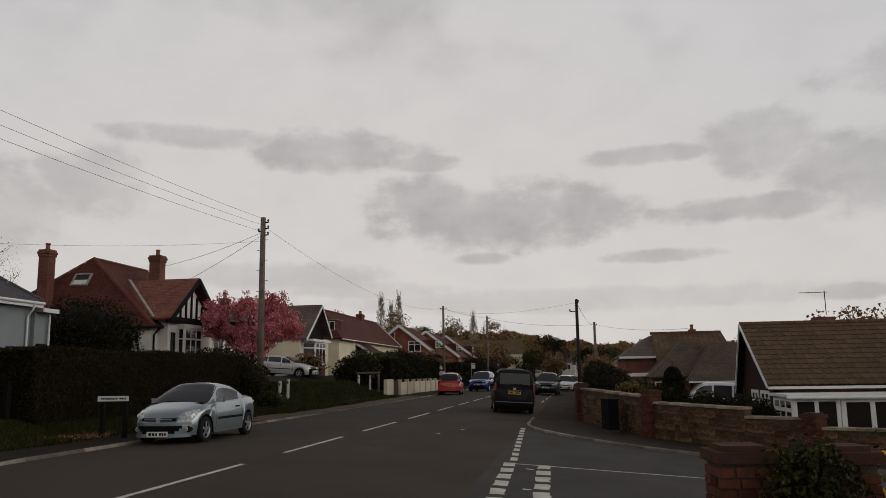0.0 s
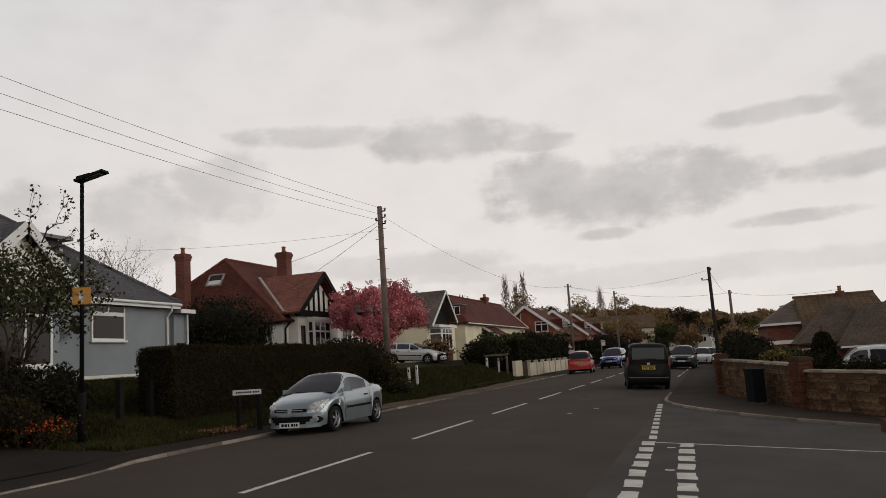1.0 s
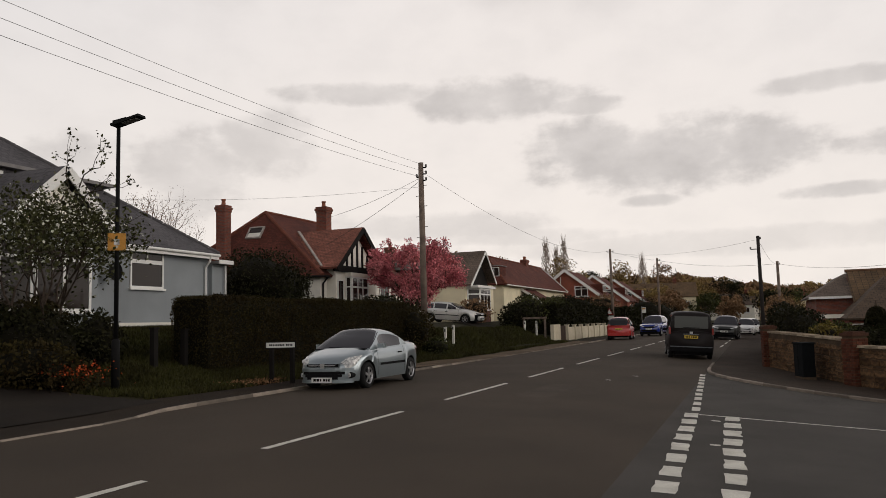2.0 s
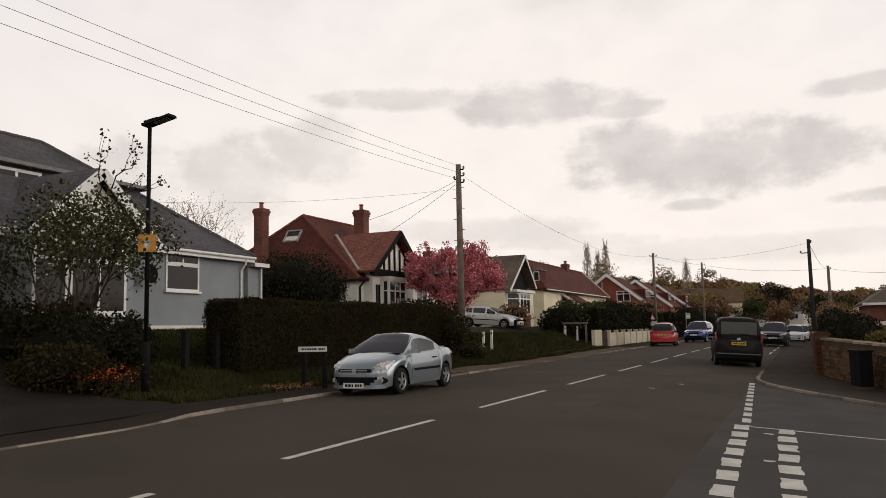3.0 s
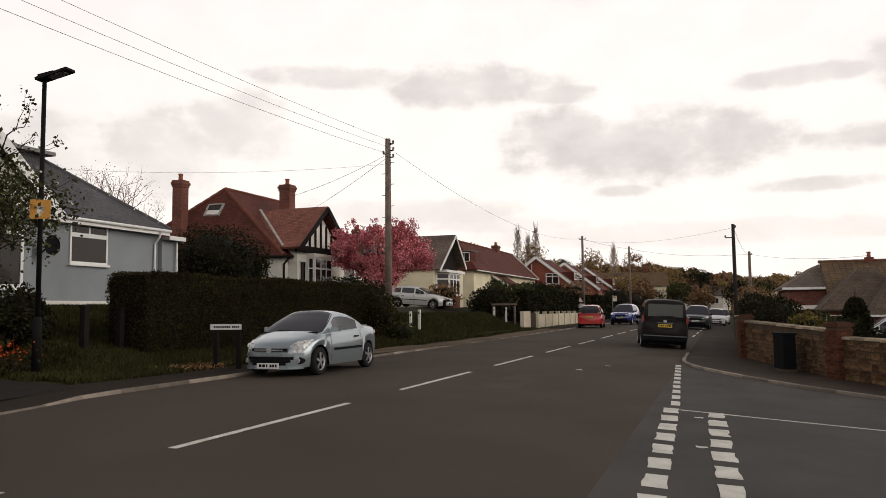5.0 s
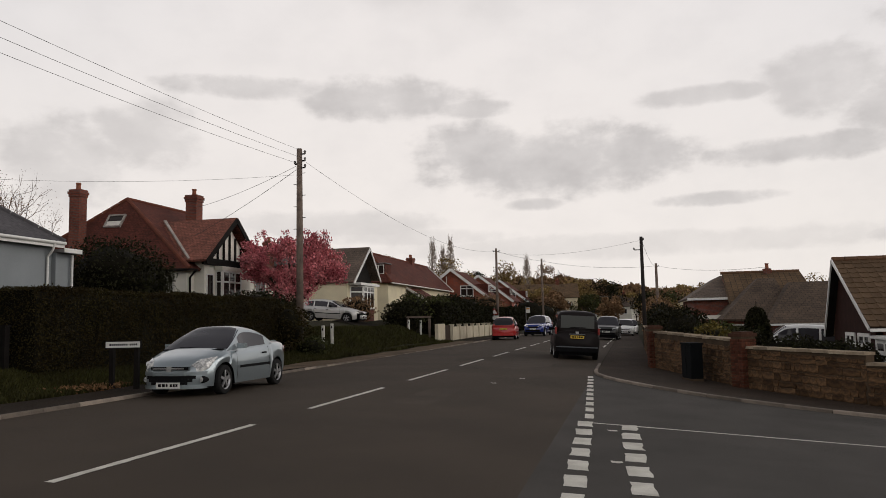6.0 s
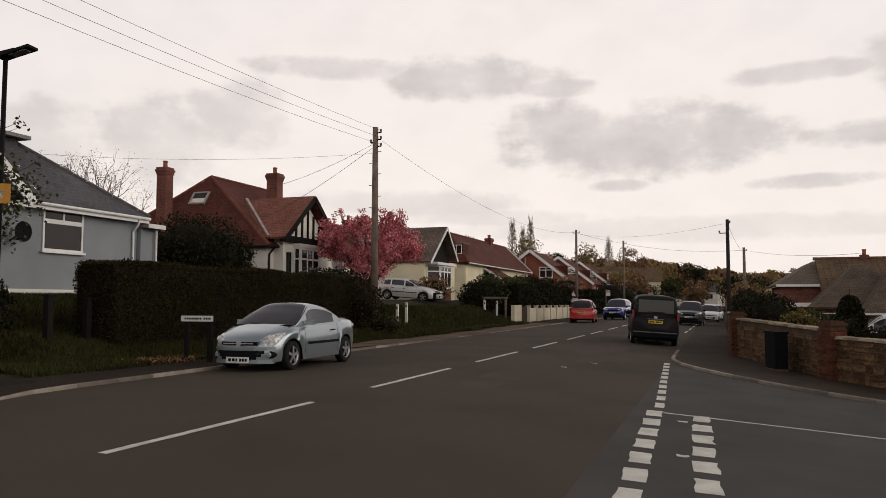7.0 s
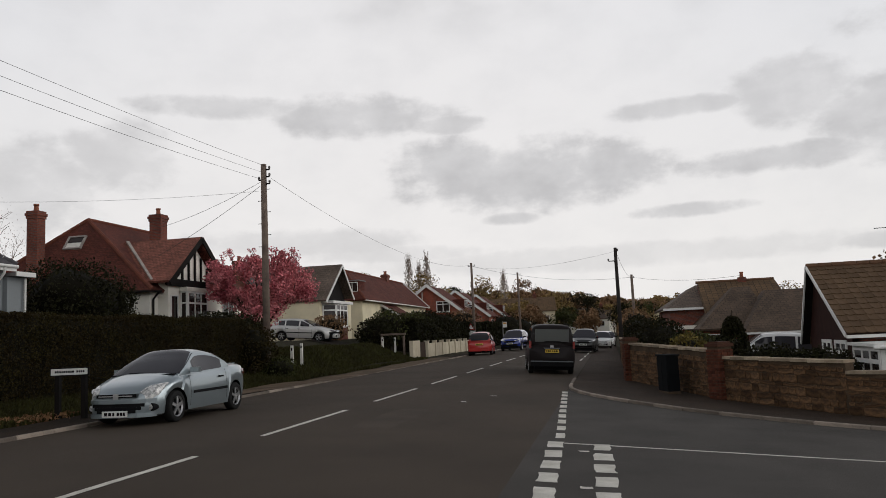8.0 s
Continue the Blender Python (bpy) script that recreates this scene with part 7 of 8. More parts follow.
# ---- hedges, trees, grass ----
def hedge(name, label, line, width, top, mat, density=420, size=0.06, seed=1, round_=0.18, group="hedges"):
    """A clipped hedge along a plan line: solid core coloured near-black as its inner shade, thousands of small leaves
    in and over its faces.
    """
    rng = np.random.default_rng(seed)
    t = tagged(new(name), label, "hedge", group)
    pts_all = []
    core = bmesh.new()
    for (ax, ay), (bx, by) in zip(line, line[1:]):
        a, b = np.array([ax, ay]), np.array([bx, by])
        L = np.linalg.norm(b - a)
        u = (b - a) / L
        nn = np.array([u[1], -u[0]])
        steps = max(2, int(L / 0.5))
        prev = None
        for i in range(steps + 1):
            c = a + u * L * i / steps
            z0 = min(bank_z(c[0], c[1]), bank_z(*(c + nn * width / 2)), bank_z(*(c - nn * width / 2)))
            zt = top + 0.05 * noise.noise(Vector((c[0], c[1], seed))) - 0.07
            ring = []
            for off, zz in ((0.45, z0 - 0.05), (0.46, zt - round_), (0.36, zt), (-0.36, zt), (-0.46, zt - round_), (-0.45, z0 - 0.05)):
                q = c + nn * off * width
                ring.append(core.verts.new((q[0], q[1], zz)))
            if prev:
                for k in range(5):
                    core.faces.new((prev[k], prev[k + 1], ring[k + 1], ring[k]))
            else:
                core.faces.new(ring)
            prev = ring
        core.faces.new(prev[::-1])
        zmean = bank_z(ax, ay)
        h = top - zmean
        for area, kind in ((L * h, 1), (L * h, -1), (L * width, 0), (h * width, 2), (h * width, 3)):
            n = int(area * density)
            s = rng.uniform(0, L, n)
            if kind in (1, -1):
                z = rng.uniform(0.02, 1, n) ** 0.9
                off = kind * (0.5 - 0.10 * np.clip((z - 0.85) / 0.15, 0, 1)) * width * np.ones(n) + rng.normal(0, 0.035, n)
            elif kind == 0:
                z = np.ones(n)
                off = rng.uniform(-0.47, 0.47, n) * width
            else:
                z = rng.uniform(0.02, 1, n)
                off = rng.uniform(-0.5, 0.5, n) * width
                s = (np.zeros(n) if kind == 2 else np.full(n, L)) + rng.normal(0, 0.04, n)
            xy = a + np.outer(s, u) + np.outer(off, nn)
            lump = np.array([0.09 * noise.noise(Vector((x * 1.1, y * 1.1, q * 2 + seed))) for (x, y), q in zip(xy, z)])
            xy += np.outer(lump * (1 if kind == 1 else -1), nn) if kind in (1, -1) else 0
            zb = np.array([bank_z(x, y) for x, y in xy])
            zz = zb + (top - zb) * z + (lump + rng.normal(0, 0.03, n) if kind == 0 else 0)
            pts_all.append(np.column_stack([xy, zz]))
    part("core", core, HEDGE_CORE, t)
    leaves("foliage", np.concatenate(pts_all), size, mat, t, seed=seed)
    return t


hedge("clipped_hedge", "long dark clipped hedge on top of the grassy bank", [(-12.6, 14.5), (-12.65, 27.0)], 1.2, 2.33, LEAF_HEDGE, 1300, 0.034, 4)
shrub("hedge_end_shrub", "rounded dark green bush at the hedge end", (-12.0, 27.4, 1.3), (0.9, 1.0, 0.85), LEAF_HEDGE, 3500, 0.06, 21)
shrub("garden_shrub", "spreading dark shrub behind the hedge", (-14.6, 30.0, 2.1), (1.8, 2.0, 0.75), LEAF_DARK, 4000, 0.07, 22)
shrub("garden_shrub", "tall dark evergreen bush between two bungalows", (-18.4, 26.0, 3.4), (1.7, 2.6, 1.45), LEAF_DARK, 9000, 0.07, 23)
shrub("garden_shrub", "dark evergreen bush between two bungalows", (-19.2, 28.6, 3.1), (1.4, 1.6, 1.3), LEAF_DARK, 5000, 0.07, 24)
shrub("bank_shrub", "low scrubby growth on the bank", (-11.5, 28.6, 0.5), (0.7, 1.0, 0.4), LEAF_GREEN, 2200, 0.05, 25)

# big weeping shrub and planting by the lamp
wt = thing("garden_tree", "small arching garden tree with sparse spring leaves", "tree", at=(-14.9, 12.0, bank_z(-14.9, 12.0)))
rng = np.random.default_rng(61)
bm = bmesh.new()
tips = []
for a in (0.4, 1.7, 2.9, 4.1, 5.3):
    limbs(bm, (0.1 * math.cos(a), 0.1 * math.sin(a), -0.1), (0.35 * math.cos(a), 0.35 * math.sin(a), 1.0), 1.45, 0.05, 4, rng, tips, 0.40, 0.10)
part("branching", bm, BARK, wt)
pts = []
for p, d in tips:
    if d <= 2:
        n = 27 if d else 24
        q = np.array(p) + rng.normal(0, 0.21, (n, 3)) - np.array([0, 0, 0.12])
        pts.append(q)
pts = np.concatenate(pts)
pts = pts[pts[:, 2] > 0.1]
leaves("foliage", pts, 0.062, LEAF_OLIVE_GREEN := material("olive_leaf", (0.060, 0.062, 0.024), 0.75, 0.45, 1.0, 20, 0.0, second=(0.040, 0.042, 0.016), random_by="island"), wt, seed=62)
leaves("blossom", pts[::11] + 0.03, 0.075, BLOSSOM_WHITE, wt, seed=63, long=1.0)
tw = []
for a, b in (((1.2, -0.4, 3.6), (1.0, -0.1, 0.30)), ((0.3, 0.1, 3.9), (0.5, -0.2, 0.75)), ((0.9, 0.1, 4.2), (0.8, -0.2, 0.5)), ((1.0, 0.0, 3.3), (1.2, 0.1, -0.15))):
    bm = bmesh.new()
    limbs(bm, a, b, 0.75, 0.02, 2, rng, tw, 0.3, 0.05)
    part("whip_spray", bm, BARK, wt)
leaves("whip_leaves", np.concatenate([np.array(p) + rng.normal(0, 0.06, (9, 3)) for p, d in tw]), 0.05, LEAF_OLIVE_GREEN, wt, seed=64)
for i, (x, y, z, r, mt, n) in enumerate(((-13.6, 10.4, 1.05, (1.5, 1.1, 0.95), LEAF_DARK, 6000), (-15.2, 9.8, 1.35, (1.5, 1.3, 1.1), LEAF_DARK, 6000), (-12.6, 9.5, 0.75, (1.1, 0.9, 0.55), LEAF_HEDGE, 4500),
                                         (-14.6, 11.2, 1.5, (1.2, 0.9, 0.8), LEAF_HEDGE, 4500), (-16.6, 9.0, 1.7, (1.3, 1.2, 1.4), LEAF_DARK, 4500), (-13.0, 11.6, 1.2, (0.7, 0.7, 0.8), LEAF_DARK, 3500))):
    shrub("border_shrub", "dense dark garden shrub by the driveway", (x - 0.9, y + 0.9, z), r, mt, n, 0.06, 70 + i, group="border shrubs")
fl = thing("flowering_plant", "low plant with orange-red flowers", "flowering plant", at=(-12.7, 10.75, bank_z(-12.7, 10.75)))
q = rng.normal(0, 1, (900, 3)) * np.array([0.32, 0.3, 0.12]) + np.array([0, 0, 0.22])
leaves("foliage", q[q[:, 2] > 0.02], 0.05, LEAF_HEDGE, fl, seed=80)
q = rng.normal(0, 1, (380, 3)) * np.array([0.34, 0.32, 0.12]) + np.array([0, 0, 0.42])
leaves("flowers", q, 0.05, FLOWER_RED, fl, seed=81, long=1.0)

# pink cherry tree
ct = thing("cherry_tree", "cherry tree covered in pink blossom", "tree", at=(-15.0, 34.6, bank_z(-15.0, 34.6)))
rng = np.random.default_rng(90)
bm = bmesh.new()
tube(bm, [(0, 0, -0.2), (0.03, 0.02, 0.6), (0, 0, 1.15)], [0.17, 0.14, 0.13], 10)
part("trunk", bm, BARK, ct, smooth_faces=True)
bm = bmesh.new()
tips = []
for a in (0.2, 1.3, 2.3, 3.3, 4.4, 5.4):
    limbs(bm, (0, 0, 1.05), (0.75 * math.cos(a), 0.75 * math.sin(a), 0.9), 1.35, 0.075, 3, rng, tips, 0.40, 0.12)
part("branching", bm, BARK, ct)
pts = []
for p, d in tips:
    if d <= 2:
        v = np.array(p)
        v[0:2] *= np.minimum(1, 2.45 / max(0.1, np.hypot(v[0], v[1])))
        v[2] = min(v[2], 4.25 + rng.uniform(-0.35, 0.35))
        n = 170
        r = rng.uniform(0.3, 0.52)
        q = rng.normal(size=(n, 3))
        q /= np.linalg.norm(q, axis=1, keepdims=True)
        pts.append(v + q * r * rng.uniform(0.25, 1.0, (n, 1)) * np.array([1, 1, 0.75]))
pts.append(lumpy((0, 0, 2.35), (2.0, 2.0, 1.15), 5200, rng, 0.3, 26, 0.7))
leaves("blossom", np.concatenate(pts), 0.085, BLOSSOM, ct, seed=91, long=1.1)
bm = bmesh.new()
tw = []
for k in range(16):
    a = rng.uniform(0, math.tau)
    limbs(bm, (1.5 * math.cos(a), 1.5 * math.sin(a), 3.9), (0.5 * math.cos(a), 0.5 * math.sin(a), 1.0), 0.45, 0.014, 1, rng, tw, 0.3, 0.2)
part("twig_spray", bm, BARK, ct)
leaves("tip_blossom", np.concatenate([np.array(p) + rng.normal(0, 0.07, (16, 3)) for p, d in tw]), 0.075, BLOSSOM, ct, seed=92, long=1.1)

# hedges and bushes up the road
hedge("garden_hedge", "dark garden hedge behind the cream wall", [(-12.6, 52.5), (-12.6, 80)], 1.6, 2.65, LEAF_DARK, 90, 0.13, 8)
hedge("garden_hedge", "dark garden hedge before the brick chalets", [(-12.2, 80.5), (-11.8, 125)], 1.8, 2.7, LEAF_DARK, 45, 0.18, 9)
for i, (x, y, z, r, mt) in enumerate(((-14.0, 49.8, 1.7, (1.3, 1.2, 1.1), LEAF_DARK), (-13.9, 52.6, 2.2, (1.5, 1.5, 1.2), LEAF_GREEN),
                                      (-13.4, 57, 2.4, (1.3, 1.8, 0.9), LEAF_GREEN), (-13.8, 62, 2.7, (1.5, 2.0, 0.9), LEAF_DARK), (-14, 70, 2.8, (1.6, 2.5, 0.9), LEAF_DARK),
                                      (-14.0, 82, 2.9, (1.8, 2.4, 1.3), LEAF_BROWN), (-11.5, 98, 2.4, (2.0, 3.0, 1.7), LEAF_DARK), (-11.0, 110, 2.2, (2.0, 3.5, 1.6), LEAF_DARK))):
    shrub("garden_bush", "leafy garden bush behind the roadside wall", (x, y, z), r, mt, 2600, 0.11, 100 + i, group="garden bushes")
shrub("tawny_bush", "tawny bare bush against the cream bungalow", (-17.0, 49.6, 2.3), (1.2, 1.0, 0.9), LEAF_BROWN, 2000, 0.08, 120)
# gardens below the road
for i, (x, y, z, r, mt, n) in enumerate(((2.6, 29.6, 0.75, (0.95, 1.5, 1.0), LEAF_DARK, 5500), (3.6, 29.4, 0.55, (1.1, 1.2, 0.65), LEAF_GREEN, 4500), (3.25, 26.2, 0.55, (0.55, 0.7, 0.6), LEAF_YELLOW, 2600),
                                         (4.5, 28.6, 0.3, (0.8, 0.9, 0.65), LEAF_DARK, 4000), (6.0, 28.6, 0.05, (1.4, 0.7, 0.6), LEAF_DARK, 4500), (7.5, 28.2, -0.08, (1.2, 0.7, 0.55), LEAF_DARK, 4000),
                                         (2.9, 36.0, 0.5, (1.2, 3.0, 0.8), LEAF_DARK, 4000), (2.8, 50, 0.5, (0.9, 3.0, 0.8), LEAF_DARK, 3500), (3.2, 64, 0.9, (1.3, 4.0, 1.5), LEAF_DARK, 3500), (3.2, 72, 1.4, (1.5, 3.0, 1.8), LEAF_BROWN, 3000),
                                         (4.2, 84, 1.4, (2.2, 4.0, 2.0), LEAF_OLIVE, 3000))):
    shrub("garden_bush", "leafy garden bush behind the stone wall", (x, y, z), r, mt, n, 0.065 if y < 31 else 0.11, 130 + i, group="corner garden bushes")
cf = thing("conifer", "small dark upright conifer in the corner garden", "conifer", at=(5.35, 31.0, bank_z(5.35, 31)))
q = rng.uniform(0, 1, (5200, 1))
aa = rng.uniform(0, math.tau, (5200, 1))
rr = (0.62 * (1 - q) ** 0.38 + 0.05) * rng.uniform(0.6, 1.05, (5200, 1))
leaves("foliage", np.hstack([rr * np.cos(aa), rr * np.sin(aa), q * 2.25]), 0.075, LEAF_DARK, cf, seed=150)
part("trunk", tube(bmesh.new(), [(0, 0, -0.1), (0, 0, 2.5)], [0.07, 0.02], 6), BARK, cf)

# clipped shrub between the near brick piers, with yellow flowers behind
ns = thing("clipped_shrub", "glossy green shrub spilling over the near brick piers", "shrub", at=(2.98, 2.95, plane_z(3) + 0.09))
# filler blob coloured as the dark shade behind the leaves
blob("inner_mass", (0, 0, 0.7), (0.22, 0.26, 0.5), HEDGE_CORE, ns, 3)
part("stem", tube(bmesh.new(), [(0, 0, -0.2), (0.02, 0, 0.6)], [0.04, 0.02], 6), BARK, ns)
q = shell((0, -0.08, 0.72), (0.45, 0.40, 0.58), 9000, rng, 0.65, 1.08)
leaves("foliage", q, 0.027, material("glossy_leaf", (0.046, 0.040, 0.009), 0.7, 0.4, 3.0, 30, 0.0, second=(0.020, 0.023, 0.007), random_by="island"), ns, seed=151, long=1.5)
yf = thing("flowering_plant", "yellow flowers by the near brick pier", "flowering plant", at=(3.72, 3.5, plane_z(3.7)))
q = rng.normal(0, 1, (500, 3)) * np.array([0.22, 0.2, 0.3]) + np.array([0, 0, 0.55])
q = q[q[:, 2] > 0.02]
leaves("foliage", q, 0.05, LEAF_GREEN, yf, seed=152)
leaves("flowers", q[q[:, 2] > 0.6] + 0.03, 0.05, FLOWER_YELLOW, yf, seed=153, long=1.0)

# grass on bank and verge
rng = np.random.default_rng(200)


def grass(name, x0, x1, y0, y1, count, size, label):
    x, y = rng.uniform(x0, x1, count), rng.uniform(y0, y1, count)
    edge = -10.45 - 0.12 * np.sin(y * 1.3)
    keep = (x < edge - 0.05) & ~((y > 6.0) & (y < 10.6)) & ~((y > 45.4) & (y < 49.4) & (x < -13.5))
    x, y = x[keep], y[keep]
    z = np.array([ground_z(a, b) if a < -10.9 else 0.05 for a, b in zip(x, y)])
    n = len(x)
    h = size * rng.uniform(0.5, 1.5, n)
    lean = rng.normal(0, 0.45, (n, 2)) * h[:, None]
    ang = rng.uniform(0, math.tau, n)
    w = 0.012 + 0.012 * size / 0.1
    dx, dy = np.cos(ang) * w, np.sin(ang) * w
    v = np.stack([np.column_stack([x - dx, y - dy, z - 0.01]), np.column_stack([x + dx, y + dy, z - 0.01]), np.column_stack([x + lean[:, 0], y + lean[:, 1], z + h])], 1).reshape(-1, 3)
    me = bpy.data.meshes.new(name)
    me.vertices.add(3 * n)
    me.vertices.foreach_set("co", v.ravel())
    me.loops.add(3 * n)
    me.loops.foreach_set("vertex_index", np.arange(3 * n, dtype=np.int32))
    me.polygons.add(n)
    me.polygons.foreach_set("loop_start", np.arange(0, 3 * n, 3, dtype=np.int32))
    me.update(calc_edges=True)
    return tagged(mesh_part(name, me, BLADE), label, "grass", kind="stuff")


grass("bank_grass", -12.6, -10.4, 11, 28, 46000, 0.10, "rough dark grass on the bank below the hedge")
grass("verge_grass", -15.5, -10.4, 28, 50, 60000, 0.12, "rough green grass on the verge by the driveways")
grass("lawn_grass", -18.1, -11.5, 10.7, 20, 42000, 0.09, "lawn before the blue-grey bungalow")
tagged(leaves("dry_leaves", np.column_stack([rng.normal(-10.7, 0.22, 420), rng.normal(14.6, 0.5, 420), rng.uniform(0.06, 0.2, 420)]), 0.05,
              material("straw", (0.22, 0.12, 0.06), 0.9, 0.3, 3, 20, 0.0, random_by="island")), "patch of tawny dead grass by the sign", "dead grass", kind="stuff")

# ---- woods and distance ----
def far_tree(x, y, base, h, w, mat, seed, label, leaf=0.35, count=1500, bare=False, category="tree", group="far trees"):
    r = np.random.default_rng(seed)
    t = thing("far_tree", label, category, group, at=(x, y, base))
    bm = bmesh.new()
    tube(bm, [(0, 0, -0.5), (0, 0, h * 0.45)], [0.035 * h, 0.018 * h], 7)
    tp = []
    for k in range(4):
        a = r.uniform(0, math.tau)
        limbs(bm, (0, 0, h * (0.25 + 0.05 * k)), (0.7 * math.cos(a), 0.7 * math.sin(a), 0.9), h * 0.26, 0.014 * h, 2, r, tp, 0.4, 0.2)
    part("trunk", bm, BARK, t)
    leaves("crown", lumpy((0, 0, h * 0.62), (w / 2, w / 2, h * 0.40), count, r, 0.2, 18, 0.75), leaf, mat, t, seed=seed, long=1.2)
    return t


rngw = random.Random(5)
spots = [(-46, 120, 13, 9), (-38, 128, 12, 9), (-30, 132, 11.5, 9), (-26, 139, 11.2, 8), (-21, 146, 11.2, 9), (-15, 152, 11, 9), (-9, 158, 9.5, 9), (-4, 166, 9.5, 9), (2, 172, 8.6, 9), (8, 178, 8.6, 9),
         (14, 170, 8, 9), (20, 160, 7.4, 8), (-14, 128, 7.4, 8), (-6, 140, 6.2, 7), (-2.2, 128, 5.0, 6), (3.6, 120, 5.2, 6), (6, 135, 6.5, 7), (-11, 122, 5.5, 6), (12, 120, 5.6, 7), (26, 150, 8, 9), (33, 140, 8, 9)]
for i, (x, y, h, w) in enumerate(spots):
    base = ground_z(x, y)
    mt = (LEAF_OLIVE, LEAF_BROWN, LEAF_OLIVE, LEAF_DARK)[i % 4] if h > 7 else (LEAF_DARK, LEAF_GREEN, LEAF_BROWN)[i % 3]
    far_tree(x, y, base, h - base + rngw.uniform(-0.6, 0.8), w * rngw.uniform(0.9, 1.2), mt, 300 + i, "budding spring tree on the far wooded slope" if h > 7 else "dark bushy tree at the end of the road", 0.24, 3400)
r = np.random.default_rng(77)
crowns = {0: [], 1: []}
for k in range(430):
    bearing = radians(r.uniform(-38, 32))
    dist = r.uniform(185, 275)
    x, y = dist * math.sin(bearing), dist * math.cos(bearing)
    b = ground_z(x, y)
    skyline = 3.5 - 1.1 * smooth(-6, 3, math.degrees(bearing)) + 0.5 * smooth(-12, -25, math.degrees(bearing))
    top = 1.4 + dist * math.tan(radians(skyline + 0.35 * noise.noise(Vector((math.degrees(bearing) * 0.9, 0, 0))) - r.uniform(0, 0.55)))
    w = r.uniform(3.0, 5.2)
    h = max(3.0, (top - b) * 0.5)
    q = r.normal(size=(240, 3))
    q /= np.linalg.norm(q, axis=1, keepdims=True)
    q[:, 2] = np.abs(q[:, 2]) * 1.0 - 0.25
    crowns[k % 2].append(np.array([x, y, b + h]) + q * np.array([w, w * 0.8, h]) * r.uniform(0.7, 1.0, (240, 1)))
tagged(leaves("far_woods", np.concatenate(crowns[0]), 0.75, LEAF_OLIVE, seed=78), "wooded skyline in early spring leaf", "woods", kind="stuff")
tagged(leaves("far_woods", np.concatenate(crowns[1]), 0.75, LEAF_BROWN, seed=79), "brownish budding woods on the skyline", "woods", kind="stuff")
# tall poplars
for i, (x, y, h) in enumerate(((-32.4, 132, 15.2), (-30.6, 132, 13.6), (-29.2, 132, 15.4), (-18.2, 150, 12.9))):
    r = np.random.default_rng(400 + i)
    base = ground_z(x, y)
    t = thing("poplar", "tall slender poplar still almost bare", "tree", "poplars", at=(x, y, base))
    part("trunk", tube(bmesh.new(), [(0, 0, -0.5), (0, 0, h - base - 1)], [0.25, 0.05], 6), TWIG, t)
    bm = bmesh.new()
    hh = h - base
    for k in range(150):
        z = hh * (0.2 + 0.78 * k / 150)
        a = r.uniform(0, math.tau)
        reach = (0.35 + 0.75 * math.sin(math.pi * min(1, (z / hh) ** 1.3))) * r.uniform(0.6, 1.1)
        tube(bm, [(0, 0, z), (reach * 0.6 * math.cos(a), reach * 0.6 * math.sin(a), z + 0.7), (reach * math.cos(a), reach * math.sin(a), z + 1.7)], [0.035, 0.025, 0.012], 3)
    part("branching", bm, TWIG, t)
    q = r.uniform(0.22, 1.0, (900, 1))
    aa = r.uniform(0, math.tau, (900, 1))
    rr = (0.25 + 0.8 * np.sin(np.pi * np.clip(q, 0, 1) ** 1.3)) * r.uniform(0.3, 1, (900, 1))
    leaves("crown", np.hstack([rr * np.cos(aa), rr * np.sin(aa), q * hh]), 0.16, TWIG, t, seed=410 + i)
# bare tree tops behind the bungalows
for i, (x, y, h) in enumerate(((-38, 42, 9.2), (-33, 36, 8.6))):
    r = np.random.default_rng(430 + i)
    base = 1.7
    t = thing("bare_tree", "reddish bare tree behind the bungalows", "tree", "bare trees", at=(x, y, base))
    bm = bmesh.new()
    tp = []
    limbs(bm, (0, 0, -0.3), (0, 0, 1), (h - base) * 0.36, 0.16, 5, r, tp, 0.38, 0.2)
    part("branching", bm, RED_TWIG, t)
    leaves("bud_cover", np.concatenate([np.array(p) + r.normal(0, 0.2, (6, 3)) for p, d in tp if d < 2]), 0.05, LEAF_BROWN, t, seed=440 + i)
far_tree(17.5, 46, -1.4, 6.6, 6, LEAF_BROWN, 450, "budding tree behind the brown-tiled bungalow", 0.16, 1500)

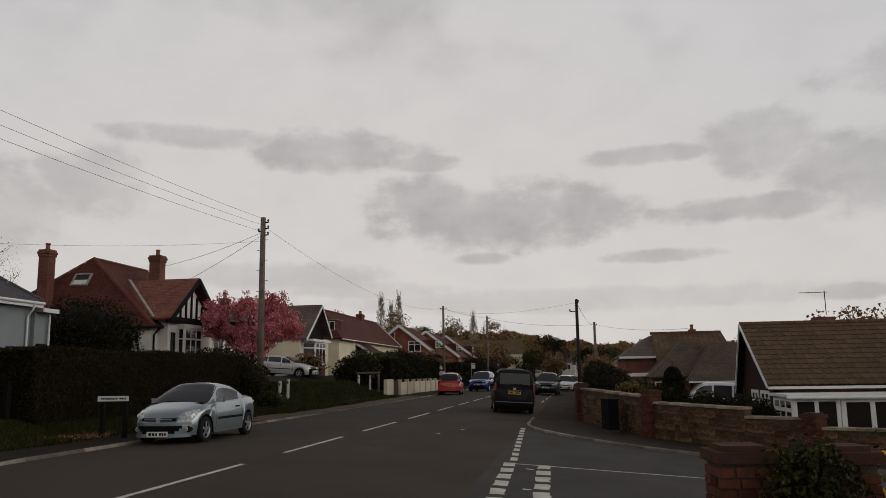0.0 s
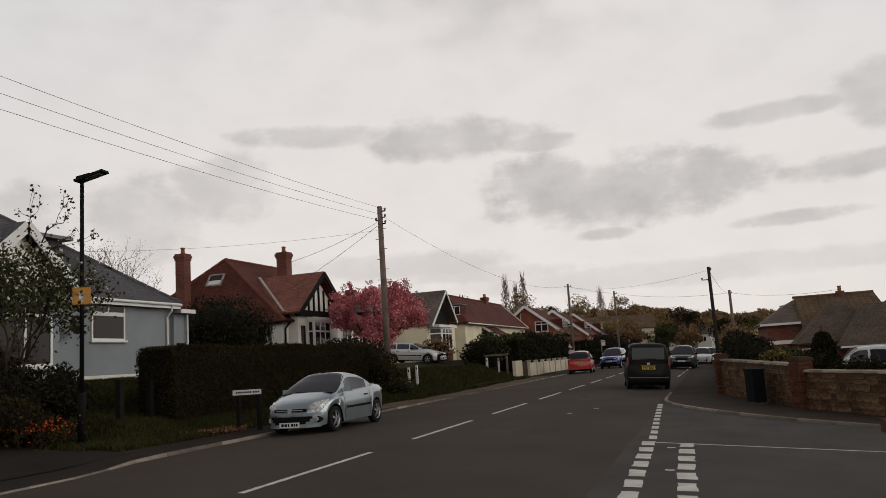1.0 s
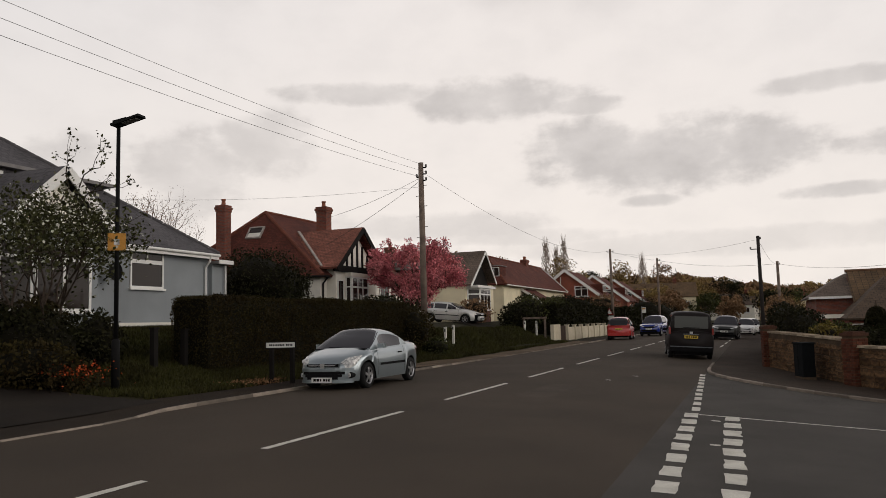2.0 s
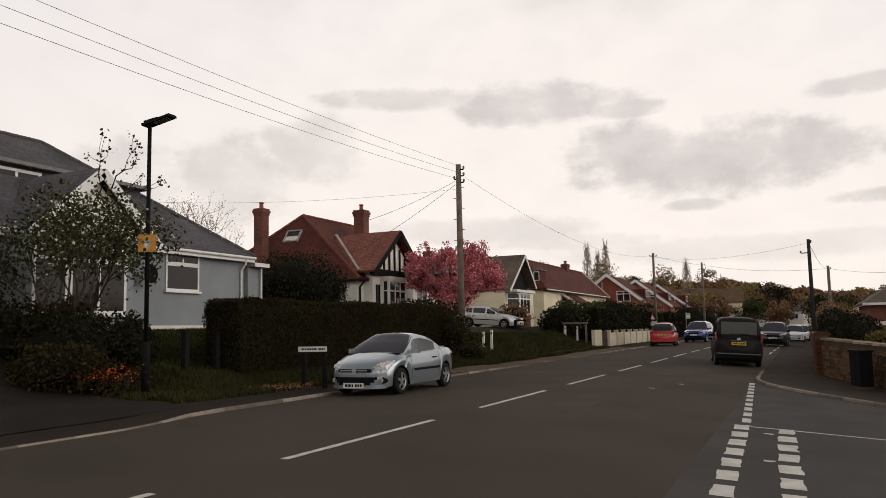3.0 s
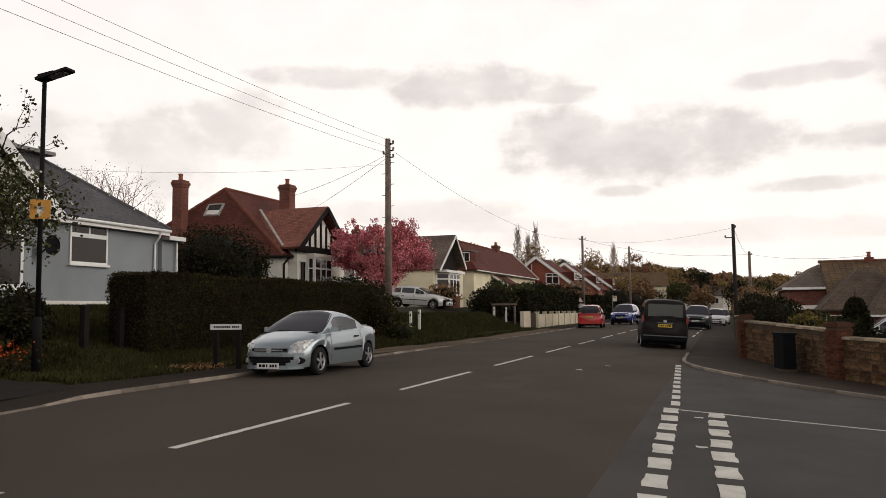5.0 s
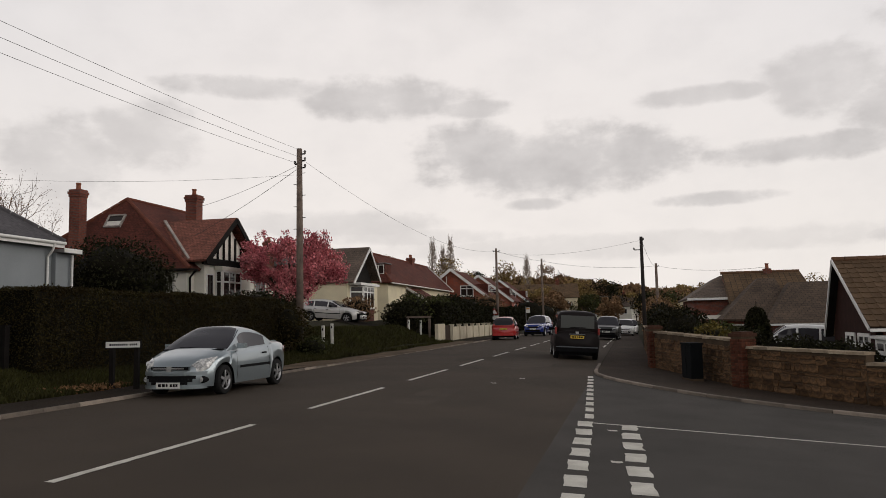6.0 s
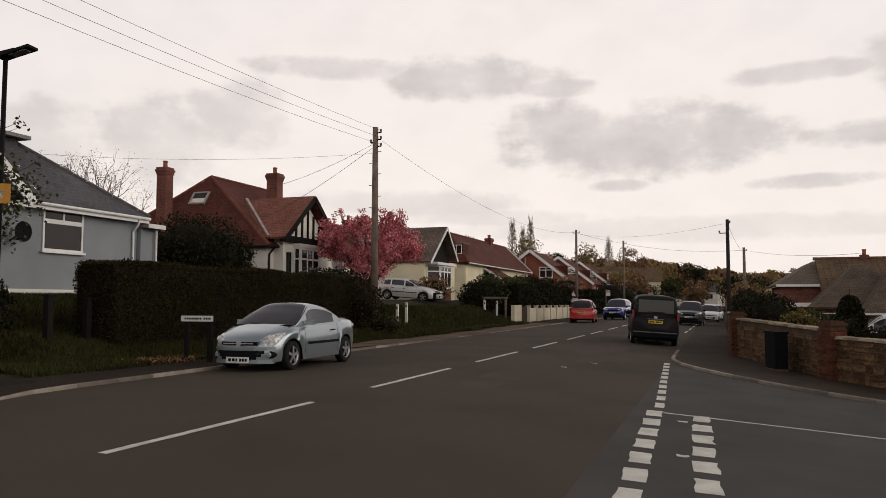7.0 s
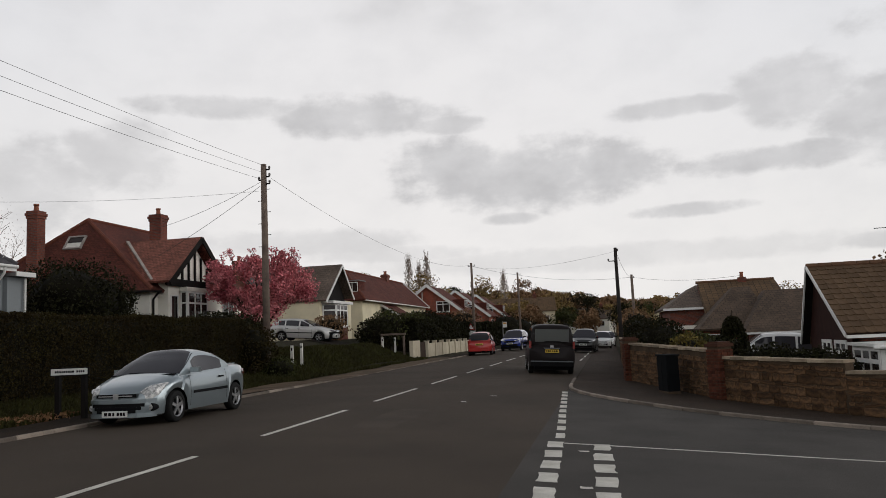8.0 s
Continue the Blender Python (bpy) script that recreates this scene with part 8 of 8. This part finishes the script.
# ---- roof tiles of the brown bungalow ----
def roof_tiles():
    bm = bmesh.new()
    w, l = 0.33, 0.40
    # a low rolled profile with a lipped lower edge
    prof = [(0.0, 0.03), (0.06, 0.012), (0.165, 0.0), (0.27, 0.012), (0.325, 0.03)]
    rows_ = []
    for y, lift in ((0.0, 0.032), (l + 0.05, 0.0)):
        rows_.append([bm.verts.new((x, y, z + lift)) for x, z in prof])
    low = [bm.verts.new((x, 0.0, z)) for x, z in prof]
    for i in range(4):
        bm.faces.new((rows_[0][i], rows_[0][i + 1], rows_[1][i + 1], rows_[1][i]))
        bm.faces.new((low[i + 1], low[i], rows_[0][i], rows_[0][i + 1])[::-1])
    bmesh.ops.recalc_face_normals(bm, faces=bm.faces)
    me = bpy.data.meshes.new("roof_tile")
    bm.to_mesh(me)
    bm.free()
    me.materials.append(TILE_PIECE)
    slope = Vector((0, RYR - RYF, RZR - RZE))
    length = slope.length
    v = slope.normalized()
    nrm = Vector((1, 0, 0)).cross(v)
    rot = Matrix(((1, v.x, nrm.x), (0, v.y, nrm.y), (0, v.z, nrm.z))).to_4x4()
    rng_ = random.Random(11)
    verts, faces = [], []
    base_v = [p.co.copy() for p in me.vertices]
    base_f = [tuple(p.vertices) for p in me.polygons]
    count = 0
    nrow = int(length / l)
    for j in range(nrow + 1):
        for i in range(int((RE - RW) / w)):
            p = Vector((RW + i * w + rng_.uniform(-0.004, 0.004), RYF - 0.05, RZE - 0.05)) + v * (j * l) + nrm * 0.02
            m = Matrix.Translation(p) @ rot @ Matrix.Rotation(rng_.uniform(-0.012, 0.012), 4, "Z")
            if i < 22 and count < 290:
                ob = new("roof_tile", me)
                ob.matrix_world = m
                ob.parent = r1
                count += 1
            else:
                k = len(verts)
                verts += [tuple(m @ q) for q in base_v]
                faces += [tuple(k + q for q in f) for f in base_f]
    rest_me = bpy.data.meshes.new("far_tiles")
    rest_me.from_pydata(verts, [], faces)
    ob = mesh_part("far_tiles", rest_me, TILE_REST, r1)
    ob["kind"] = "stuff"


roof_tiles()
